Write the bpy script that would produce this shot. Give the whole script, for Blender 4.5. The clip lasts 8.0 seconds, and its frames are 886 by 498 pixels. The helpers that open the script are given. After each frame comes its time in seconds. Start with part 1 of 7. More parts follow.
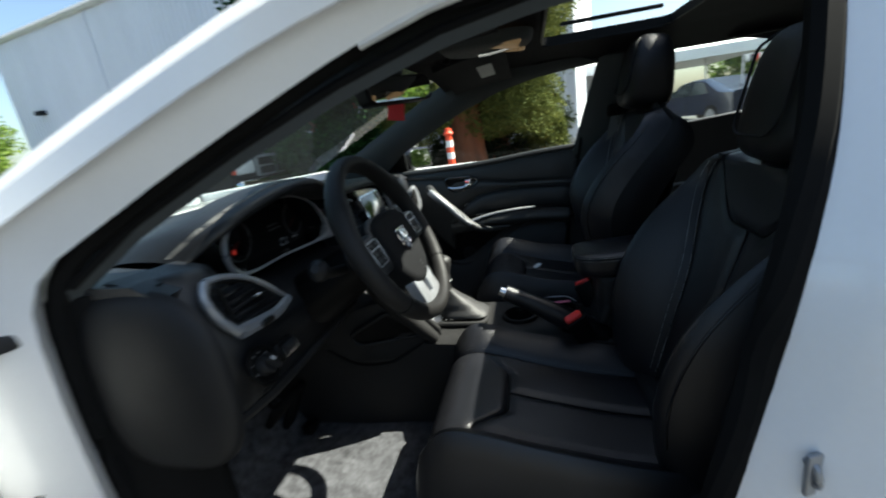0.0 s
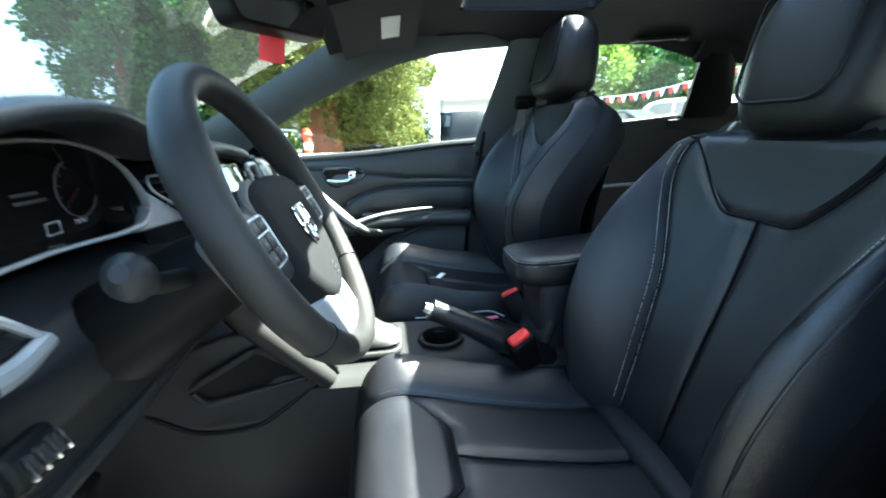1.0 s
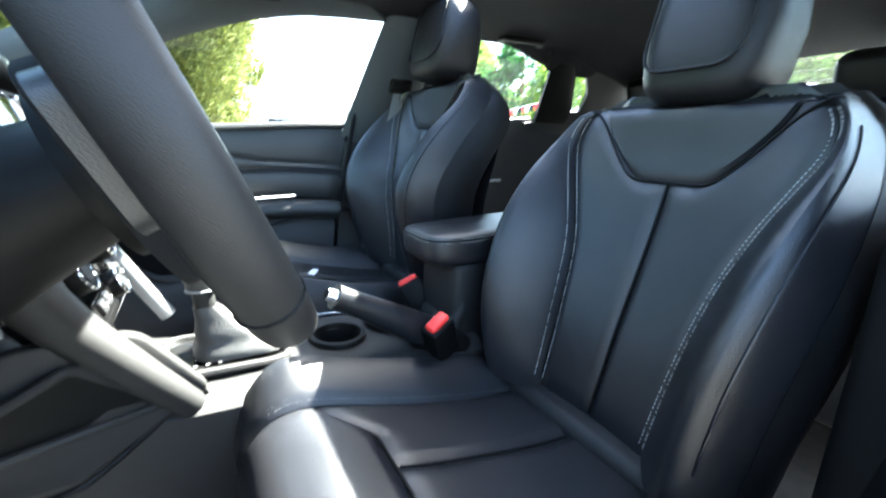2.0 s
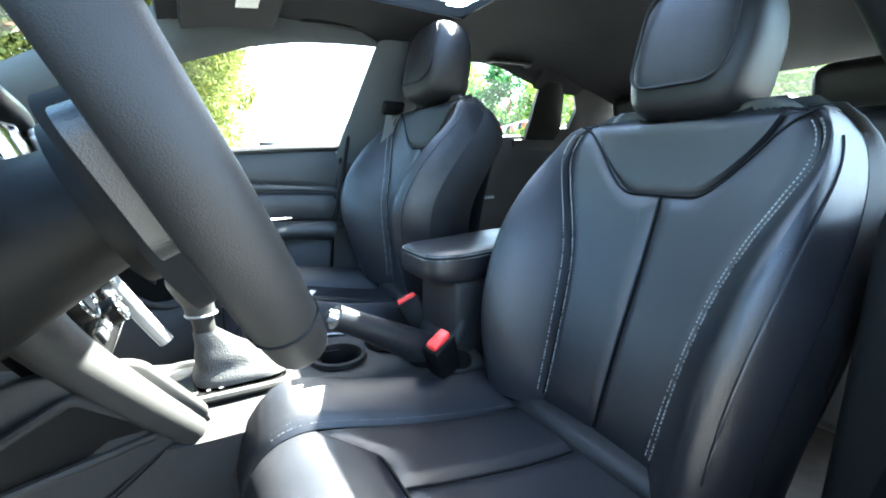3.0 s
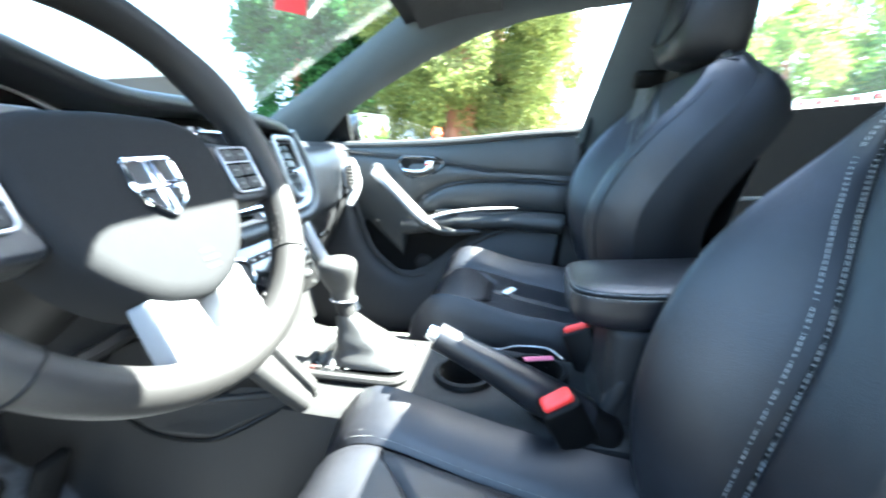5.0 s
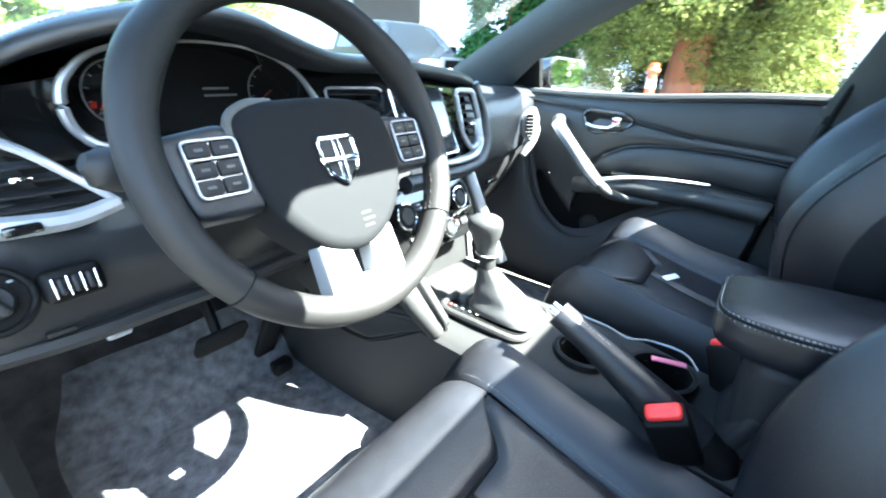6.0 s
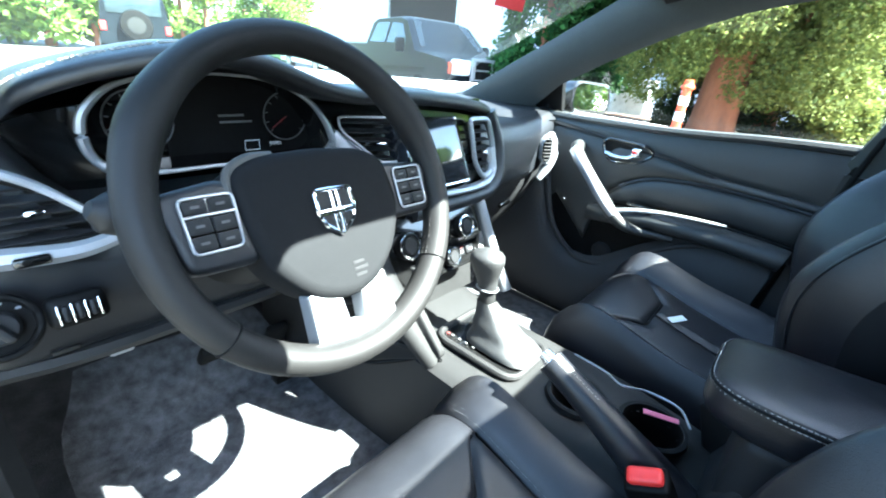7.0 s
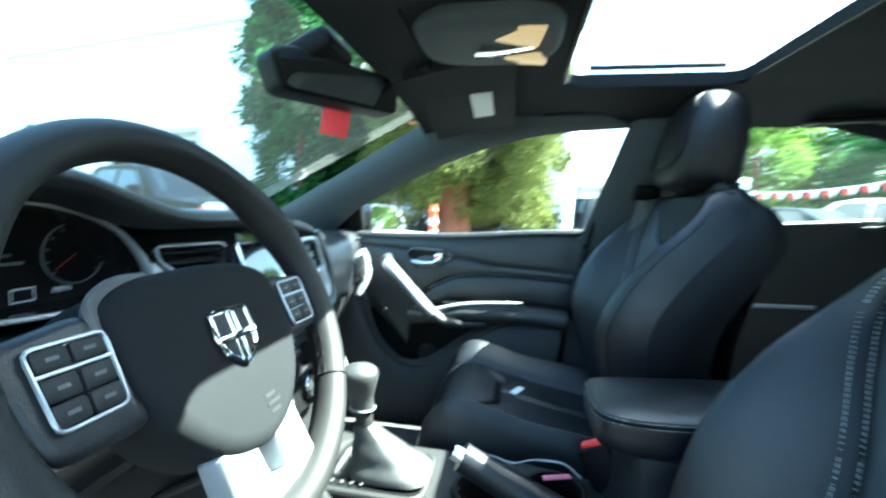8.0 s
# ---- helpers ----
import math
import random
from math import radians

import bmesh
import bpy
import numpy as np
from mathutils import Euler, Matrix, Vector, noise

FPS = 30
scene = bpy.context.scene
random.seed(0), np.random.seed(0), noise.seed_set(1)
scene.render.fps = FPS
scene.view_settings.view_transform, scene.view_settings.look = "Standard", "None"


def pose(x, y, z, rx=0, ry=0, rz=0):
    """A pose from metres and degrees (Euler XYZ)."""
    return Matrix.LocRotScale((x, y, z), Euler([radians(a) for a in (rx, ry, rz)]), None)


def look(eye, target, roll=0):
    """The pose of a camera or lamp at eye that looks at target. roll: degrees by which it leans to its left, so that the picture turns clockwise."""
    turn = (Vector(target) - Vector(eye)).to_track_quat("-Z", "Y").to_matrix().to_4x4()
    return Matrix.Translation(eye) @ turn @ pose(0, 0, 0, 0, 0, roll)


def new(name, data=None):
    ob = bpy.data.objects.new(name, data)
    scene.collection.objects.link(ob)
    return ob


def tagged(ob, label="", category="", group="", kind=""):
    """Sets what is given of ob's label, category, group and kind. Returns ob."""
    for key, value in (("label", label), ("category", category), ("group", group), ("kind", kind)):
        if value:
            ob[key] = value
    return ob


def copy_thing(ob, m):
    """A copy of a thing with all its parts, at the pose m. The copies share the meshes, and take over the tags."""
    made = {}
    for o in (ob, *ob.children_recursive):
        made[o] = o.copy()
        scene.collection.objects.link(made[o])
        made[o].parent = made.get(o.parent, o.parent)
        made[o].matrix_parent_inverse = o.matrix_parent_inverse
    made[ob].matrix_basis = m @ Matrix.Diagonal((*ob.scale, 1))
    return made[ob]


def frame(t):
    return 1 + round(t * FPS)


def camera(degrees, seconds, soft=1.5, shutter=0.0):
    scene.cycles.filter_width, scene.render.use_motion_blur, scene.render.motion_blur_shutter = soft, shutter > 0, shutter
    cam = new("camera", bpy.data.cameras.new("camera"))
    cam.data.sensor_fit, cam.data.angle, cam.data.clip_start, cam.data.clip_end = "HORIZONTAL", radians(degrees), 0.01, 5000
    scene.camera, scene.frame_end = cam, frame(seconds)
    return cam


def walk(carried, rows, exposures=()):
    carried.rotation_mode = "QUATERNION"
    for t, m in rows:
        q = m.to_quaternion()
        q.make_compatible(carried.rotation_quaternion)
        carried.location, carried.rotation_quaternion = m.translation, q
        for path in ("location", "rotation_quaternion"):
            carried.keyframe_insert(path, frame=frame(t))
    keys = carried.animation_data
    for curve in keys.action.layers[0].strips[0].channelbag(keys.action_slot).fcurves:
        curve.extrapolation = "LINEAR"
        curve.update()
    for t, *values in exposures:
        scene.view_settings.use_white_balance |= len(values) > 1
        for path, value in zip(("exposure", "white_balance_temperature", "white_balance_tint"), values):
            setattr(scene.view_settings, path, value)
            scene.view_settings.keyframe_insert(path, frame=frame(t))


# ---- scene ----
cam = camera(92.7, 8.0, soft=1.9, shutter=0.5)
PATH = [
    (0, (-1.129, -0.239, 1.145), (0.739, 0.211, 0.593), -8.2),
    (0.5, (-0.967, -0.164, 1.106), (0.948, -0.076, 0.537), -6.4),
    (1, (-0.859, -0.078, 1.045), (1.051, -0.318, 0.502), -2.3),
    (1.5, (-0.779, -0.037, 0.996), (1.067, -0.579, 0.45), 0.8),
    (2, (-0.731, 0.02, 0.95), (0.95, -0.953, 0.473), 2.0),
    (2.2, (-0.725, 0.037, 0.953), (0.941, -0.995, 0.555), 1.5),
    (3.3, (-0.733, 0.02, 0.95), (0.973, -0.95, 0.561), -0.8),
    (3.5, (-0.73, -0.01, 0.956), (1.044, -0.861, 0.598), -1.6),
    (4, (-0.711, -0.106, 0.963), (1.175, -0.508, 0.432), -2.0),
    (4.5, (-0.664, -0.205, 0.962), (1.256, -0.247, 0.405), -0.7),
    (5, (-0.648, -0.256, 0.982), (1.251, 0.124, 0.481), -0.7),
    (5.2, (-0.66, -0.267, 0.987), (1.166, 0.352, 0.456), -1.2),
    (6.3, (-0.633, -0.317, 1.074), (0.772, 0.829, 0.229), 5.0),
    (6.5, (-0.623, -0.314, 1.092), (0.761, 0.859, 0.25), 6.0),
    (7, (-0.615, -0.318, 1.1), (0.803, 0.824, 0.272), 6.0),
    (7.5, (-0.621, -0.274, 1.087), (1.066, 0.658, 0.554), 3.1),
    (8, (-0.674, -0.202, 1.055), (1.289, 0.137, 0.874), 1.8),
]
EXPOSURES = [(0, 2.35, 6350, 1), (0.5, 3.85, 6150, -5), (1, 4.92, 6000, -6), (1.5, 5.22, 6000, -4), (2, 5.72, 6100, 0), (3.5, 6.18, 6000, -2), (4.5, 6.22, 5900, -2), (6.5, 5.5, 5750, -2), (7.5, 5.07, 5550, -10), (8, 5.02, 5450, -16)]
walk(cam, [(t, look(eye, target, roll)) for t, eye, target, roll in PATH], EXPOSURES)

# ---- light ----
SUN = Vector((0.251, -0.734, 1.0)).normalized()
world = bpy.data.worlds.new("world")
scene.world = world
world.use_nodes = True
wn = world.node_tree.nodes
sky = wn.new("ShaderNodeTexSky")
sky.sky_type, sky.sun_disc = "NISHITA", False
sky.sun_elevation, sky.sun_rotation = math.asin(SUN.z), math.atan2(SUN.x, SUN.y)
sky.air_density, sky.dust_density = 1.0, 2.0
wn["Background"].inputs["Strength"].default_value = 0.049
world.node_tree.links.new(sky.outputs[0], wn["Background"].inputs["Color"])
sun_data = bpy.data.lights.new("sun", "SUN")
sun_data.energy, sun_data.angle, sun_data.color = 3.7, radians(0.5), (1.0, 0.94, 0.85)
sun = new("sun", sun_data)
sun.matrix_world = look(SUN * 60, (0, 0, 0))


# ---- materials ----
def rgb(c):
    return (c, c, c, 1) if isinstance(c, (int, float)) else (*c, 1)


def surface(name, base, rough=0.5, metal=0.0, vary=0.18, scale=9.0, grain=0.0, grain_scale=300.0, cells=False,
            second=None, amount=0.35, spec=0.5, coat=0.0, stretch=(1, 1, 1), random_tone=0.0):
    """A procedural surface: base colour with broad stains and fine grain, uneven gloss and fine relief."""
    m = bpy.data.materials.new(name)
    m.use_nodes = True
    n, l = m.node_tree.nodes, m.node_tree.links
    bsdf = n["Principled BSDF"]
    co, mp = n.new("ShaderNodeTexCoord"), n.new("ShaderNodeMapping")
    mp.inputs["Scale"].default_value = stretch
    l.new(co.outputs["Object"], mp.inputs["Vector"])
    broad, fine = n.new("ShaderNodeTexNoise"), n.new("ShaderNodeTexNoise")
    for t, s, d in ((broad, scale, 4), (fine, scale * 14, 3)):
        t.inputs["Scale"].default_value, t.inputs["Detail"].default_value = s, d
        l.new(mp.outputs[0], t.inputs["Vector"])
    add = n.new("ShaderNodeMath")
    add.operation = "MULTIPLY_ADD"
    add.inputs[1].default_value = 0.45
    l.new(fine.outputs["Fac"], add.inputs[0])
    l.new(broad.outputs["Fac"], add.inputs[2])
    ramp = n.new("ShaderNodeValToRGB")
    b = rgb(base)
    two = rgb(second) if second is not None else tuple(min(1, v * (1 + vary)) for v in b[:3]) + (1,)
    ramp.color_ramp.elements[0].position, ramp.color_ramp.elements[1].position = 0.72 - amount, 0.72 + amount
    ramp.color_ramp.elements[0].color = tuple(v * (1 - vary) for v in b[:3]) + (1,)
    ramp.color_ramp.elements[1].color = two
    l.new(add.outputs[0], ramp.inputs[0])
    tone = ramp.outputs[0]
    if random_tone:
        info, hsv, mul = n.new("ShaderNodeObjectInfo"), n.new("ShaderNodeHueSaturation"), n.new("ShaderNodeMapRange")
        mul.inputs[3].default_value, mul.inputs[4].default_value = 1 - random_tone, 1 + random_tone
        l.new(info.outputs["Random"], mul.inputs[0])
        l.new(mul.outputs[0], hsv.inputs["Value"])
        l.new(tone, hsv.inputs["Color"])
        tone = hsv.outputs[0]
    l.new(tone, bsdf.inputs["Base Color"])
    gloss = n.new("ShaderNodeMapRange")
    gloss.inputs[3].default_value, gloss.inputs[4].default_value = max(0.02, rough * 0.82), min(1, rough * 1.2)
    l.new(broad.outputs["Fac"], gloss.inputs[0])
    l.new(gloss.outputs[0], bsdf.inputs["Roughness"])
    bsdf.inputs["Metallic"].default_value, bsdf.inputs["Specular IOR Level"].default_value = metal, spec
    bsdf.inputs["Coat Weight"].default_value, bsdf.inputs["Coat Roughness"].default_value = coat, 0.06
    if grain:
        t = n.new("ShaderNodeTexVoronoi" if cells else "ShaderNodeTexNoise")
        t.inputs["Scale"].default_value = grain_scale
        l.new(mp.outputs[0], t.inputs["Vector"])
        bump = n.new("ShaderNodeBump")
        bump.inputs["Strength"].default_value, bump.inputs["Distance"].default_value = grain, 0.002
        l.new(t.outputs["Distance"] if cells else t.outputs["Fac"], bump.inputs["Height"])
        l.new(bump.outputs[0], bsdf.inputs["Normal"])
    return m


def glass(name, tint, gloss=0.9, dust=0.0):
    """Thin clear glass with a mirror-like sheen and, if asked, a film of dust that scatters light."""
    m = bpy.data.materials.new(name)
    m.use_nodes = True
    n, l = m.node_tree.nodes, m.node_tree.links
    n.remove(n["Principled BSDF"])
    clear, shine, mix, fres = n.new("ShaderNodeBsdfTransparent"), n.new("ShaderNodeBsdfGlossy"), n.new("ShaderNodeMixShader"), n.new("ShaderNodeLayerWeight")
    clear.inputs[0].default_value = rgb(tint)
    shine.inputs[0].default_value, shine.inputs["Roughness"].default_value = rgb(gloss), 0.02
    fres.inputs[0].default_value = 0.5
    power, scale = n.new("ShaderNodeMath"), n.new("ShaderNodeMath")
    power.operation, scale.operation = "POWER", "MULTIPLY_ADD"
    power.inputs[1].default_value, scale.inputs[1].default_value, scale.inputs[2].default_value = 5.0, 0.6, 0.045
    l.new(fres.outputs["Facing"], power.inputs[0])
    l.new(power.outputs[0], scale.inputs[0])
    l.new(scale.outputs[0], mix.inputs[0])
    l.new(clear.outputs[0], mix.inputs[1])
    l.new(shine.outputs[0], mix.inputs[2])
    last = mix
    if dust:
        film, both = n.new("ShaderNodeBsdfTranslucent"), n.new("ShaderNodeMixShader")
        film.inputs[0].default_value, both.inputs[0].default_value = rgb((0.8, 0.84, 0.84)), dust
        l.new(mix.outputs[0], both.inputs[1])
        l.new(film.outputs[0], both.inputs[2])
        last = both
    l.new(last.outputs[0], n["Material Output"].inputs[0])
    return m


def glowing(name, colour, strength):
    m = bpy.data.materials.new(name)
    m.use_nodes = True
    b = m.node_tree.nodes["Principled BSDF"]
    b.inputs["Base Color"].default_value = rgb(0.02)
    b.inputs["Emission Color"].default_value, b.inputs["Emission Strength"].default_value = rgb(colour), strength
    return m


def foliage(name, dark, light, trans=0.35):
    m = bpy.data.materials.new(name)
    m.use_nodes = True
    n, l = m.node_tree.nodes, m.node_tree.links
    b = n["Principled BSDF"]
    geo, ramp = n.new("ShaderNodeNewGeometry"), n.new("ShaderNodeValToRGB")
    ramp.color_ramp.elements[0].color, ramp.color_ramp.elements[1].color = rgb(dark), rgb(light)
    l.new(geo.outputs["Random Per Island"], ramp.inputs[0])
    l.new(ramp.outputs[0], b.inputs["Base Color"])
    b.inputs["Roughness"].default_value, b.inputs["Specular IOR Level"].default_value = 0.7, 0.12
    tr, mix = n.new("ShaderNodeBsdfTranslucent"), n.new("ShaderNodeMixShader")
    l.new(ramp.outputs[0], tr.inputs[0])
    mix.inputs[0].default_value = trans
    l.new(b.outputs[0], mix.inputs[1])
    l.new(tr.outputs[0], mix.inputs[2])
    l.new(mix.outputs[0], n["Material Output"].inputs[0])
    return m


LEATHER = surface("black leather", (0.0092, 0.0095, 0.0115), 0.30, vary=0.35, grain=0.22, grain_scale=850, cells=True, spec=0.5)
LEATHER_RIM = surface("rim leather", (0.0100, 0.0095, 0.0093), 0.55, vary=0.25, grain=0.12, grain_scale=1100, cells=True, spec=0.28)
# seat leather with its sheen cut to stand in for shade on the headrests
HEAD_LEATHER_DIM = surface("black headrest leather dimmed for shade", (0.0090, 0.0090, 0.0098), 0.42, vary=0.3, grain=0.2, grain_scale=850, cells=True, spec=0.26)
WEBBING = surface("grey woven webbing", (0.125, 0.128, 0.125), 0.85, vary=0.1, grain=0.5, grain_scale=900, spec=0.1)
THREAD = surface("pale grey thread", (0.32, 0.32, 0.31), 0.8)
DIM_THREAD = surface("dark grey thread", (0.15, 0.15, 0.15), 0.8)
SOFT = surface("soft-touch dash plastic", (0.0062, 0.0072, 0.0092), 0.42, vary=0.2, grain=0.15, grain_scale=1100, cells=True, spec=0.55)
AIRBAG = surface("fine-grained black airbag vinyl", (0.0090, 0.0093, 0.0100), 0.8, vary=0.15, grain=0.12, grain_scale=1300, cells=True, spec=0.10)
# dash plastic in a lighter tone; light on the passenger door is in the colour
DOOR_SOFT_LIT = surface("grained door pad lightened for window light", (0.021, 0.0225, 0.0225), 0.46, vary=0.2, grain=0.15, grain_scale=1000, cells=True, spec=0.5)
DOOR_LOW = surface("grained dark grey door moulding", (0.022, 0.0225, 0.024), 0.6, vary=0.15, grain=0.2, grain_scale=900, cells=True, spec=0.3)
# darker, duller leather copy; shade on the seat sides is in the colour
SIDE_LEATHER = surface("matt black leather darkened for shade", (0.005, 0.0052, 0.006), 0.55, vary=0.3, grain=0.2, grain_scale=900, cells=True, spec=0.18)
TRIM = surface("dark grey trim plastic", (0.012, 0.0122, 0.013), 0.5, vary=0.15, grain=0.14, grain_scale=1000, cells=True, spec=0.25)
TRIM_LIGHT = surface("charcoal console plastic", (0.0120, 0.0117, 0.0116), 0.6, vary=0.2, grain=0.2, grain_scale=900, cells=True, spec=0.28)
BLACK = surface("matte black plastic", 0.004, 0.5, vary=0.3, spec=0.1)
PALE_EDGE = surface("worn grey-beige plastic edge", (0.05, 0.048, 0.044), 0.6, vary=0.15)
BOOT = surface("grey-black boot leather", (0.021, 0.021, 0.021), 0.5, vary=0.3, grain=0.3, grain_scale=500, cells=True)
HEAD_TAG = surface("printed label card", (0.55, 0.55, 0.53), 0.8, vary=0.1)
GLOSS_BLACK = surface("piano black plastic", 0.006, 0.12, vary=0.3, coat=0.6)
SILVER = surface("satin silver plastic", (0.30, 0.31, 0.325), 0.36, metal=0.55, vary=0.06, scale=30)
CHROME = surface("chrome", (0.82, 0.83, 0.85), 0.10, metal=1.0, vary=0.04)
BRIGHT = surface("brushed aluminium", (0.42, 0.43, 0.44), 0.42, metal=0.75, vary=0.05, stretch=(1, 30, 1))
HEADLINER = surface("charcoal headliner cloth", (0.014, 0.014, 0.016), 0.9, vary=0.15, grain=0.5, grain_scale=900, spec=0.08)
PILLAR = surface("grey pillar trim", (0.046, 0.051, 0.052), 0.7, vary=0.1, grain=0.25, grain_scale=700, spec=0.2)
CARPET = surface("dark carpet", (0.03, 0.03, 0.032), 0.95, vary=0.5, scale=30, grain=0.9, grain_scale=500, spec=0.08)
MAT = surface("heathered grey floor mat carpet", (0.062, 0.063, 0.067), 0.95, vary=0.75, scale=45, grain=1.0, grain_scale=380, spec=0.1)
WHITE_PAINT = surface("white car paint", (0.78, 0.79, 0.80), 0.22, vary=0.03, coat=0.8)
RUBBER = surface("black rubber", 0.008, 0.92, vary=0.3, spec=0.05)
RED = surface("red plastic", (0.75, 0.035, 0.03), 0.4, vary=0.1)
DIM_RED = surface("unlit red needle", (0.10, 0.008, 0.008), 0.5)
RED_TAG = surface("red tag card", (0.75, 0.05, 0.06), 0.7, vary=0.1)
PAPER = surface("white paper", (0.78, 0.78, 0.74), 0.8, vary=0.06)
PINK = surface("pink card", (0.75, 0.2, 0.3), 0.7)
SCREEN = surface("dark screen glass", (0.012, 0.014, 0.018), 0.09, vary=0.1, spec=1.0, coat=0.0)
DIM_SYMBOL = surface("small grey printed symbols", 0.25, 0.6, vary=0.05)
MARK = surface("white printed marks", 0.6, 0.6, vary=0.05)
DIM_MARK = surface("dim grey printed marks", 0.07, 0.6, vary=0.1)
RED_LIGHT = glowing("red warning light", (1.0, 0.06, 0.04), 0.045)
LAMP_LENS = glowing("warm map lamp lens", (1.0, 0.62, 0.30), 0.025)
MIRROR = surface("mirror glass", 0.9, 0.02, metal=1.0, vary=0.01)
WINDSHIELD = glass("tinted windshield glass", (0.86, 0.96, 0.92), dust=0.0045)
CLEAR = glass("clear window glass", (0.94, 0.97, 0.95))
REAR_TINT = glass("rear window glass", (0.80, 0.88, 0.86), dust=0.005)

# ---- building helpers ----
X0 = -0.03  # the car's centre line


def mirror_x(p):
    return Vector((2 * X0 - p[0], p[1], p[2]))


def thing(name, at, label, category, group="", kind=""):
    ob = new(name)
    ob.empty_display_size = 0.05
    ob.matrix_basis = Matrix.Translation(at)
    return tagged(ob, label, category, group, kind)


def finish(bm, name, material, angle=42):
    bmesh.ops.recalc_face_normals(bm, faces=bm.faces)
    me = bpy.data.meshes.new(name)
    bm.to_mesh(me)
    bm.free()
    me.polygons.foreach_set("use_smooth", [True] * len(me.polygons))
    me.set_sharp_from_angle(angle=radians(angle))
    me.materials.append(material)
    return me


def part(name, bm, material, parent, label="", angle=42):
    ob = new(name, finish(bm, name, material, angle))
    ob.parent = parent
    if parent.data is None:
        ob.matrix_parent_inverse = parent.matrix_basis.inverted()
    return tagged(ob, label)


def solo(name, bm, material, label, category, group="", kind="", angle=42):
    """A thing of one mesh, with its origin at its base."""
    lo = [min(v.co[i] for v in bm.verts) for i in range(3)]
    hi = [max(v.co[i] for v in bm.verts) for i in range(3)]
    at = Vector(((lo[0] + hi[0]) / 2, (lo[1] + hi[1]) / 2, lo[2]))
    bmesh.ops.translate(bm, verts=bm.verts, vec=-at)
    ob = new(name, finish(bm, name, material, angle))
    ob.matrix_basis = Matrix.Translation(at)
    return tagged(ob, label, category, group, kind)


def grid(fn, nu, nv, wrap_u=False, wrap_v=False):
    """A sheet of fn(u, v), u and v from 0 to 1."""
    bm = bmesh.new()
    vs = [[bm.verts.new(fn(i / (nu if wrap_u else nu - 1), j / (nv if wrap_v else nv - 1))) for j in range(nv)] for i in range(nu)]
    for i in range(nu if wrap_u else nu - 1):
        for j in range(nv if wrap_v else nv - 1):
            q = [vs[i][j], vs[(i + 1) % nu][j], vs[(i + 1) % nu][(j + 1) % nv], vs[i][(j + 1) % nv]]
            bm.faces.new(q)
    return bm


def thick(bm, d):
    """Gives a sheet a thickness."""
    bmesh.ops.recalc_face_normals(bm, faces=bm.faces)
    bmesh.ops.solidify(bm, geom=bm.faces[:], thickness=d)
    return bm


def join(*bms):
    out = bmesh.new()
    for b in bms:
        me = bpy.data.meshes.new("tmp")
        b.to_mesh(me)
        b.free()
        out.from_mesh(me)
        bpy.data.meshes.remove(me)
    return out


def smooth_path(points, n):
    """n points of a smooth curve through the given ones."""
    p = [Vector(q) for q in points]
    p = [2 * p[0] - p[1]] + p + [2 * p[-1] - p[-2]]
    out, k = [], len(p) - 3
    for i in range(n):
        s = i / (n - 1) * k
        a = min(int(s), k - 1)
        t = s - a
        p0, p1, p2, p3 = p[a:a + 4]
        out.append(0.5 * (2 * p1 + (p2 - p0) * t + (2 * p0 - 5 * p1 + 4 * p2 - p3) * t * t + (3 * p1 - 3 * p2 + p3 - p0) * t ** 3))
    return out


def tube(path, r, n=10, flat=1.0, up=(0, 0, 1), closed=False):
    """A round or flattened rod along a path; r is a radius or a function of 0..1."""
    bm, rings, m = bmesh.new(), [], len(path)
    for i, p in enumerate(path):
        a, b = path[(i - 1) % m if closed else max(i - 1, 0)], path[(i + 1) % m if closed else min(i + 1, m - 1)]
        d = (Vector(b) - Vector(a)).normalized()
        side = d.cross(Vector(up))
        side = side.normalized() if side.length > 1e-4 else d.orthogonal().normalized()
        top = side.cross(d).normalized()
        rad = r(i / (m - 1)) if callable(r) else r
        rings.append([bm.verts.new(Vector(p) + rad * (math.cos(2 * math.pi * k / n) * side + flat * math.sin(2 * math.pi * k / n) * top)) for k in range(n)])
    for i in range(m if closed else m - 1):
        a, b = rings[i], rings[(i + 1) % m]
        for k in range(n):
            bm.faces.new((a[k], a[(k + 1) % n], b[(k + 1) % n], b[k]))
    if not closed:
        bm.faces.new(rings[0][::-1])
        bm.faces.new(rings[-1])
    return bm


def rbox(c, size, r=0.006, seg=2, turn=(0, 0, 0)):
    bm = bmesh.new()
    bmesh.ops.create_cube(bm, size=1)
    bmesh.ops.scale(bm, verts=bm.verts, vec=size)
    if r:
        bmesh.ops.bevel(bm, geom=bm.edges[:], offset=min(r, min(size) * 0.49), segments=seg, profile=0.5, affect="EDGES")
    bmesh.ops.transform(bm, verts=bm.verts, matrix=pose(*c, *turn))
    return bm


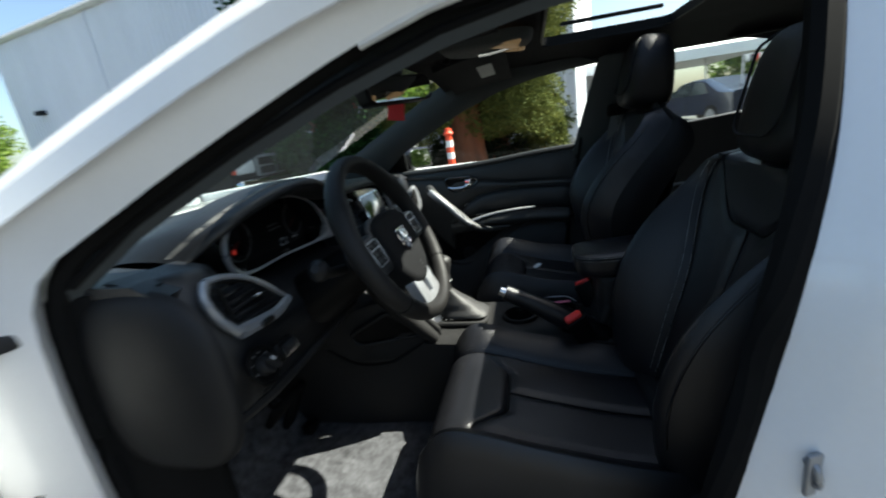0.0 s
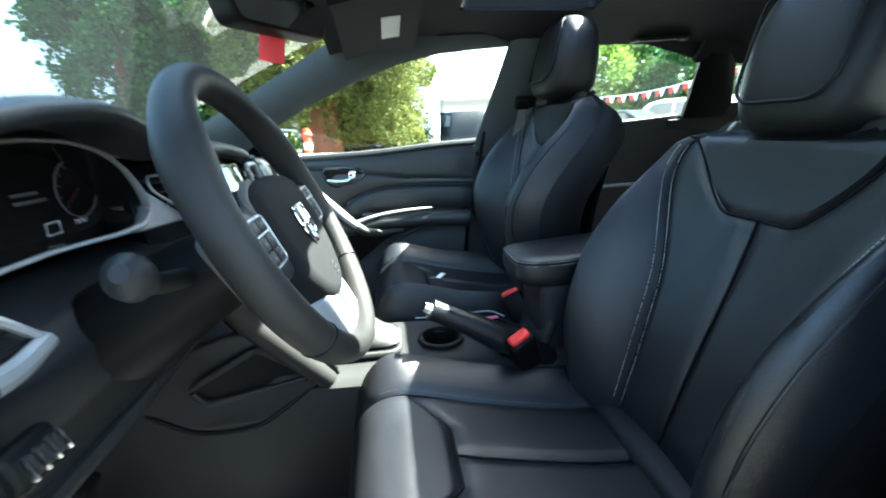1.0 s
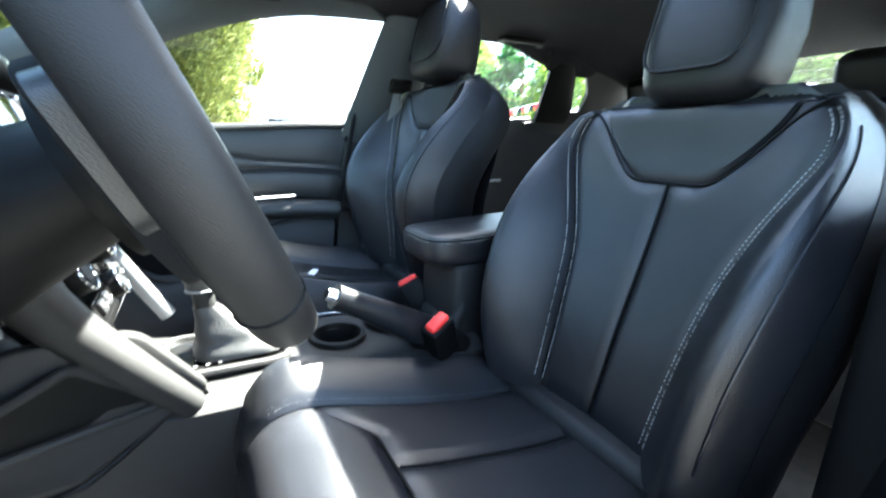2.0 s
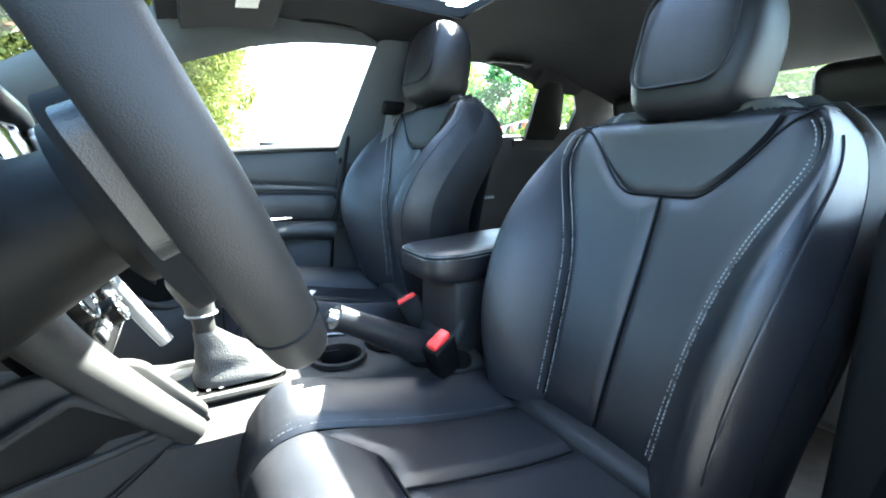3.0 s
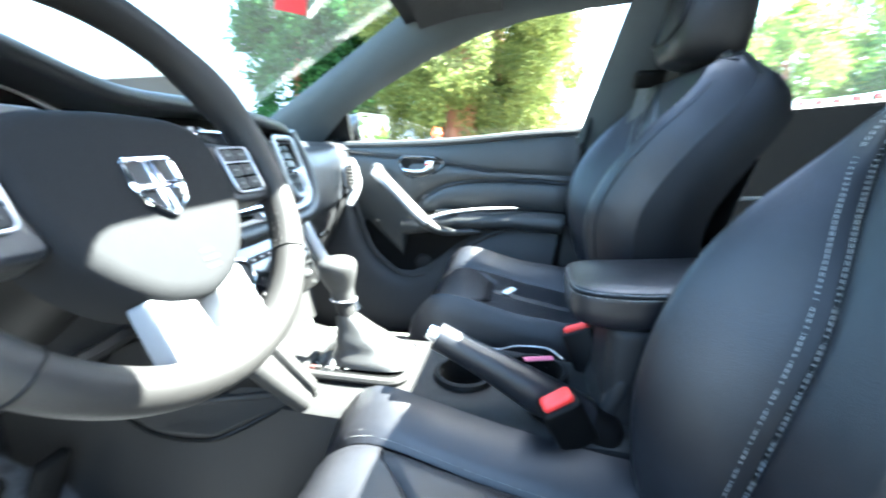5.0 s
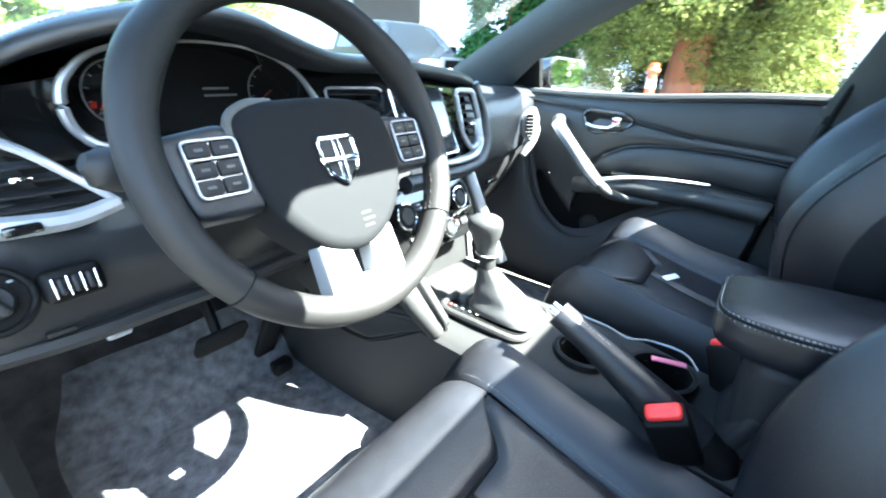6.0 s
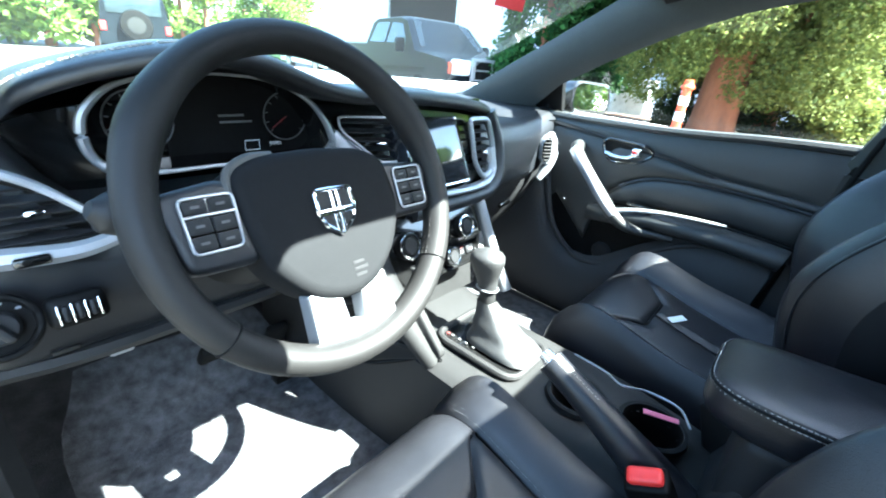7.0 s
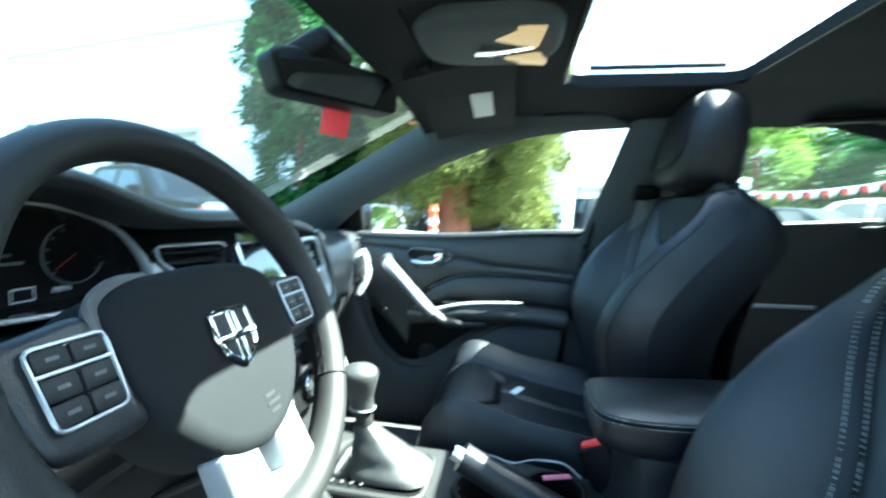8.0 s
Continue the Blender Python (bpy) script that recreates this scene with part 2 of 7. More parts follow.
def plate(outline, at, ux, uy, depth, bevel=0.003, seg=2):
    """A flat piece of an outline in the plane of ux and uy, with its face at `at` and its back `depth` behind it (ux x uy is its front)."""
    ux, uy = Vector(ux).normalized(), Vector(uy).normalized()
    nn = ux.cross(uy).normalized()
    bm = bmesh.new()
    front = [bm.verts.new(Vector(at) + a * ux + b * uy) for a, b in outline]
    f = bm.faces.new(front)
    ext = bmesh.ops.extrude_face_region(bm, geom=[f])
    bmesh.ops.translate(bm, verts=[v for v in ext["geom"] if isinstance(v, bmesh.types.BMVert)], vec=-nn * depth)
    if bevel:
        rim = [e for e in bm.edges if all(any((v.co - w.co).length < 1e-7 for w in front if w.is_valid) for v in e.verts)]
        bmesh.ops.bevel(bm, geom=rim, offset=bevel, segments=seg, profile=0.5, affect="EDGES")
    return bm


def round_outline(pts, r, n=4):
    """The outline with its corners rounded."""
    out, m = [], len(pts)
    for i in range(m):
        p, a, b = Vector(pts[i]), Vector(pts[i - 1]), Vector(pts[(i + 1) % m])
        k = min(r, (a - p).length * 0.45, (b - p).length * 0.45)
        s, e = p + (a - p).normalized() * k, p + (b - p).normalized() * k
        for j in range(n + 1):
            t = j / n
            out.append(tuple((1 - t) ** 2 * s + 2 * t * (1 - t) * p + t * t * e))
    return out


def ring_path(outline, at, ux, uy):
    ux, uy = Vector(ux).normalized(), Vector(uy).normalized()
    return [Vector(at) + a * ux + b * uy for a, b in outline]


def lathe(profile, at, axis, n=24):
    """A turned piece; profile is (radius, height along axis)."""
    ax = Vector(axis).normalized()
    u = ax.orthogonal().normalized()
    w = ax.cross(u)
    bm = bmesh.new()
    rings = []
    for r, h in profile:
        rings.append([bm.verts.new(Vector(at) + ax * h + max(r, 1e-5) * (math.cos(2 * math.pi * k / n) * u + math.sin(2 * math.pi * k / n) * w)) for k in range(n)])
    for a, b in zip(rings, rings[1:]):
        for k in range(n):
            bm.faces.new((a[k], a[(k + 1) % n], b[(k + 1) % n], b[k]))
    bm.faces.new(rings[0][::-1])
    bm.faces.new(rings[-1])
    return bm


def stitches(path, length=0.0036, gap=0.0017, r=0.0006):
    """Short raised threads along a path."""
    bm, run, p = bmesh.new(), 0.0, [Vector(q) for q in path]
    for a, b in zip(p, p[1:]):
        seg = (b - a).length
        if seg < 1e-6:
            continue
        d = (b - a) / seg
        while run < seg:
            s, e = a + d * run, a + d * min(run + length, seg)
            side = d.orthogonal().normalized() * r
            up = d.cross(side).normalized() * r
            ring = [[bm.verts.new(q + k) for k in (side, up, -side, -up)] for q in (s, e)]
            for k in range(4):
                bm.faces.new((ring[0][k], ring[0][(k + 1) % 4], ring[1][(k + 1) % 4], ring[1][k]))
            run += length + gap
        run -= seg
    return bm


def ease(a, b, x):
    t = min(1, max(0, (x - a) / (b - a)))
    return t * t * (3 - 2 * t)


def lerp_table(table, x):
    """A smooth value from rows of (x, value): a cubic through them."""
    n = len(table)
    for i in range(n - 1):
        (a, p), (b, q) = table[i], table[i + 1]
        if x <= b:
            h = b - a
            t = max(0.0, (x - a) / h)
            m0 = (q - table[i - 1][1]) / (b - table[i - 1][0]) if i else (q - p) / h
            m1 = (table[i + 2][1] - p) / (table[i + 2][0] - a) if i + 2 < n else (q - p) / h
            return (2 * t ** 3 - 3 * t * t + 1) * p + (t ** 3 - 2 * t * t + t) * h * m0 + (3 * t * t - 2 * t ** 3) * q + (t ** 3 - t * t) * h * m1
    return table[-1][1]


def line_table(table, x):
    for (a, p), (b, q) in zip(table, table[1:]):
        if x <= b:
            return p + (q - p) * (max(x, a) - a) / (b - a)
    return table[-1][1]

# ---- the car's shell ----
def side_x(z):
    """The side glass leans inwards with height."""
    return 0.656 - 0.556 * (z - 0.999)


BELT = [(-0.42, 1.0), (-0.24, 0.991), (0.0, 0.973), (0.34, 0.968), (0.5, 0.985)]
GLASS_TOP = [(-1.2, 1.215), (-1.115, 1.237), (-0.923, 1.28), (-0.65, 1.295), (-0.48, 1.295), (-0.37, 1.288), (-0.257, 1.278), (-0.137, 1.255), (0.0, 1.21), (0.14, 1.15), (0.29, 1.075), (0.335, 1.04), (0.40, 0.99)]
SCREEN_EDGE = [(-0.2, 1.36), (0.0, 1.315), (0.157, 1.237), (0.36, 1.135), (0.6, 1.02), (0.70, 0.97)]
ROOF_FRONT, ROOF_BACK = 0.03, -1.62
HOLE = (-0.345, 0.30, -0.64, -0.286)  # sunroof opening: x0, x1, y0, y1


def flip(bm, side):
    """Mirrors a piece to the driver's side (-1)."""
    if side < 0:
        for v in bm.verts:
            v.co = mirror_x(v.co)
    return bm


car = thing("car_body", (X0, 0, 0), "white sedan seen from inside, with black trim and an open driver's side", "car", kind="structure")


def liner_z(x, y, top=1.352):
    d = abs(x - X0) / 0.53
    return top - 0.058 * d ** 3.5 - 0.10 * ease(-1.0, -1.75, y) - 0.03 * ease(-0.16, 0.06, y)


def holed_sheet(z_of, x0, x1, y0, y1, hole, nx=9, ny=9, d=0.012):
    """A roof sheet with the sunroof's opening in it."""
    hx0, hx1, hy0, hy1 = hole
    blocks = [(x0, hx0, y0, y1), (hx1, x1, y0, y1), (hx0, hx1, y0, hy0), (hx0, hx1, hy1, y1)]
    made = [grid(lambda u, v, b=b: Vector((b[0] + (b[1] - b[0]) * u, b[2] + (b[3] - b[2]) * v, z_of(b[0] + (b[1] - b[0]) * u, b[2] + (b[3] - b[2]) * v))), nx, ny + 8) for b in blocks]
    return thick(join(*made), d)


ceiling = solo("ceiling", holed_sheet(liner_z, X0 - 0.535, X0 + 0.535, ROOF_BACK, ROOF_FRONT, HOLE), HEADLINER,
               "charcoal cloth headliner with a sunroof opening", "headliner", kind="structure")
wide = (HOLE[0] - 0.012, HOLE[1] + 0.13, HOLE[2] - 0.10, HOLE[3] + 0.03)
part("roof_skin", holed_sheet(lambda x, y: liner_z(x, y, 1.425) - 0.03 * (abs(x - X0) / 0.6) ** 2, X0 - 0.58, X0 + 0.58, ROOF_BACK - 0.05, ROOF_FRONT + 0.02, wide), WHITE_PAINT, car, "white painted roof")


def frame_wall(x0, x1, y0, y1, z0, z1, r=0.035):
    out = round_outline([(x0, y0), (x1, y0), (x1, y1), (x0, y1)], r, 5)
    m = len(out)
    return thick(grid(lambda u, v: Vector((*out[round(u * m) % m], z0 + (z1 - z0) * v)), m, 3, wrap_u=True), 0.006)


sunroof = thing("sunroof", (X0, -0.44, 1.34), "open glass sunroof with a black frame in the headliner", "sunroof", kind="structure")
part("frame", frame_wall(HOLE[0] - 0.004, HOLE[1] + 0.004, HOLE[2] - 0.004, HOLE[3] + 0.004, 1.334, 1.356), BLACK, sunroof)
part("seal", tube(ring_path(round_outline([(HOLE[0] - 0.006, HOLE[2] - 0.006), (HOLE[1] + 0.006, HOLE[2] - 0.006), (HOLE[1] + 0.006, HOLE[3] + 0.006), (HOLE[0] - 0.006, HOLE[3] + 0.006)], 0.035, 5), (0, 0, 1.343), (1, 0, 0), (0, 1, 0)), 0.006, 8, closed=True), RUBBER, sunroof)
part("guide_rail", rbox((HOLE[1] + 0.10, -0.50, 1.40), (0.014, 0.30, 0.012), 0.004), BLACK, sunroof)
part("guide_rail", rbox((HOLE[0] - 0.004, -0.50, 1.392), (0.014, 0.30, 0.012), 0.004), BLACK, sunroof)
part("glass_panel", rbox((X0, -1.02, 1.43), (0.66, 0.40, 0.006), 0.002), REAR_TINT, sunroof, "tinted glass panel slid back")
part("shade_panel", rbox((X0, -0.95, 1.385), (0.65, 0.42, 0.008), 0.003), HEADLINER, sunroof)


def pillar_band(lower, upper, bulge, d=0.02, n=26, inset=0.0):
    """A trim band between two lines of (y, z) on the side plane, bowed inwards."""
    def fn(u, v):
        a, b = lower(u), upper(u)
        y, z = a[0] + (b[0] - a[0]) * v, a[1] + (b[1] - a[1]) * v
        return Vector((side_x(z) - inset - bulge * math.sin(math.pi * v) ** 0.6, y, z))
    return thick(grid(fn, n, 8), d)


def a_low(u):
    y = 0.40 - 0.88 * u
    return (y, line_table(GLASS_TOP, y))


def a_up(u):
    y = 0.72 - 1.0 * u
    return (y, line_table(SCREEN_EDGE, y)) if y > -0.05 else (y, min(1.345, line_table(SCREEN_EDGE, y)))


for side in (1, -1):
    part("a_pillar_trim", flip(pillar_band(a_low, a_up, 0.022), side), PILLAR, car, "grey cloth-covered windscreen pillar trim")
    part("roof_rail_trim", flip(pillar_band(lambda u: (-0.30 - 0.9 * u, line_table(GLASS_TOP, -0.30 - 0.9 * u)), lambda u: (-0.30 - 0.9 * u, line_table(GLASS_TOP, -0.30 - 0.9 * u) + 0.055), 0.014), side), HEADLINER, car)
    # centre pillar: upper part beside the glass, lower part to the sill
    # same trim on both sides; the driver's is coloured black for shade
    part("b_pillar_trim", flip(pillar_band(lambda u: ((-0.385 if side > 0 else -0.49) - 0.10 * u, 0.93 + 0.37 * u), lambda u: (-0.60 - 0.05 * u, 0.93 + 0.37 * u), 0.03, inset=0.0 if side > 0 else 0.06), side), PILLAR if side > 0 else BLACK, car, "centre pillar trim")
    part("b_pillar_foot", flip(thick(grid(lambda u, v: Vector((0.648 - 0.02 * math.sin(math.pi * v) - 0.03 * ease(0.75, 0.35, 0.35 + u * 0.6), (-0.335 if side > 0 else -0.47) - 0.06 * u - (0.26 if side > 0 else 0.12) * v, 0.35 + 0.60 * u)), 14, 8), 0.02), side), TRIM, car)
    # rear side: pillar between door glass and quarter glass, rear pillar
    part("rear_glass_divider", flip(pillar_band(lambda u: (-1.155 + 0.03 * u, 1.06 + 0.20 * u), lambda u: (-1.335 + 0.105 * u, 1.06 + 0.20 * u), 0.012), side), BLACK, car)
    part("c_pillar_trim", flip(pillar_band(lambda u: (-1.365 + 0.06 * ease(0.55, 0.85, u), 1.0 + 0.30 * u), lambda u: (-1.75 + 0.12 * u, 1.0 + 0.30 * u), 0.02), side), TRIM, car)
    part("quarter_top_trim", flip(pillar_band(lambda u: (-1.10 - 0.25 * u, 1.240 - 0.008 * u), lambda u: (-1.10 - 0.25 * u, 1.31), 0.01, n=6), side), HEADLINER, car)
    part("quarter_low_trim", flip(pillar_band(lambda u: (-1.10 - 0.35 * u, 0.9), lambda u: (-1.10 - 0.35 * u, 1.050 + 0.058 * ease(0.1, 0.7, u)), 0.012, n=6), side), TRIM, car)
    part("window_gasket", flip(tube([Vector((side_x(line_table(GLASS_TOP, y)) - 0.004, y, line_table(GLASS_TOP, y) + 0.002)) for y in [0.38 - 0.86 * i / 40 for i in range(41)]], 0.007, 6), side), RUBBER, car)
part("windshield_header", thick(grid(lambda u, v: Vector((X0 - 0.5 + u, -0.03 + 0.09 * v, 1.335 - 0.022 * v - 0.035 * abs(2 * u - 1) ** 3)), 22, 4), 0.02), HEADLINER, car)
part("pillar_lower_cover", rbox((-0.655, -0.605, 0.63), (0.10, 0.23, 0.60), 0.03, 4), RUBBER, car, "black lower cover of the centre pillar")
part("pillar_edge", tube(smooth_path([(side_x(0.94) - 0.008, -0.381, 0.94), (side_x(1.1) - 0.008, -0.424, 1.1), (side_x(1.285) - 0.008, -0.474, 1.285)], 16), 0.0028, 6), SILVER, car, "bright edge of the centre pillar")
part("pillar_backing", rbox((0.668, -0.46, 0.66), (0.012, 0.36, 0.66), 0.004), RUBBER, car)
part("door_sill", rbox((2 * X0 - 0.70, -0.02, 0.37), (0.11, 0.95, 0.10), 0.03, 4), WHITE_PAINT, car, "white painted door sill")
# unseen cover, widened to stop the white sill bouncing light onto the seat
part("sill_cover", rbox((2 * X0 - 0.672, -0.02, 0.418), (0.13, 0.88, 0.025), 0.01), TRIM, car)

# the open doorway on the driver's side: white jamb, rubber seals, hinge strap, latch
def jamb(points, width, material, name, label="", d=0.03, n=30, lift=0.0):
    """A painted band that follows a line of (x, y, z), as wide as given in y and outwards in x."""
    path = smooth_path(points, n)
    def fn(u, v):
        p = path[round(u * (n - 1))]
        return p + Vector((-0.10 * v - lift, width * v, 0.02 * math.sin(math.pi * v)))
    return part(name, thick(grid(fn, n, 7), d), material, car, label)


FRONT_EDGE = [(-0.70, 0.445, 0.40), (-0.725, 0.435, 0.64), (-0.728, 0.432, 0.86), (-0.722, 0.405, 1.02), (-0.68, 0.29, 1.105), (-0.636, 0.125, 1.19), (-0.585, -0.09, 1.285), (-0.56, -0.26, 1.33), (-0.553, -0.42, 1.338), (-0.556, -0.54, 1.332)]
jamb(FRONT_EDGE, 0.13, WHITE_PAINT, "door_jamb", "white painted windscreen pillar and hinge jamb")
part("pillar_highlight_edge", tube(smooth_path([(-0.765, 0.55, 1.06), (-0.70, 0.36, 1.17), (-0.655, 0.21, 1.245), (-0.615, 0.05, 1.315), (-0.60, -0.12, 1.36)], 24), 0.016, 8), WHITE_PAINT, car)
part("door_seal", tube([p + Vector((0.012, -0.012, -0.004)) for p in smooth_path(FRONT_EDGE, 40)], 0.015, 8), RUBBER, car)
def hinge_post(u, v):
    z = 0.42 + 0.57 * u
    return Vector((-0.722 + 0.05 * v, 0.43 - 0.15 * v, z))
part("hinge_post_trim", thick(grid(hinge_post, 12, 5), 0.02), RUBBER, car)
part("fender", thick(grid(lambda u, v: Vector((-0.80 - 0.05 * math.sin(math.pi * min(1, v * 0.9)), 0.50 + 0.95 * u, 0.40 + 0.63 * v - 0.05 * u * v)), 8, 12), 0.02), WHITE_PAINT, car, "white front wing")
part("fender", flip(thick(grid(lambda u, v: Vector((0.76 + 0.05 * math.sin(math.pi * min(1, v * 0.9)), 0.50 + 0.95 * u, 0.40 + 0.63 * v - 0.05 * u * v)), 8, 12), 0.02), 1), WHITE_PAINT, car)
part("hood", thick(grid(lambda u, v: Vector((X0 - 0.74 + 1.48 * u, 0.86 + 0.95 * v, 1.0 - 0.03 * abs(2 * u - 1) ** 2 - 0.02 * v - 0.16 * v ** 3)), 18, 12), 0.02), WHITE_PAINT, car, "white painted bonnet")
part("cowl", thick(grid(lambda u, v: Vector((X0 - 0.72 + 1.44 * u, 0.72 + 0.15 * v, 0.955 + 0.02 * v)), 12, 4), 0.02), BLACK, car)
part("wiper_arm", tube(smooth_path([(-0.55, 0.80, 0.985), (-0.2, 0.74, 0.995), (0.1, 0.72, 0.995)], 14), 0.008, 6), BLACK, car)
part("wiper_arm", tube(smooth_path([(0.0, 0.82, 0.985), (0.3, 0.76, 0.995), (0.52, 0.74, 0.985)], 14), 0.008, 6), BLACK, car)
part("check_strap", tube(smooth_path([(-0.735, 0.447, 0.746), (-0.759, 0.459, 0.738), (-0.81, 0.485, 0.718), (-0.90, 0.52, 0.70)], 16), lambda u: 0.012 - 0.004 * u, 8), BLACK, car, "black door check strap")
part("hinge", join(rbox((-0.775, 0.450, 0.958), (0.09, 0.045, 0.022), 0.005, turn=(0, 0, -20)), tube([(-0.80, 0.46, 0.935), (-0.80, 0.46, 0.985)], 0.008, 10, up=(0, 1, 0))), DOOR_LOW, car, "grey upper door hinge")
part("hinge", rbox((-0.79, 0.49, 0.63), (0.09, 0.07, 0.035), 0.008), DOOR_LOW, car)
REAR_EDGE = [(-0.70, -0.382, 0.42), (-0.728, -0.416, 0.70), (-0.73, -0.444, 0.86), (-0.73, -0.462, 0.967), (-0.70, -0.492, 1.08), (-0.645, -0.520, 1.19), (-0.585, -0.545, 1.29)]
def b_post(u, v):
    p = smooth_path(REAR_EDGE, 30)[round(u * 29)]
    return p + Vector((-0.11 * math.sin(v * 1.5), -0.24 * v, 0))
part("centre_post", thick(grid(b_post, 30, 8), 0.02), WHITE_PAINT, car, "white painted centre pillar of the open doorway")
part("door_seal", tube([p + Vector((0.012, 0.01, 0)) for p in smooth_path(REAR_EDGE, 30)], 0.016, 8), RUBBER, car)
part("post_lining", thick(grid(lambda u, v: smooth_path(REAR_EDGE, 24)[round(u * 23)] + Vector((0.02 + 0.05 * v, 0.012 - 0.10 * v, 0)), 24, 4), 0.012), RUBBER, car)
striker = [Vector((-0.752, -0.466, 0.800)), Vector((-0.763, -0.468, 0.802)), Vector((-0.765, -0.470, 0.784)), Vector((-0.754, -0.468, 0.780))]
part("latch_striker", join(tube(smooth_path(striker, 14), 0.0036, 8), rbox((-0.755, -0.476, 0.791), (0.006, 0.034, 0.046), 0.0025, turn=(0, 0, 25))), SILVER, car, "steel door latch striker")
part("rear_door_skin", thick(grid(lambda u, v: Vector((-0.835 - 0.02 * math.sin(math.pi * v), -0.72 - 0.75 * u, 0.4 + 0.62 * v)), 6, 10), 0.02), WHITE_PAINT, car)


def skin(side, y0, y1, name, label=""):
    """A side panel of the body, bowed outwards, from sill to waistline."""
    def fn(u, v):
        y = y0 + (y1 - y0) * u
        tuck = 0.14 * ease(-1.9, -2.5, y) + 0.16 * ease(1.35, 1.95, y)
        return Vector((X0 + side * (0.79 + 0.035 * math.sin(math.pi * v) - 0.03 * v - tuck), y, 0.30 + (0.68 + 0.04 * ease(0, -1.5, y)) * v))
    return part(name, thick(grid(fn, 14, 10), 0.012), WHITE_PAINT, car, label)


skin(1, 0.49, -0.44, "front_door_skin", "white painted front door skin")
skin(1, -0.455, -1.40, "rear_door_outer_skin", "white painted rear door skin")
skin(1, -1.415, -2.45, "rear_wing", "white painted rear wing")
skin(-1, -1.48, -2.45, "rear_wing", "white painted rear wing")
skin(1, 1.44, 1.93, "front_corner")
skin(-1, 1.44, 1.93, "front_corner")
part("boot_lid", thick(grid(lambda u, v: Vector((X0 - 0.74 + 1.48 * u, -2.03 - 0.42 * v, 1.045 - 0.02 * v - 0.05 * v ** 4 - 0.03 * abs(2 * u - 1) ** 3)), 14, 10), 0.015), WHITE_PAINT, car, "white painted boot lid")
part("tail_panel", thick(grid(lambda u, v: Vector((X0 - 0.66 + 1.32 * u, -2.45 - 0.07 * math.sin(math.pi * u) + 0.02 * v, 0.30 + 0.68 * v)), 14, 10), 0.015), WHITE_PAINT, car, "white painted tail")
part("nose_panel", thick(grid(lambda u, v: Vector((X0 - 0.66 + 1.32 * u, 1.90 + 0.10 * math.sin(math.pi * u) - 0.07 * v, 0.30 + 0.55 * v)), 14, 10), 0.015), WHITE_PAINT, car, "white painted nose")
for side in (1, -1):
    part("rear_pillar_skin", flip(thick(grid(lambda u, v: Vector((0.56 + 0.17 * v, -1.45 - 0.32 * u - (0.10 + 0.26 * u) * v, 1.33 - 0.31 * v - 0.02 * u)), 8, 8), 0.012), side), WHITE_PAINT, car, "white painted rear pillar")
    part("roof_rail_skin", flip(thick(grid(lambda u, v: Vector((side_x(line_table(GLASS_TOP, -0.05 - 1.3 * u)) + 0.03 - 0.03 * v, -0.05 - 1.3 * u, line_table(GLASS_TOP, -0.05 - 1.3 * u) + 0.02 + 0.07 * v)), 16, 5), 0.008), side), WHITE_PAINT, car, "white painted roof rail")

# glass
windshield = thing("windshield", (X0, 0.4, 1.0), "green-tinted windscreen glass", "windscreen", kind="structure")
def screen_fn(u, v):
    w = 2 * u - 1
    y = 0.045 + 0.735 * v + 0.0 * w
    z = 1.325 - 0.325 * v
    hw = 0.50 + 0.16 * v
    return Vector((X0 + hw * w, y + 0.05 * (1 - w * w), z))
pane = part("pane", grid(screen_fn, 16, 10), WINDSHIELD, windshield)
pane.visible_shadow = False


def side_pane(name, outline, label):
    """A pane on the side plane from (y, z) corners."""
    w = thing(name, (side_x(1.1), outline[0][0], 1.0), label, "window", kind="structure")
    bm = bmesh.new()
    bm.faces.new([bm.verts.new((side_x(z) + 0.012, y, z)) for y, z in outline])
    o = part("pane", bm, CLEAR if name == "window_1" else REAR_TINT, w)
    o.visible_shadow = False
    bm = bmesh.new()
    bm.faces.new([bm.verts.new(mirror_x((side_x(z) + 0.012, y, z))) for y, z in outline])
    return w, bm


top = [(y, line_table(GLASS_TOP, y)) for y in (-0.48, -0.37, -0.257, -0.137, 0.0, 0.14, 0.29)]
window_1, spare = side_pane("window_1", [(-0.41, 1.0), *top, (0.30, 0.97)], "clear raised front passenger window")
spare.free()
for nm, out in (("window_2", [(-0.60, 1.02), (-0.65, 1.295), (-0.923, 1.28), (-1.115, 1.237), (-1.13, 1.05)]), ("window_3", [(-1.318, 1.10), (-1.242, 1.228), (-1.29, 1.232), (-1.350, 1.19), (-1.358, 1.12)])):
    w, other = side_pane(nm, out, "clear rear door window" if nm == "window_2" else "small fixed rear quarter window")
    o = part("pane", other, REAR_TINT, w)
    o.visible_shadow = False
rear_window = thing("rear_window", (X0, -1.7, 1.1), "sloping rear window glass", "window", kind="structure")
o = part("pane", grid(lambda u, v: Vector((X0 + (0.47 + 0.10 * v) * (2 * u - 1), -1.60 - 0.45 * v, 1.30 - 0.24 * v)), 8, 4), REAR_TINT, rear_window)
o.visible_shadow = False
part("defroster_line", join(*[tube([Vector((X0 - 0.42, -1.63 - 0.05 * i, 1.278 - 0.027 * i)), Vector((X0 + 0.42, -1.63 - 0.05 * i, 1.278 - 0.027 * i))], 0.001, 4) for i in range(7)]), BLACK, rear_window)
part("parcel_shelf", rbox((X0, -1.80, 1.02), (1.2, 0.55, 0.03), 0.01), CARPET, car)

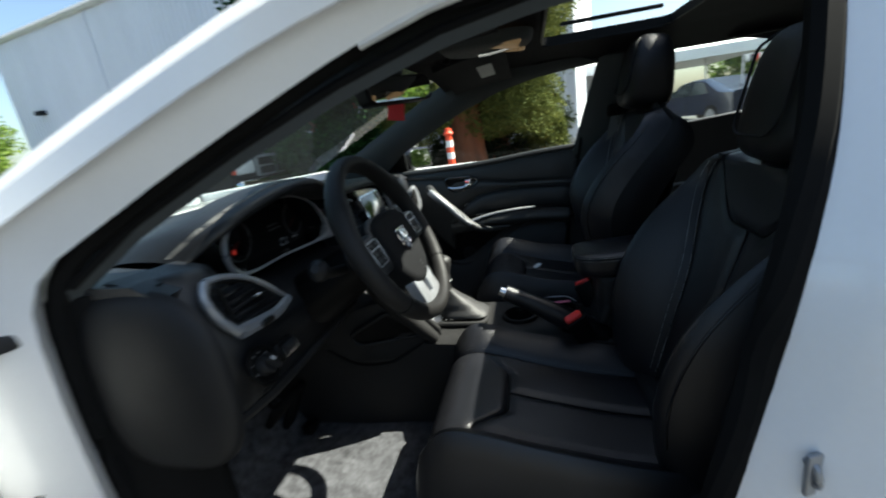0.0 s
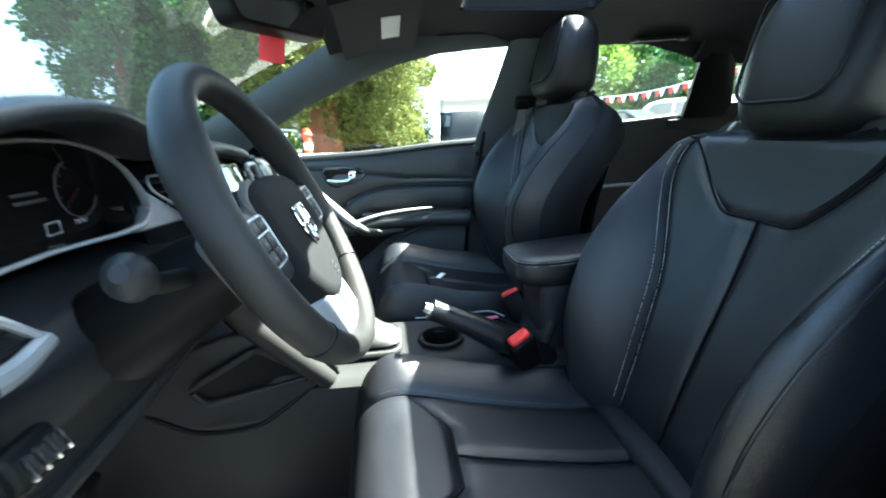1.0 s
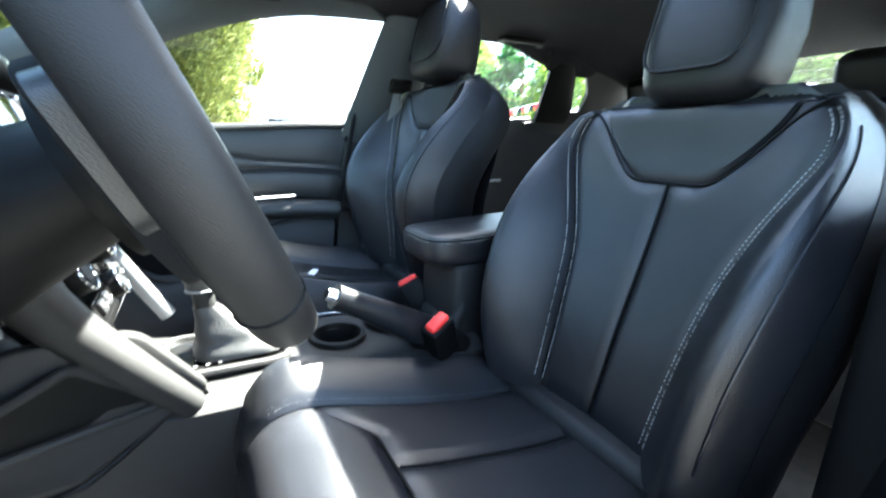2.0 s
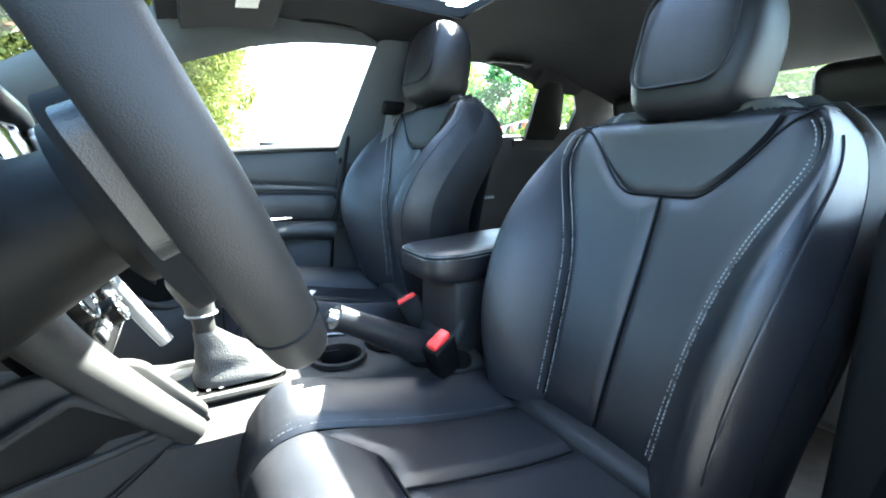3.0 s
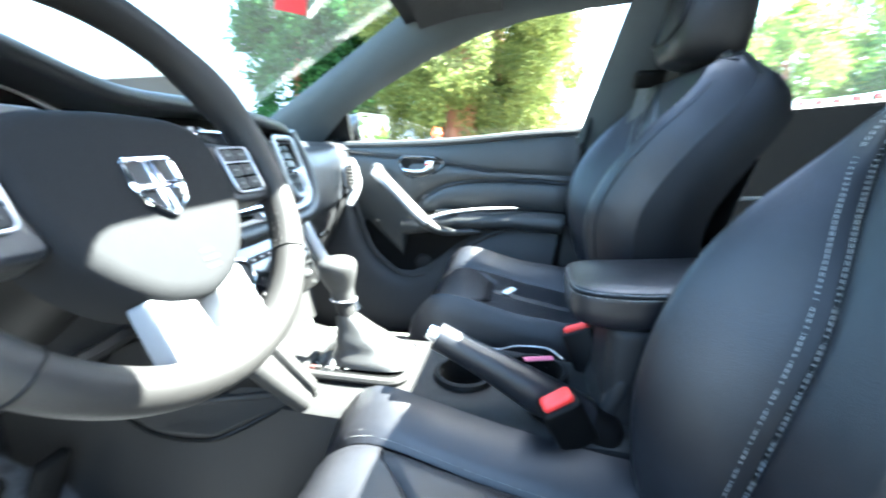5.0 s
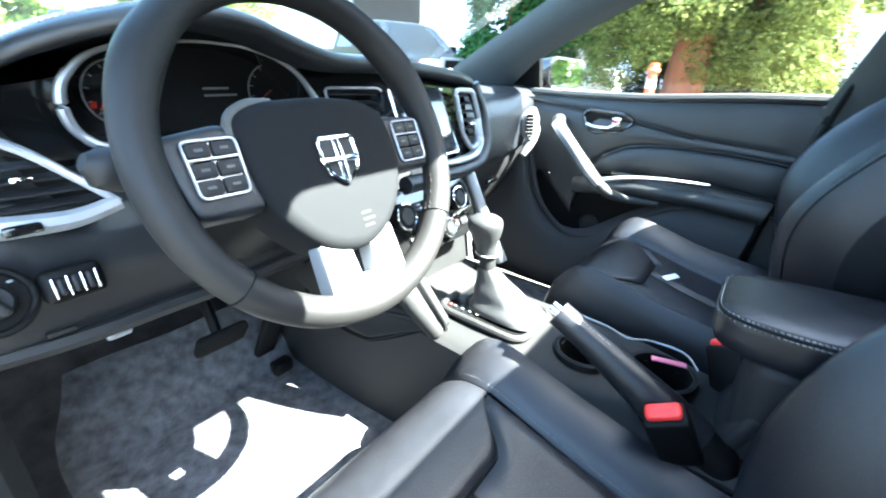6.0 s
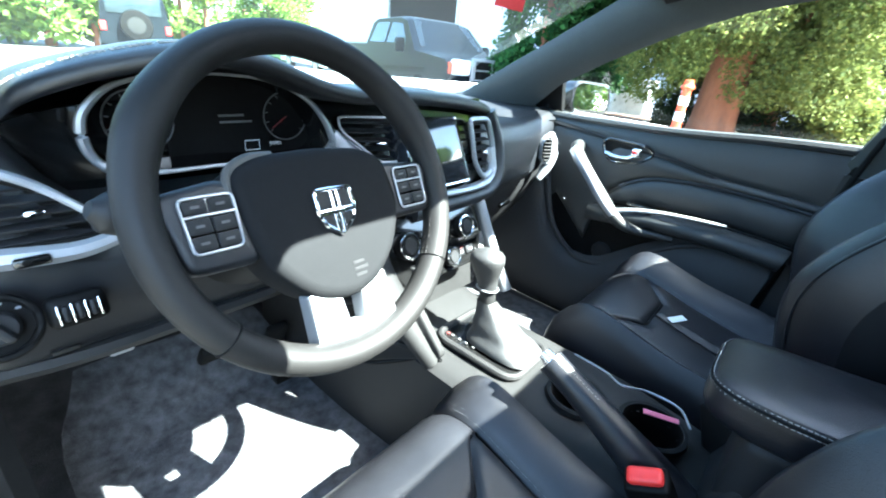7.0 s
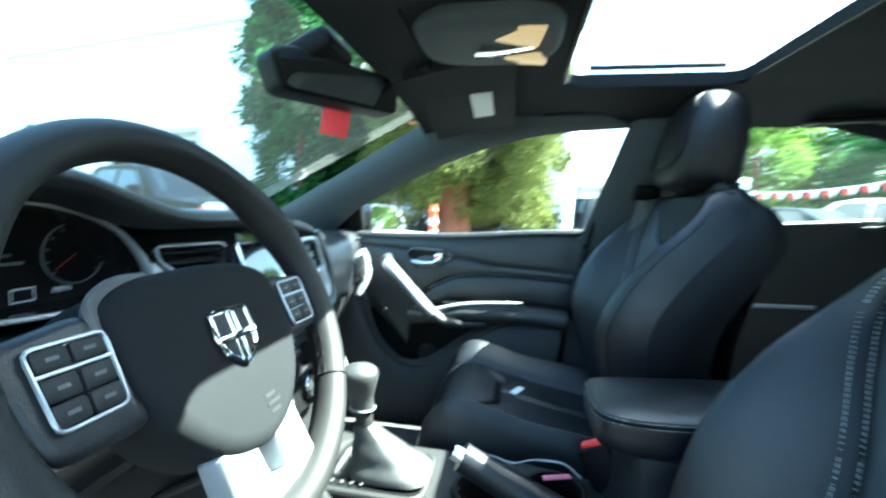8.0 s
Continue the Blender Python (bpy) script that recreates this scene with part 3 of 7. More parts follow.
# floor and far ends of the cabin
def floor_fn(u, v):
    x, y = -0.72 + 1.36 * u, -1.5 + 2.35 * v
    z = 0.325 + 0.20 * ease(0.48, 0.85, y) + 0.14 * ease(0.16, 0.05, abs(x - X0)) * ease(0.7, 0.3, y) + 0.05 * ease(-0.55, -0.75, y)
    return Vector((x, y, z))
solo("floor", thick(grid(floor_fn, 40, 40), 0.02), CARPET, "dark carpeted car floor", "floor", kind="structure")
part("firewall", thick(grid(lambda u, v: Vector((-0.72 + 1.38 * u, 0.86 - 0.05 * v, 0.45 + 0.5 * v)), 6, 4), 0.02), CARPET, car)
part("underbody", rbox((X0, -0.2, 0.25), (1.5, 2.9, 0.1), 0.03), BLACK, car)
for i, (x, y) in enumerate(((-0.72, 1.15), (0.66, 1.15), (-0.72, -1.35), (0.66, -1.35))):
    w = part("wheel", lathe([(0.05, -0.08), (0.2, -0.085), (0.28, -0.09), (0.31, -0.07), (0.315, 0.0), (0.31, 0.07), (0.28, 0.09), (0.2, 0.085), (0.05, 0.08)], (x, y, 0.315), (1, 0, 0), 28), RUBBER, car)


# ---- passenger door ----
C1 = [(-0.42, 0.873), (-0.16, 0.888), (0.026, 0.919), (0.325, 0.951), (0.5, 0.962)]
C2 = [(-0.42, 0.846), (-0.30, 0.858), (-0.17, 0.862), (-0.08, 0.858), (-0.009, 0.845), (0.05, 0.815), (0.095, 0.77)]
C3 = [(-0.42, 0.765), (-0.223, 0.776), (-0.05, 0.772), (0.1, 0.748), (0.16, 0.735)]
C5 = [(-0.42, 0.738), (-0.35, 0.737), (-0.25, 0.730), (-0.155, 0.703), (-0.09, 0.662), (-0.031, 0.615), (0.02, 0.578), (0.075, 0.560), (0.13, 0.563), (0.18, 0.595), (0.22, 0.635), (0.25, 0.69), (0.28, 0.78), (0.30, 0.86), (0.5, 0.95)]
DOOR_END = -0.395


def door_back(z):
    """The rear shut line leans back with height."""
    return -0.33 - 0.075 * ease(0.55, 1.0, z)


def patch(lo, hi, y0, y1, x_of, nu=44, nv=14, d=0.012, tuck=0.006):
    """A padded trim panel between two lines, its edges tucked in."""
    def fn(u, v):
        y = y0 + (y1 - y0) * u
        a, b = lo(y), hi(y)
        z = a + (b - a) * v
        y += max(0.0, door_back(z) - y0) * (1 - u)
        e = min(u, 1 - u, v, 1 - v)
        return Vector((x_of(y, z, v) + tuck * (1 - ease(0, 0.09, e)), y, z))
    return thick(grid(fn, nu, nv), d)


door_1 = thing("door_1", (0.66, 0.0, 0.36), "closed passenger door with padded black trim and silver accents", "car door", kind="structure")
part("upper_panel", patch(lambda y: line_table(C1, y), lambda y: line_table(BELT, y), DOOR_END - 0.02, 0.47, lambda y, z, v: 0.640 + 0.014 * v - 0.006 * math.sin(math.pi * v)), DOOR_SOFT_LIT, door_1, "soft black upper door pad")
part("belt_strip", tube(smooth_path([(0.652, y, z + 0.002) for y, z in BELT], 30), 0.011, 8), DOOR_SOFT_LIT, door_1)
part("belt_seal", tube(smooth_path([(0.668, y, z + 0.004) for y, z in BELT], 30), 0.006, 6), RUBBER, door_1)
part("middle_panel", patch(lambda y: line_table(C2, y) if y < 0.095 else max(line_table(C5, y) - 0.01, 0.60 + 0.9 * (y - 0.095)) if y < 0.26 else line_table(C5, y) - 0.02, lambda y: line_table(C1, y), DOOR_END, 0.44, lambda y, z, v: 0.642 - 0.012 * math.sin(math.pi * v) ** 0.7), DOOR_SOFT_LIT, door_1)
part("insert_panel", patch(lambda y: line_table(C3, y), lambda y: line_table(C2, y), DOOR_END, 0.09, lambda y, z, v: 0.640 - 0.014 * math.sin(math.pi * v) ** 0.6), DOOR_SOFT_LIT, door_1, "padded black leather door insert")
part("insert_piping", tube(smooth_path([(0.636, y, z) for y, z in C2], 40), 0.003, 6), LEATHER, door_1)
part("crease_piping", tube(smooth_path([(0.636, y, z) for y, z in C1 if -0.41 < y < 0.4], 30), 0.0028, 6), TRIM, door_1)


def arm_fn(u, v):
    y = 0.13 - 0.52 * u
    a = v * 2 * math.pi
    w = 0.052 * (0.45 + 0.55 * ease(0, 0.12, u)) 
    x = 0.628 - w * max(0, math.cos(a)) ** 0.7 + 0.025 * max(0, -math.cos(a))
    z = line_table(C3, y) - 0.030 + 0.030 * math.sin(a) * (0.8 + 0.2 * u)
    return Vector((x, max(y, door_back(z)), z))
part("armrest", grid(arm_fn, 36, 20, wrap_v=True), DOOR_SOFT_LIT, door_1, "black padded door armrest")
part("armrest_trim", tube(smooth_path([(0.570, 0.045, 0.750), (0.574, -0.03, 0.771), (0.580, -0.12, 0.783), (0.592, -0.228, 0.787)], 26), lambda u: 0.0085 * (1 - 0.5 * u), 10, flat=0.8), BRIGHT, door_1, "slim silver armrest trim")
part("armrest_seam", tube(smooth_path([(0.585, -0.23, 0.785), (0.588, -0.31, 0.780), (0.592, -0.385, 0.772)], 10), 0.003, 6), BLACK, door_1)
part("window_switch", rbox((0.602, -0.02, 0.776), (0.03, 0.07, 0.008), 0.003, turn=(0, 0, 0)), GLOSS_BLACK, door_1)
grab = [(0.630, 0.205, 0.896), (0.590, 0.193, 0.897), (0.562, 0.172, 0.880), (0.556, 0.130, 0.838), (0.556, 0.075, 0.782), (0.560, 0.03, 0.738), (0.572, -0.02, 0.715), (0.600, -0.12, 0.712)]
part("grab_handle", tube(smooth_path(grab, 34), lambda u: 0.018 * (1 - 0.45 * ease(0.65, 1, u)), 14, flat=1.0), DOOR_SOFT_LIT, door_1, "curved black door pull handle")
part("grab_trim", tube(smooth_path([(0.556, 0.190, 0.896), (0.541, 0.160, 0.870), (0.537, 0.120, 0.832), (0.538, 0.070, 0.778), (0.543, 0.032, 0.744)], 26), lambda u: 0.013 - 0.005 * u, 10, flat=0.5, up=(1, 0, 0)), SILVER, door_1, "silver inlay on the pull handle")
# pocket and lower panel
part("pocket", patch(lambda y: 0.50, lambda y: 0.80, -0.36, 0.33, lambda y, z, v: 0.668), BLACK, door_1, "dark recessed door pocket")
part("lower_panel", patch(lambda y: 0.36, lambda y: line_table(C5, y) if y < 0.30 else 0.86 - 0.35 * (y - 0.30), DOOR_END, 0.46, lambda y, z, v: 0.612 - 0.022 * math.sin(math.pi * v ** 0.7) + 0.02 * ease(0.8, 1.0, v), nu=60), DOOR_LOW, door_1, "moulded dark grey lower door panel")
part("pocket_lip", tube(smooth_path([(0.612, y, z) for y, z in C5[:13]], 50), 0.007, 8), DOOR_LOW, door_1)
part("shut_line", tube(smooth_path([(0.642, -0.325, 0.50), (0.642, -0.332, 0.58), (0.642, -0.385, 0.86), (0.650, -0.412, 1.0)], 30), 0.006, 6), RUBBER, door_1)
part("shut_edge", tube(smooth_path([(0.652, -0.410, 0.88), (0.655, -0.42, 0.94), (0.657, -0.428, 1.0)], 12), 0.0025, 6), WHITE_PAINT, door_1, "thin white door edge")
bez = round_outline([(-0.070, 0.020), (-0.058, -0.016), (-0.035, -0.032), (0.040, -0.026), (0.076, 0.0), (0.045, 0.022), (-0.055, 0.034)], 0.018, 5)
handle_bezel = part("handle_bezel", tube(ring_path(bez, (0.634, 0.065, 0.905), (0, -1, 0.10), (0, 0.10, 1)), 0.005, 8, closed=True), GLOSS_BLACK, door_1)
part("handle_cup", plate(bez, (0.637, 0.065, 0.905), (0, -1, 0.10), (0, 0.10, 1), 0.004, 0), BLACK, door_1)
part("door_handle", join(tube(smooth_path([(0.622, 0.118, 0.894), (0.616, 0.09, 0.890), (0.616, 0.055, 0.892), (0.620, 0.035, 0.905)], 16), 0.0085, 10, flat=0.7), rbox((0.622, 0.036, 0.908), (0.016, 0.026, 0.026), 0.006, 3)), CHROME, door_1, "chrome door release lever")
part("lock_mark", rbox((0.612, 0.040, 0.911), (0.003, 0.010, 0.006), 0), RED, door_1)
part("lock_knob", lathe([(0.005, 0), (0.0055, 0.003), (0.004, 0.006)], (0.570, 0.19, 0.745), (-1, 0, 0), 12), CHROME, door_1)
part("pocket_knob", lathe([(0.03, 0), (0.03, 0.008), (0.024, 0.014), (0.0, 0.015)], (0.662, 0.07, 0.59), (-1, 0, 0), 20), TRIM, door_1)
sail = [(0.455, 0.985), (0.30, 0.975), (0.29, 1.07), (0.36, 1.025)]
bm = bmesh.new()
bm.faces.new([bm.verts.new((side_x(z) - 0.004, y, z)) for y, z in sail])
part("mirror_sail", thick(bm, 0.02), BLACK, door_1)
part("rear_door_panel", thick(grid(lambda u, v: Vector((0.65 - 0.02 * math.sin(math.pi * v) - 0.012 * v ** 4, -0.57 - 0.78 * u, 0.4 + (0.62 + 0.055 * u) * v)), 10, 12), 0.02), TRIM, car, "charcoal rear door trim")
part("rear_door_crease", join(*[tube(smooth_path([(0.640, -0.60, 0.925 - d), (0.634, -0.86, 0.938 - d), (0.636, -1.10, 0.935 - 1.5 * d)], 16), 0.005, 6) for d in (0.0, 0.035)]), TRIM, car, "moulded creases of the rear door trim")
part("door_edge_seal", tube(smooth_path([(0.485, -0.482, 1.285), (0.535, -0.462, 1.20), (0.604, -0.428, 1.06), (0.612, -0.414, 0.998), (0.612, -0.394, 0.885), (0.610, -0.366, 0.767), (0.610, -0.334, 0.605), (0.615, -0.32, 0.45)], 40), 0.006, 8), RUBBER, car, "black rubber seal down the door's edge")
part("rear_belt", tube(smooth_path([(0.64, -0.58, 1.015), (0.636, -0.85, 1.032), (0.63, -1.14, 1.055)], 14), 0.014, 8), SOFT, car)
part("rear_armrest_trim", tube(smooth_path([(0.60, -0.66, 0.815), (0.60, -0.85, 0.822), (0.605, -1.0, 0.825)], 10), 0.006, 8), SILVER, car)

# door mirror outside
door_mirror = thing("door_mirror", (0.78, 0.30, 0.97), "black-backed passenger door mirror with a bright reflection", "mirror")
mo = round_outline([(-0.085, -0.045), (0.075, -0.050), (0.085, 0.0), (0.075, 0.045), (-0.07, 0.052)], 0.03, 5)
mat_x, mat_y = Vector((0.90, -0.40, 0.0)), Vector((0.0, 0.11, 1.0))
part("housing", plate(mo, Vector((0.775, 0.262, 1.022)), mat_x, mat_y, 0.09, 0.004), GLOSS_BLACK, door_mirror)
inner = [(a * 0.86 - 0.004, b * 0.80 + 0.002) for a, b in mo]
part("glass", plate(inner, Vector((0.773, 0.259, 1.022)), mat_x, mat_y, 0.003, 0), MIRROR, door_mirror)
part("stalk", tube([Vector((0.66, 0.36, 0.985)), Vector((0.72, 0.34, 0.99)), Vector((0.78, 0.32, 0.995))], 0.02, 8), BLACK, door_mirror)

# the driver's door, swung wide open on its front hinges
door_2 = thing("door_2", (-0.80, 0.46, 0.36), "wide open driver's door with dark inner trim", "car door", kind="structure")
DH, DD = Vector((-0.800, 0.475, 0.0)), Vector((-0.93, -0.37, 0.0)).normalized()
DN = Vector((DD.y, -DD.x, 0))
def swung(s, z, d=0.0):
    return DH + DD * s + DN * d + Vector((0, 0, z))
part("outer_skin", thick(grid(lambda u, v: swung(0.02 + 0.95 * u, 0.40 + 0.60 * v, 0.06 + 0.03 * math.sin(math.pi * v)), 12, 10), 0.01), WHITE_PAINT, door_2, "white painted outer skin")
part("inner_trim", thick(grid(lambda u, v: swung(0.06 + 0.89 * u, 0.40 + 0.60 * v, -0.01 - 0.03 * math.sin(math.pi * u) * math.sin(math.pi * v)), 16, 12), 0.02), TRIM, door_2, "dark moulded inner trim")
part("hinge_flange", thick(grid(lambda u, v: swung(0.015 + 0.045 * u, 0.40 + 0.58 * v, 0.05 * (1 - u) ** 2), 6, 10), 0.008), WHITE_PAINT, door_2, "white painted flange by the hinges")
part("flange_grommet", tube([swung(0.03, 0.68, 0.0), swung(0.045, 0.70, 0.0), swung(0.06, 0.73, -0.004)], 0.010, 8), RUBBER, door_2)
part("belt_strip", tube([swung(0.02, 1.0, -0.004), swung(0.95, 1.005, -0.012)], 0.012, 8), RUBBER, door_2)
part("armrest", tube(smooth_path([swung(0.25, 0.72, -0.05), swung(0.5, 0.735, -0.085), swung(0.8, 0.745, -0.075), swung(0.92, 0.75, -0.04)], 16), 0.035, 10), SOFT, door_2)
part("window_frame", tube(smooth_path([swung(0.10, 1.0), swung(0.30, 1.12), swung(0.55, 1.235), swung(0.85, 1.29), swung(0.95, 1.28), swung(0.96, 1.0)], 30), 0.018, 8), RUBBER, door_2)

# ---- front seats ----
HALF = [(0.0, 0.205), (0.2, 0.225), (0.45, 0.238), (0.68, 0.229), (0.84, 0.207), (0.94, 0.182), (1.0, 0.150)]
SEAM = [(0.0, 0.098), (0.2, 0.105), (0.4, 0.120), (0.55, 0.143), (0.68, 0.166), (0.8, 0.183), (0.9, 0.173), (1.0, 0.125)]
BULGE = [(0.0, 0.06), (0.2, 0.105), (0.4, 0.108), (0.6, 0.072), (0.8, 0.028), (1.0, 0.0)]


SPINE = smooth_path([(0, -0.462, 0.535), (0, -0.508, 0.69), (0, -0.556, 0.83), (0, -0.586, 0.94), (0, -0.602, 1.045)], 81)


def spine(v):
    """The backrest's middle line and the way it faces, at a height 0..1."""
    k = min(0.9999, max(0, v)) * 80
    i = int(k)
    p = SPINE[i].lerp(SPINE[i + 1], k - i)
    d = (SPINE[min(i + 4, 80)] - SPINE[max(i - 3, 0)]).normalized()
    return p, Vector((0, d.z, -d.y))


def back_point(x, v, lift=0.0):
    """The backrest's front surface at a lateral place and a height 0..1."""
    s, w = lerp_table(SEAM, v), lerp_table(HALF, v)
    a = abs(x)
    out = 0.012 * (a / 0.12) ** 2 * ease(1.0, 0.5, v) if a < s else 0.012 * (s / 0.12) ** 2 * ease(1.0, 0.5, v)
    if a > s:
        k = min(1.1, (a - s) / max(w - s, 0.02))
        out += lerp_table(BULGE, v) * math.sin(min(k, 1.0) * math.pi * 0.62) / math.sin(0.62 * math.pi) if k < 0.6 else lerp_table(BULGE, v)
        out -= 0.085 * max(0, k - 0.62) ** 2 / 0.16
    out = max(out - 0.075 * ease(0.90, 1.0, v) ** 2, -0.075 * deep(v) - 0.012)
    p, n_out = spine(v)
    return p + Vector((x, 0, 0)) + n_out * (out + lift)


def yoke_low(x):
    """The lower edge of the shoulder panel."""
    return 0.675 + 0.26 * ease(0.045, 0.175, abs(x)) ** 1.1


def quilt(point, place, nu, nv, depth=0.0065, width=0.085):
    """A padded piece: place(u, v) gives where on the surface, point() the surface; its edges dip into the seams."""
    def fn(u, v):
        e = min(u, 1 - u, v, 1 - v)
        return point(*place(u, v), -depth * (1 - ease(0, width, e)) ** 1.6)
    return grid(fn, nu, nv)


CUSH = smooth_path([(0, -0.50, 0.525), (0, -0.36, 0.541), (0, -0.22, 0.570), (0, -0.12, 0.597), (0, -0.070, 0.606), (0, -0.030, 0.597), (0, 0.0, 0.570), (0, 0.012, 0.530), (0, 0.010, 0.480), (0, 0.0, 0.43)], 101)
CUSH_T = [(0.0, 0.0), (0.70, 0.36), (0.78, 0.445), (0.86, 0.56), (0.92, 0.72), (1.0, 1.0)]


def cushion_point(x, t, lift=0.0):
    """The cushion's top from its rear edge (t 0) over the front edge down to the base (t 1)."""
    k = min(0.9999, line_table(CUSH_T, t)) * 100
    q = CUSH[int(k)].lerp(CUSH[int(k) + 1], k - int(k))
    y, z = q.y, q.z
    a, s, w = abs(x), 0.132 + 0.012 * t, 0.225
    up = 0.0
    if a > s:
        k = (a - s) / (w - s)
        up = 0.042 * math.sin(min(k, 1) * math.pi * 0.6) / math.sin(0.6 * math.pi) * ease(1.0, 0.8, t) - 0.13 * max(0, k - 0.68) ** 2 / 0.1
    return Vector((x, y + lift * ease(0.75, 0.95, t), z + up + lift * (1 - ease(0.8, 1.0, t))))


def cushion_t(y):
    """How far along the cushion's top line a place at y lies."""
    lo, hi = 0.0, 0.85
    for _ in range(30):
        mid = (lo + hi) / 2
        lo, hi = (mid, hi) if cushion_point(0, mid).y < y else (lo, mid)
    return lo


def deep(v):
    """How thick the backrest still is: its shoulder rounds off at the top."""
    return 1 - 0.8 * ease(0.70, 1.0, v) ** 1.6


def make_seat(at, label, lift=0.0, back_lift=0.0, back=0.0, forward=0.0, head_w=0.106, head_at=(-0.632, 1.128)):
    """A front seat; lift raises its cushion, back_lift its backrest, back moves it rearwards, forward brings its backrest more upright."""
    seat = thing("front_seat", at, label, "car seat", "front seats")
    def put(name, bm, material, tag="", parent=None):
        for v in bm.verts:
            k = ease(-0.2, -0.4, v.co.y)
            v.co += Vector((at[0], forward * ease(0.50, 0.80, v.co.z) * k - back, lift + (back_lift - lift) * ease(0.52, 0.72, v.co.z) * k))
        return part(name, bm, material, parent or seat, tag)
    low = 0.02
    for s in (-1, 1):
        put("back_panel", quilt(back_point, lambda u, v, s=s: ((0.003 + (lerp_table(SEAM, low + v * (yoke_low(x_at(u, v, s)) - low)) - 0.003) * u) * s, low + v * (yoke_low(x_at(u, v, s)) - low)), 14, 26), LEATHER)
        bol = lambda u, v, s=s: (s * (lerp_table(SEAM, v) + (lerp_table(HALF, v) * 1.0 - lerp_table(SEAM, v)) * u), v)
        put("back_bolster", quilt(back_point, lambda u, v, b=bol: b(u, 0.0 + 0.965 * v), 18, 34, 0.008, 0.08), LEATHER, "leather side bolster")
        # side of the backrest
        def side(u, v, s=s):
            p = back_point(s * lerp_table(HALF, 0.965 * v), 0.965 * v)
            return p - spine(v)[1] * (0.11 * u * (1 - 0.25 * v) * deep(v)) + Vector((s * 0.012 * math.sin(math.pi * u), 0, 0))
        put("back_side", grid(side, 7, 26), SIDE_LEATHER)
        seam = [back_point(s * lerp_table(SEAM, v), v, 0.0015) for v in [0.04 + 0.86 * i / 60 for i in range(61)]]
        # a thin black line gives the seam groove its shade
        put("seam_groove_line", tube([p - Vector((0, 0.006, 0)) for p in seam], 0.0022, 6), BLACK)
        for off, sink in ((-0.0058, 0.0008), (0.0050, 0.0018)):
            put("stitching", stitches([back_point(s * (lerp_table(SEAM, v) + off), v, sink) for v in [0.05 + 0.85 * i / 70 for i in range(71)]], 0.0040, 0.0018, 0.0008), THREAD, "pale grey stitching")
        put("outer_seam", tube([back_point(s * (lerp_table(SEAM, v) + 0.80 * (lerp_table(HALF, v) - lerp_table(SEAM, v))), v, 0.001) for v in [0.1 + 0.75 * i / 40 for i in range(41)]], 0.0022, 6), LEATHER)
    def yoke_place(u, v):
        low_v = yoke_low((2 * u - 1) * 0.188)
        height = low_v + (1.0 - low_v) * v
        return (2 * u - 1) * min(0.188 * (1 - 0.24 * v ** 3), lerp_table(SEAM, height) - 0.003), height
    put("yoke", quilt(back_point, yoke_place, 34, 14, 0.006), LEATHER, "smooth leather shoulder panel")
    put("yoke_seam", tube([back_point(x, yoke_low(x), -0.004) for x in [-0.18 + 0.36 * i / 50 for i in range(51)]], 0.0022, 6), BLACK)
    put("centre_seam", tube([back_point(0, v, -0.006) for v in [0.03 + 0.64 * i / 30 for i in range(31)]], 0.002, 6), BLACK)
    def shell(u, v):
        vv = v
        x = (2 * u - 1) * lerp_table(HALF, vv)
        p, n_out = spine(vv)
        return p + Vector((x, 0, 0)) - n_out * ((0.085 + 0.045 * (1 - (2 * u - 1) ** 2) * (1 - 0.3 * vv)) * deep(vv) + 0.03 * ease(0.9, 1.0, vv))
    put("back_shell", grid(shell, 18, 20), TRIM)
    # headrest
    hr_c, up, out = Vector((0, *head_at)), Vector((0, -0.13, 0.99)), Vector((0, 0.99, 0.13))
    def head(u, v):
        a, b = u * 2 * math.pi, (v - 0.5) * math.pi
        ca, sa = math.cos(a), math.sin(a)
        q = lambda c, p: math.copysign(abs(c) ** p, c)
        cb, sb = math.cos(b) ** 0.42, q(math.sin(b), 0.55)
        wid = head_w * (1 + 0.06 * sb) if sb < 0 else head_w * (1 - 0.20 * sb ** 2 + 0.03)
        return hr_c + Vector((wid * q(ca, 0.5) * cb, 0, 0)) + out * ((0.064 - 0.012 * sb) * q(sa, 0.62) * cb) + up * (0.103 * sb)
    headrest = put("headrest", grid(head, 44, 25, wrap_u=True), HEAD_LEATHER_DIM, "black leather headrest")
    hseam = [(x * head_w / 0.106, z) for x, z in round_outline([(-0.082, -0.062), (0.082, -0.062), (0.076, 0.095), (-0.076, 0.095)], 0.045, 8)]
    put("headrest_piping", tube([hr_c + Vector((x, 0, 0)) + up * z + out * (0.064 - 0.012 * z / 0.103 + 0.0005 - 0.008 * ease(0.06, 0.09, abs(x)) - 0.02 * ease(0.07, 0.10, z)) for x, z in hseam], 0.0026, 6, closed=True), SIDE_LEATHER, "", headrest)
    for s in (-1, 1):
        put("headrest_post", tube([Vector((s * 0.055, -0.640, 1.0)), Vector((s * 0.055, -0.632, 1.10))], 0.006, 10), CHROME)
    # cushion
    edge = lambda t: 0.132 + 0.012 * t
    for s in (-1, 1):
        put("cushion_bolster", quilt(cushion_point, lambda u, v, s=s: (s * (edge(v) + (0.235 - edge(v)) * u), 0.02 + 0.98 * v), 14, 30, 0.007, 0.08), LEATHER)
        put("cushion_side", grid(lambda u, v, s=s: (lambda p: Vector((p.x + s * 0.006 * math.sin(math.pi * u), p.y, p.z + (0.40 - p.z) * u)))(cushion_point(s * 0.235, 0.02 + 0.98 * v)), 5, 22), SIDE_LEATHER)
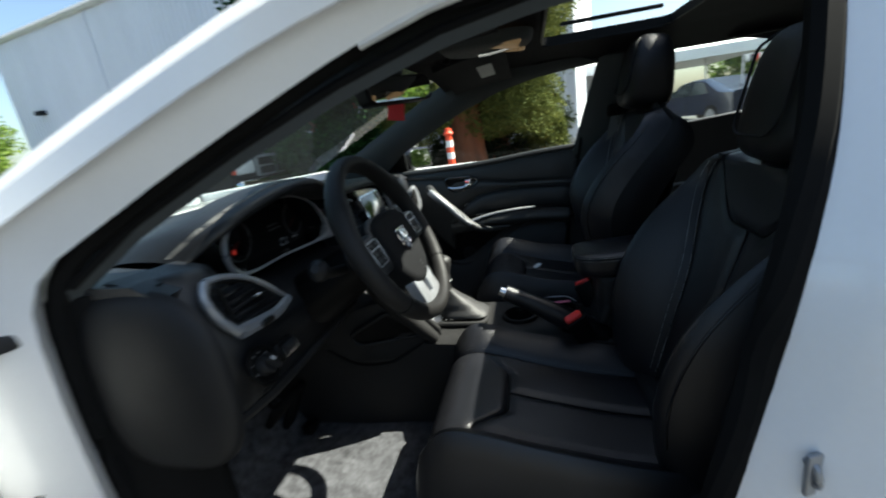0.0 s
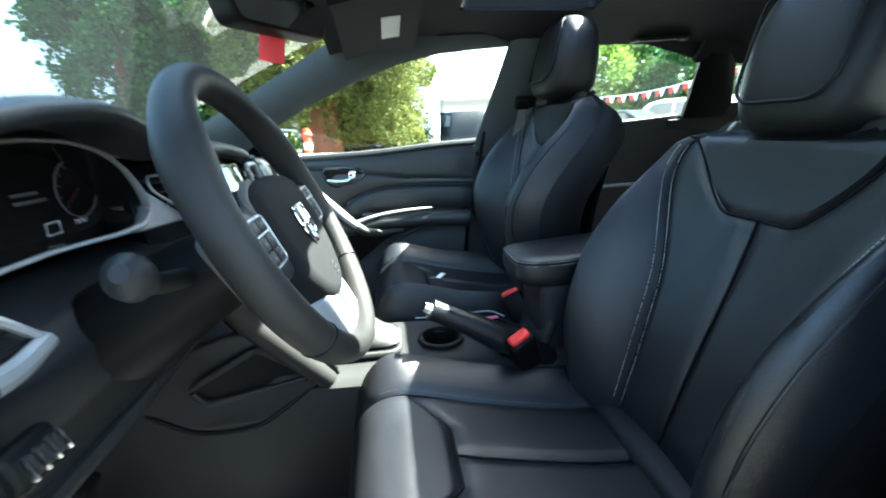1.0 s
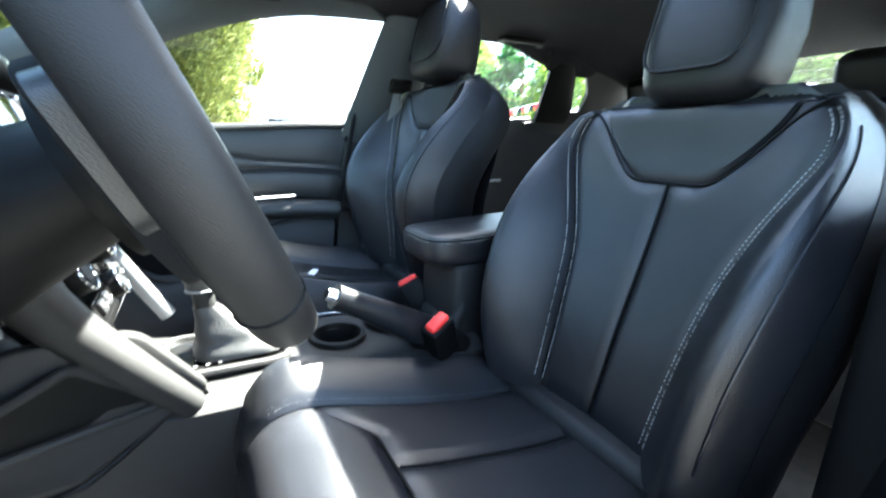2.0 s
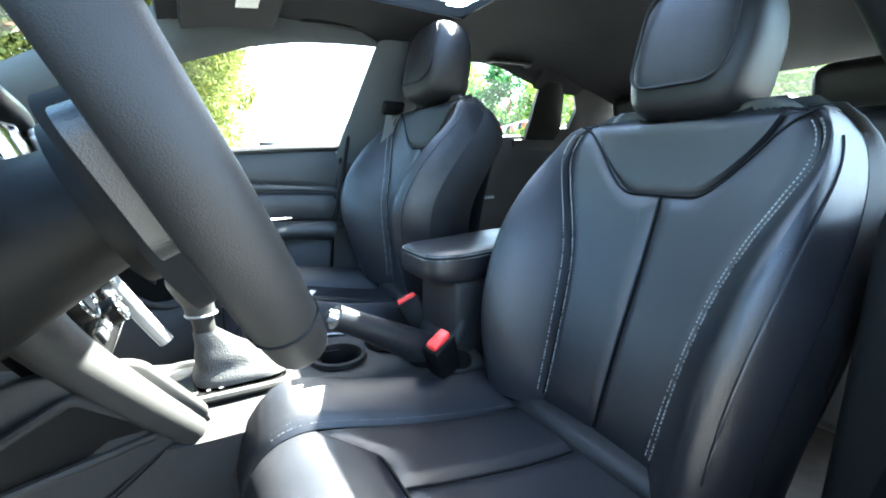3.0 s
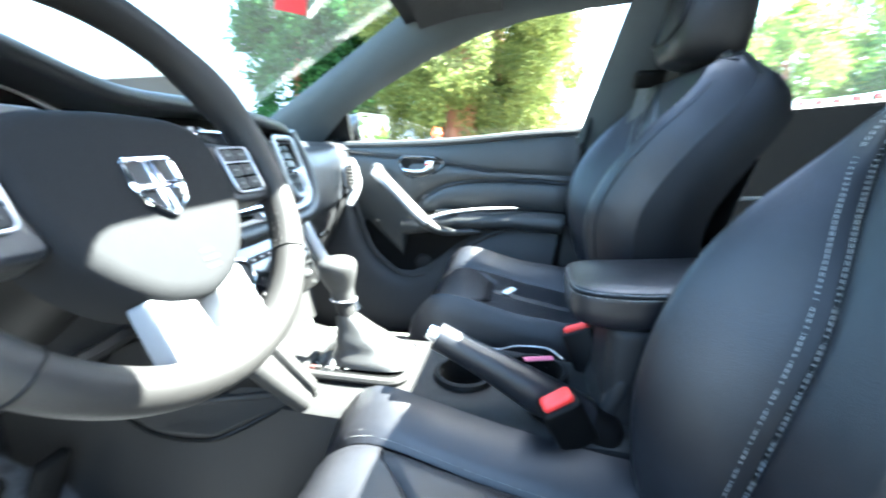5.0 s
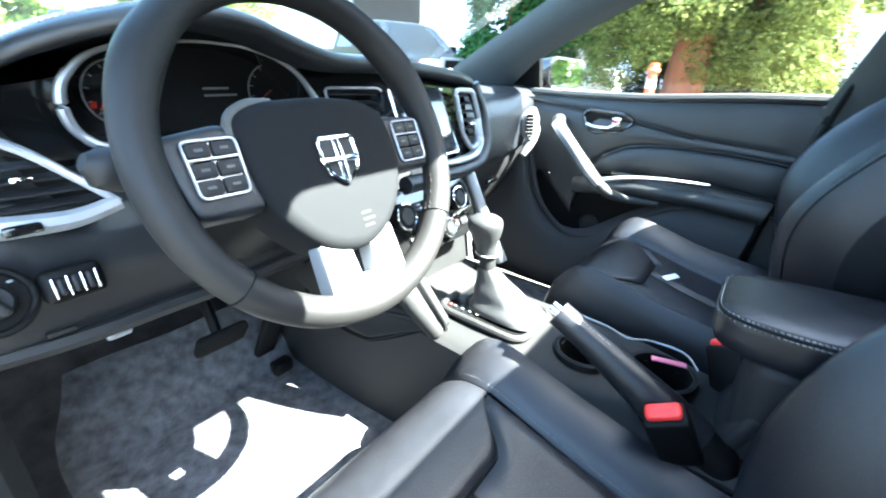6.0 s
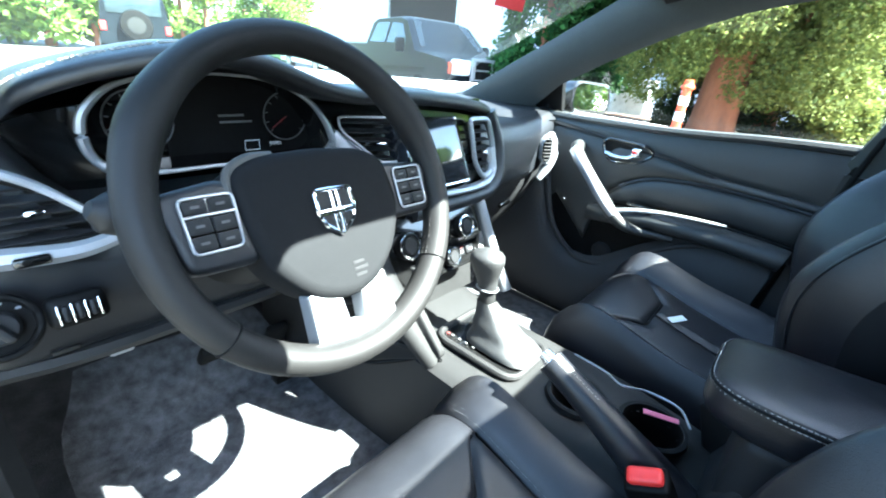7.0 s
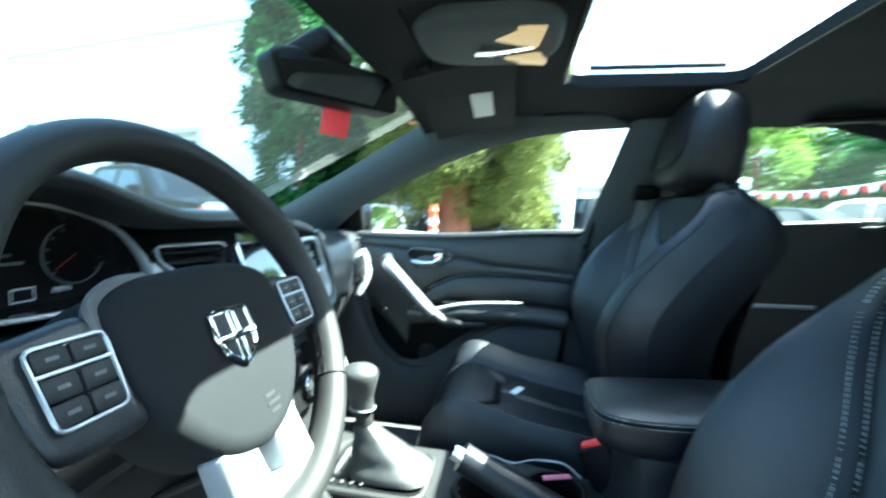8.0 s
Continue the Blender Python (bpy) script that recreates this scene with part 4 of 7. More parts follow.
        put("base_cover", rbox((s * 0.235, -0.26, 0.435), (0.03, 0.44, 0.10), 0.012, 3), TRIM)
        put("stitching", join(*[stitches([cushion_point(s * (edge(t) + off), t, sink) for t in [0.12 + 0.74 * i / 50 for i in range(51)]], 0.0036, 0.0018, 0.0007) for off, sink in ((0.0045, -0.0035), (0.0085, -0.0012))]), DIM_THREAD, "grey stitching")
    t_mid, t_side = cushion_t(-0.150), cushion_t(-0.088)
    split = lambda x: t_mid + (t_side - t_mid) * ease(0.055, 0.125, abs(x))
    for s in (-1, 1):
        put("cushion_rear_panel", quilt(cushion_point, lambda u, v, s=s: (s * (0.002 + (edge(0.3) - 0.002) * u), 0.03 + v * (split(u * 0.13) - 0.03)), 13, 22), LEATHER)
    put("centre_cushion_seam", tube([cushion_point(0, 0.05 + (t_mid - 0.06) * i / 20, -0.006) for i in range(21)], 0.002, 6), BLACK)
    put("thigh_pad", quilt(cushion_point, lambda u, v: ((2 * u - 1) * edge(split((2 * u - 1) * 0.13) + v * (1 - split((2 * u - 1) * 0.13))), split((2 * u - 1) * 0.13) + v * (1 - split((2 * u - 1) * 0.13))), 24, 26, 0.009, 0.08), LEATHER, "raised leather thigh pad")
    put("cushion_seam", tube([cushion_point(x, split(x), -0.006) for x in [-0.13 + 0.26 * i / 30 for i in range(31)]], 0.0025, 6), BLACK)
    put("seat_frame", join(rbox((0, -0.25, 0.40), (0.44, 0.46, 0.06), 0.015), rbox((-0.19, -0.25, 0.352), (0.03, 0.5, 0.17), 0.006), rbox((0.19, -0.25, 0.352), (0.03, 0.5, 0.17), 0.006)), BLACK, "black metal seat rails and frame")
    put("recliner_cover", rbox((0, -0.475, 0.50), (0.47, 0.09, 0.10), 0.02, 3), TRIM)
    return seat


def x_at(u, v, s):
    return s * u * 0.19


SEAT_X = -0.347
make_seat((SEAT_X, -0.25, 0.33), "black leather driver's seat with pale stitching and a padded headrest", head_w=0.093, head_at=(-0.655, 1.116))
make_seat((0.342, -0.25, 0.33), "black leather passenger seat beside the closed door", 0.032, 0.086, 0.03, 0.075)
solo("seat_tag", rbox((0.369, -0.222, 0.612), (0.046, 0.016, 0.002), 0.0007, turn=(10, 0, -28)), PAPER, "small white tag on the passenger seat", "tag")

# ---- rear bench ----
bench = thing("rear_bench", (X0, -1.3, 0.38), "black leather rear bench with headrests", "car seat")
part("cushion", rbox((X0, -1.12, 0.58), (1.20, 0.50, 0.18), 0.05, 4), LEATHER, bench)
part("backrest", rbox((X0, -1.44, 0.84), (1.20, 0.14, 0.52), 0.05, 4, turn=(-18, 0, 0)), LEATHER, bench)
for x in (-0.30, X0, 0.36):
    part("headrest", rbox((x, -1.545, 1.165 if x != X0 else 1.11), (0.25, 0.10, 0.14 if x != X0 else 0.10), 0.04, 5, turn=(-14, 0, 0)), LEATHER, bench)

# ---- steering wheel ----
WC = Vector((-0.376, 0.035, 0.9566))
TW = radians(25.2)
WHEEL_SIZE = 1.105
WU, WV = Vector((1, 0, 0)), Vector((0, math.sin(TW), math.cos(TW)))
WN = WU.cross(WV)


def on_wheel(a, b, d=0.0):
    return WC + WU * a + WV * b + WN * d


def wheel_part(name, bm, material, parent, label=""):
    """A piece of the wheel, brought to the wheel's true size about its hub."""
    for v in bm.verts:
        v.co = WC + (v.co - WC) * WHEEL_SIZE
    return part(name, bm, material, parent, label)


steering_wheel = thing("steering_wheel", WC, "black leather steering wheel with silver lower spoke and chrome badge", "steering wheel")
R_MID = 0.1445
def rim_fn(u, v):
    a, b = 2 * math.pi * u, 2 * math.pi * v
    thumb = 0.0025 * (math.exp(-((a - 0.55) / 0.22) ** 2) + math.exp(-((a - math.pi + 0.55) / 0.22) ** 2))
    r = 0.0150 + thumb
    rad = R_MID + r * math.cos(b) * 0.92
    return on_wheel(rad * math.cos(a), rad * math.sin(a), r * 1.12 * math.sin(b))
wheel_part("rim", grid(rim_fn, 120, 20, wrap_u=True, wrap_v=True), LEATHER_RIM, steering_wheel, "black leather-wrapped rim")
for ang in (38, 142, 218, 322):
    a = radians(ang)
    wheel_part("rim_seam", tube([on_wheel((R_MID + 0.0142 * math.cos(2 * math.pi * k / 16)) * math.cos(a), (R_MID + 0.0142 * math.cos(2 * math.pi * k / 16)) * math.sin(a), 0.0172 * math.sin(2 * math.pi * k / 16)) for k in range(16)], 0.0009, 5, closed=True), BLACK, steering_wheel)
wheel_part("rim_stitching", join(*[stitches([on_wheel((R_MID - 0.0135) * math.cos(radians(a)), (R_MID - 0.0135) * math.sin(radians(a)), dd) for a in range(a0, a1, 2)], 0.004, 0.0025, 0.0008) for a0, a1 in ((-38, 36),) for dd in (0.0035, -0.003)]), TRIM_LIGHT, steering_wheel, "dark grey stitching round the rim's inside")
air = round_outline([(-0.082, 0.034), (-0.055, 0.045), (0.0, 0.047), (0.048, 0.043), (0.074, 0.030), (0.081, -0.020), (0.062, -0.060), (0.034, -0.086), (0.0, -0.096), (-0.038, -0.085), (-0.066, -0.055), (-0.080, -0.015)], 0.016, 4)
hub_parts = plate(air, WC + WN * 0.012, WU, WV, 0.05, 0.012, 4)
airbag = wheel_part("airbag_cover", hub_parts, AIRBAG, steering_wheel, "soft black airbag cover")
wheel_part("cover_edge", tube(smooth_path([on_wheel(-0.040, 0.044, 0.000), on_wheel(-0.062, 0.0435, 0.001), on_wheel(-0.0785, 0.034, 0.001), on_wheel(-0.0825, 0.018, 0.001), on_wheel(-0.0815, -0.012, 0.001), on_wheel(-0.080, -0.035, -0.001)], 30), 0.0042, 8), PALE_EDGE, steering_wheel, "worn grey-beige edge of the airbag cover")
sh = [(-0.023, 0.024), (0.023, 0.024), (0.024, 0.0), (0.018, -0.014), (0.0, -0.027), (-0.018, -0.014), (-0.024, 0.0)]
sh = [(a * 0.80, b * 0.82 - 0.0125) for a, b in sh]
badge = wheel_part("badge", tube(ring_path(round_outline(sh, 0.004, 3), WC + WN * 0.0145, WU, WV), 0.0019, 8, closed=True), CHROME, steering_wheel, "chrome shield-shaped badge")
wheel_part("badge_inlay", plate([(0.9 * a, 0.9 * b - 0.001) for a, b in round_outline(sh, 0.004, 3)], WC + WN * 0.0139, WU, WV, 0.001, 0), TRIM, badge)
wheel_part("badge_back", plate(round_outline(sh, 0.004, 3), WC + WN * 0.0135, WU, WV, 0.003, 0), GLOSS_BLACK, badge)
wheel_part("badge_bar", join(plate([(-0.0045, 0.005), (-0.0015, 0.005), (-0.0015, -0.034), (-0.0045, -0.032)], WC + WN * 0.0165, WU, WV, 0.003, 0.0006), plate([(0.0015, 0.005), (0.0045, 0.005), (0.0045, -0.032), (0.0015, -0.034)], WC + WN * 0.0165, WU, WV, 0.003, 0.0006), plate([(-0.0195, -0.010), (0.0195, -0.010), (0.0195, -0.0155), (-0.0195, -0.0155)], WC + WN * 0.017, WU, WV, 0.004, 0.0008)), CHROME, badge)
wheel_part("airbag_mark", join(*[plate([(0.004, -0.062 - 0.006 * i), (0.016 + 0.003 * (i % 2), -0.062 - 0.006 * i), (0.016 + 0.003 * (i % 2), -0.0645 - 0.006 * i), (0.004, -0.0645 - 0.006 * i)], WC + WN * 0.0125, WU, WV, 0.001, 0) for i in range(3)]), TRIM, airbag)


def pod(sign):
    """A side spoke with its block of buttons."""
    pts = [(-0.137, 0.024), (-0.082, 0.032), (-0.070, -0.040), (-0.126, -0.038)] if sign < 0 else [(0.070, 0.026), (0.134, 0.020), (0.131, -0.034), (0.072, -0.034)]
    body = wheel_part("spoke", plate(round_outline(pts, 0.012, 4), WC + WN * 0.004, WU, WV, 0.03, 0.006, 3), SOFT, steering_wheel, "black side spoke with buttons")
    c = (-0.1015, -0.002) if sign < 0 else (0.102, -0.004)
    w, h = (0.0195, 0.0205) if sign < 0 else (0.0195, 0.021)
    frame_pts = round_outline([(c[0] - w, c[1] + h), (c[0] + w, c[1] + h), (c[0] + w * 0.92, c[1] - h), (c[0] - w * 0.92, c[1] - h)], 0.005, 3)
    wheel_part("button_frame", tube(ring_path(frame_pts, WC + WN * 0.0065, WU, WV), 0.0012, 6, closed=True), SILVER, body)
    wheel_part("button_base", plate(frame_pts, WC + WN * 0.0048, WU, WV, 0.003, 0), GLOSS_BLACK, body)
    wheel_part("button_bar", tube([on_wheel(c[0] - w, c[1] + 0.007, 0.0068), on_wheel(c[0] + w, c[1] + 0.007, 0.0068)], 0.0011, 6), SILVER, body)
    for i, j, hh in ((-1, 0.0138, 0.0105), (1, 0.0138, 0.0105), (-1, -0.0005, 0.0115), (1, -0.0005, 0.0115), (-1, -0.0132, 0.0115), (1, -0.0132, 0.0115)):
        b = wheel_part("button", plate(round_outline([(c[0] + i * w * 0.46 - 0.0083, c[1] + j + hh / 2), (c[0] + i * w * 0.46 + 0.0083, c[1] + j + hh / 2), (c[0] + i * w * 0.46 + 0.0083, c[1] + j - hh / 2), (c[0] + i * w * 0.46 - 0.0083, c[1] + j - hh / 2)], 0.002, 2), WC + WN * 0.0072, WU, WV, 0.003, 0.001), TRIM, body)
    wheel_part("button_mark", join(*[plate([(c[0] + i * w * 0.46 - 0.003, c[1] + j + 0.001), (c[0] + i * w * 0.46 + 0.003, c[1] + j + 0.001), (c[0] + i * w * 0.46 + 0.003, c[1] + j - 0.001), (c[0] + i * w * 0.46 - 0.003, c[1] + j - 0.001)], WC + WN * 0.0078, WU, WV, 0.0006, 0) for i in (-1, 1) for j in (0.0138, -0.0005, -0.0132)]), DIM_MARK, body)


pod(-1)
pod(1)
prong = round_outline([(-0.043, -0.078), (-0.011, -0.088), (-0.008, -0.122), (-0.012, -0.137), (-0.046, -0.130)], 0.005, 3)
low_spoke = join(plate(prong, WC + WN * 0.004, WU, WV, 0.02, 0.003, 2), plate([(-a, b) for a, b in prong][::-1], WC + WN * 0.004, WU, WV, 0.02, 0.003, 2),
                 plate(round_outline([(-0.030, -0.118), (0.030, -0.118), (0.026, -0.139), (-0.026, -0.139)], 0.004, 3), WC + WN * 0.0036, WU, WV, 0.02, 0.003, 2))
wheel_part("lower_spoke", low_spoke, SILVER, steering_wheel, "satin silver forked lower spoke")
wheel_part("column_shroud", tube([on_wheel(0, -0.01, -0.035), on_wheel(0, -0.012, -0.10), on_wheel(0.0, -0.02, -0.20)], lambda u: 0.044 + 0.024 * u, 24, flat=0.8), BLACK, steering_wheel, "dark steering column cover")
wheel_part("hub_back", lathe([(0.03, 0.0), (0.052, 0.004), (0.054, 0.02), (0.05, 0.03)], on_wheel(0, -0.012, -0.055), WN, 28), BLACK, steering_wheel)
wheel_part("stalk", tube(smooth_path([on_wheel(-0.05, 0.0, -0.09), on_wheel(-0.11, 0.012, -0.080), on_wheel(-0.160, 0.030, -0.062)], 24), lambda u: (0.008 + 0.007 * ease(0.6, 0.8, u)) * (1 - 0.6 * ease(0.9, 1.0, u)), 14, flat=1.1), TRIM, steering_wheel, "indicator stalk with a rounded grey end")
wheel_part("stalk", tube(smooth_path([on_wheel(0.05, 0.0, -0.09), on_wheel(0.11, 0.0, -0.10), on_wheel(0.15, 0.005, -0.10)], 12), lambda u: 0.008 + 0.006 * ease(0.65, 0.95, u), 12), TRIM, steering_wheel)

# ---- dashboard ----
dash = thing("dashboard", (X0, 0.35, 0.5), "dark soft-touch dashboard with a stitched hood over dials and screen", "dashboard")
LIP = [(-0.590, 0.335, 0.995), (-0.573, 0.302, 1.020), (-0.560, 0.280, 1.036), (-0.540, 0.262, 1.049), (-0.507, 0.247, 1.063), (-0.473, 0.232, 1.074), (-0.438, 0.217, 1.083), (-0.390, 0.205, 1.087), (-0.345, 0.200, 1.082), (-0.300, 0.200, 1.068), (-0.250, 0.202, 1.053), (-0.200, 0.204, 1.045), (-0.10, 0.208, 1.043), (0.0, 0.216, 1.036), (0.10, 0.225, 1.026), (0.165, 0.235, 1.014), (0.20, 0.250, 0.995)]
lip = smooth_path(LIP, 70)


def hood_fn(u, v):
    """From under the lip, round its edge, then forward to the dash top."""
    p = lip[round(u * 69)]
    if v < 0.25:
        k = v / 0.25
        return p + Vector((0, 0.06 * (1 - k), -0.022 - 0.004 * (1 - k)))
    if v < 0.45:
        a = (v - 0.25) / 0.20 * math.pi
        return p + Vector((0, -0.012 * math.sin(a), -0.011 - 0.011 * math.cos(a)))
    k = (v - 0.45) / 0.55
    z_end = 1.003 - 0.02 * ease(0.0, 0.25, p.x)
    return Vector((p.x, p.y + (0.78 - p.y) * k, p.z + (z_end - p.z) * ease(0, 0.55 + 0.25 * ease(-0.25, -0.4, p.x), k) + 0.008 * math.sin(math.pi * min(1, k * 3)) * (1 - k)))
part("hood", grid(hood_fn, 70, 40), SOFT, dash, "stitched soft hood over the dials and screen")
part("hood_stitching", join(*[stitches([lip[i] + Vector((0, 0.012 + d, 0.0022)) for i in range(1, 40)], 0.0034, 0.0022, 0.0013) for d in (0.0, 0.007)]), THREAD, dash)


def top_fn(u, v):
    x = -0.70 + 1.37 * u
    front = 0.46 - 0.16 * ease(0.12, 0.22, x) - 0.20 * ease(-0.58, -0.64, x)
    y = front + (0.82 - front) * v
    return Vector((x, y, 1.002 - 0.02 * ease(0.0, 0.25, x) + 0.006 * math.sin(math.pi * v) - 0.006 * ease(0.4, 0.65, abs(x - X0)) - 0.02 * (1 - ease(0, 0.08, v)) ** 2))
part("top_pad", thick(grid(top_fn, 40, 16), 0.015), SOFT, dash)


def right_face(u, v):
    """The passenger side: a rolled pad above, then a slant to the glovebox."""
    x = 0.15 + 0.50 * u
    prof = [(0.0, 0.30, 0.985), (0.12, 0.258, 0.975), (0.3, 0.240, 0.94), (0.6, 0.232, 0.88), (0.85, 0.235, 0.835), (1.0, 0.265, 0.815)]
    y, z = line_table([(a, b) for a, b, _ in prof], v), line_table([(a, c) for a, _, c in prof], v)
    return Vector((x, y + 0.065 * u ** 2 + 0.0 * u, z - 0.015 * math.sin(math.pi * u) * (1 - v) - 0.035 * (1 - u) * v))
part("passenger_pad", thick(grid(right_face, 26, 22), 0.015), SOFT, dash, "smooth padded dash in front of the passenger")
part("pad_lower_lip", tube(smooth_path([(0.155, 0.255, 0.788), (0.30, 0.268, 0.797), (0.45, 0.290, 0.808), (0.62, 0.330, 0.822)], 20), 0.006, 8), SOFT, dash)
def glove(u, v):
    x = 0.16 + 0.46 * u
    return Vector((x, 0.270 + 0.05 * u ** 2 + 0.11 * v ** 1.6, 0.792 + 0.025 * u - 0.20 * v))
part("glovebox_door", thick(grid(glove, 16, 14), 0.012), TRIM, dash, "dark grey glovebox door")
part("glovebox_latch", rbox((0.36, 0.268, 0.745), (0.055, 0.012, 0.014), 0.004, turn=(30, 0, 6)), GLOSS_BLACK, dash)


def recess(u, v):
    x = -0.585 + 0.72 * u
    lz = line_table([(q[0], q[2]) for q in LIP], x)
    return Vector((x, 0.350 - 0.055 * ease(-0.19, -0.13, x), 0.89 + (0.975 + 0.40 * (lz - 0.985) - 0.89) * v))
part("recess_panel", thick(grid(recess, 40, 6), 0.01), GLOSS_BLACK, dash, "glossy black instrument surround")

# instrument cluster
cluster = thing("instrument_cluster", (-0.36, 0.3, 0.92), "dark instrument cluster behind a chrome rim", "instrument cluster")
CL = round_outline([(-0.158, -0.006), (-0.154, 0.020), (-0.128, 0.048), (-0.085, 0.063), (-0.010, 0.068), (0.045, 0.065), (0.090, 0.052), (0.124, 0.032), (0.150, -0.004), (0.160, -0.034), (0.143, -0.052), (0.100, -0.055), (-0.010, -0.050), (-0.090, -0.053), (-0.135, -0.049), (-0.153, -0.030)], 0.016, 4)
cl_at, CL_U, CL_V = Vector((-0.357, 0.284, 0.984)), Vector((1, -0.1, 0)), Vector((0, 0, 1))
part("rim", tube(ring_path(CL, cl_at, CL_U, CL_V), lambda u: 0.0020 + 0.0042 * abs(CL[round(u * (len(CL) - 1))][0] / 0.158) ** 4 + 0.0010 * (CL[round(u * (len(CL) - 1))][1] < -0.04), 8, closed=True), SILVER, cluster, "satin silver rim")
def cowl_fn(u, v):
    q = CL[round(u * len(CL)) % len(CL)]
    return cl_at + CL_U * (q[0] * (1 - 0.10 * v)) + CL_V * (q[1] * (1 - 0.12 * v)) + Vector((0, 0.055 * v, 0))
part("cowl", grid(cowl_fn, len(CL), 4, wrap_u=True), GLOSS_BLACK, cluster)
part("face", plate([(a * 0.92, b * 0.90) for a, b in CL], cl_at + Vector((0, 0.05, 0)), CL_U, CL_V, 0.005, 0), BLACK, cluster)
FACE = cl_at + Vector((0, 0.036, 0))
def dial(cx, r):
    g = part("dial", tube([FACE + Vector((cx + r * math.cos(2 * math.pi * k / 40), 0, 0.006 + r * math.sin(2 * math.pi * k / 40))) for k in range(40)], 0.0011, 5, closed=True), DIM_MARK, cluster, "dim round gauge ring")
    part("tick_marks", join(*[tube([FACE + Vector((cx + q * r * math.cos(radians(a)), -0.001, 0.006 + q * r * math.sin(radians(a)))) for q in (0.82, 0.94)], 0.0007, 4) for a in range(-40, 221, 26)]), DIM_MARK, g)
    part("needle", tube([FACE + Vector((cx, -0.002, 0.006)), FACE + Vector((cx + 0.8 * r * math.cos(radians(215)), -0.002, 0.006 + 0.8 * r * math.sin(radians(215))))], 0.0010, 5), DIM_RED, g)
dial(-0.093, 0.038)
dial(0.105, 0.036)
part("warning_light", rbox(FACE + Vector((-0.112, -0.002, -0.010)), (0.006, 0.002, 0.008), 0), RED_LIGHT, cluster)
part("display_bar", join(*[rbox(FACE + Vector((x, -0.002, z)), (w, 0.001, 0.003), 0) for x, z, w in ((0.020, 0.010, 0.036), (0.026, 0.001, 0.046))]), DIM_MARK, cluster)
part("display_box", tube([FACE + Vector((x, -0.002, z)) for x, z in ((0.036, -0.041), (0.058, -0.041), (0.058, -0.027), (0.036, -0.027))], 0.0009, 4, closed=True), MARK, cluster)


def text_part(body, at, size, ux, uy, material, parent):
    """Built-in lettering, as flat mesh."""
    cu = bpy.data.curves.new("lettering", "FONT")
    cu.body, cu.size, cu.align_x, cu.align_y = body, size, "CENTER", "CENTER"
    ob = bpy.data.objects.new("lettering", cu)
    scene.collection.objects.link(ob)
    me = bpy.data.meshes.new_from_object(ob.evaluated_get(bpy.context.evaluated_depsgraph_get()))
    bpy.data.objects.remove(ob)
    bm = bmesh.new()
    bm.from_mesh(me)
    ux, uy = Vector(ux).normalized(), Vector(uy).normalized()
    for v in bm.verts:
        v.co = Vector(at) + ux * v.co.x + uy * v.co.y
    return part("lettering", bm, material, parent)


text_part("MPH", FACE + Vector((0.079, -0.012, -0.032)), 0.009, CL_U, CL_V, MARK, cluster)


def vent(name, outline, at, ux, uy, slats, frame_mat, label, frame_r=0.006, depth=0.03, knob=True):
    """An air outlet: frame, dark box, slats and a small slider."""
    ux, uy = Vector(ux).normalized(), Vector(uy).normalized()
    nn = ux.cross(uy)
    v = thing(name, at, label, "air vent", "dashboard vents")
    part("frame", tube(ring_path(outline, Vector(at) + nn * 0.003, ux, uy), frame_r, 8, closed=True), frame_mat, v)
    part("box", plate([(a * 0.98, b * 0.98) for a, b in outline], Vector(at) - nn * depth, ux, uy, 0.004, 0), BLACK, v)
    lo, hi = min(b for _, b in outline), max(b for _, b in outline)
    m = len(outline)
    for k in range(slats):
        b = lo + (hi - lo) * (k + 0.5) / slats
        xs = []
        for (a0, b0), (a1, b1) in zip(outline, outline[1:] + outline[:1]):
            if (b0 - b) * (b1 - b) < 0:
                xs.append(a0 + (a1 - a0) * (b - b0) / (b1 - b0))
        if len(xs) >= 2:
            x0, x1 = min(xs) + 0.002, max(xs) - 0.002
            c = Vector(at) - nn * 0.008 + ux * (x0 + x1) / 2 + uy * b
            bm = rbox((0, 0, 0), (x1 - x0, 0.0028, 0.016), 0.001)
            tilt = Matrix((ux, uy, nn)).transposed().to_4x4() @ Matrix.Rotation(radians(20), 4, "X")
            bmesh.ops.transform(bm, verts=bm.verts, matrix=Matrix.Translation(c) @ tilt)
            part("slat", bm, TRIM, v)
    if knob:
        cx = sum(a for a, _ in outline) / m
        c = Vector(at) + nn * 0.004 + ux * cx + uy * (lo + (hi - lo) * 0.42)
        bm = rbox((0, 0, 0), (0.016, 0.005, 0.012), 0.002)
        bmesh.ops.transform(bm, verts=bm.verts, matrix=Matrix.Translation(c) @ Matrix((ux, uy, nn)).transposed().to_4x4())
        part("slider", bm, CHROME, v)
    return v


# the centre of the dash
stack = thing("centre_stack", (0.0, 0.24, 0.7), "glossy black centre panel with touchscreen and climate controls", "dash panel")
def stack_fn(u, v):
    x = -0.205 + 0.37 * u
    z = 0.848 + 0.172 * v
    return Vector((x, 0.243 + 0.055 * (x + 0.05) + 0.22 * (z - 0.93) + 0.37 * max(0, -0.10 - x) + 0.025 * ease(-0.07, -0.11, x), z))
part("panel", thick(grid(stack_fn, 20, 10), 0.02), GLOSS_BLACK, stack)
def st(x, z, d=0.0):
    return Vector((x, 0.205 + 0.055 * (x + 0.05) + 0.22 * (z - 0.93) - d, z))
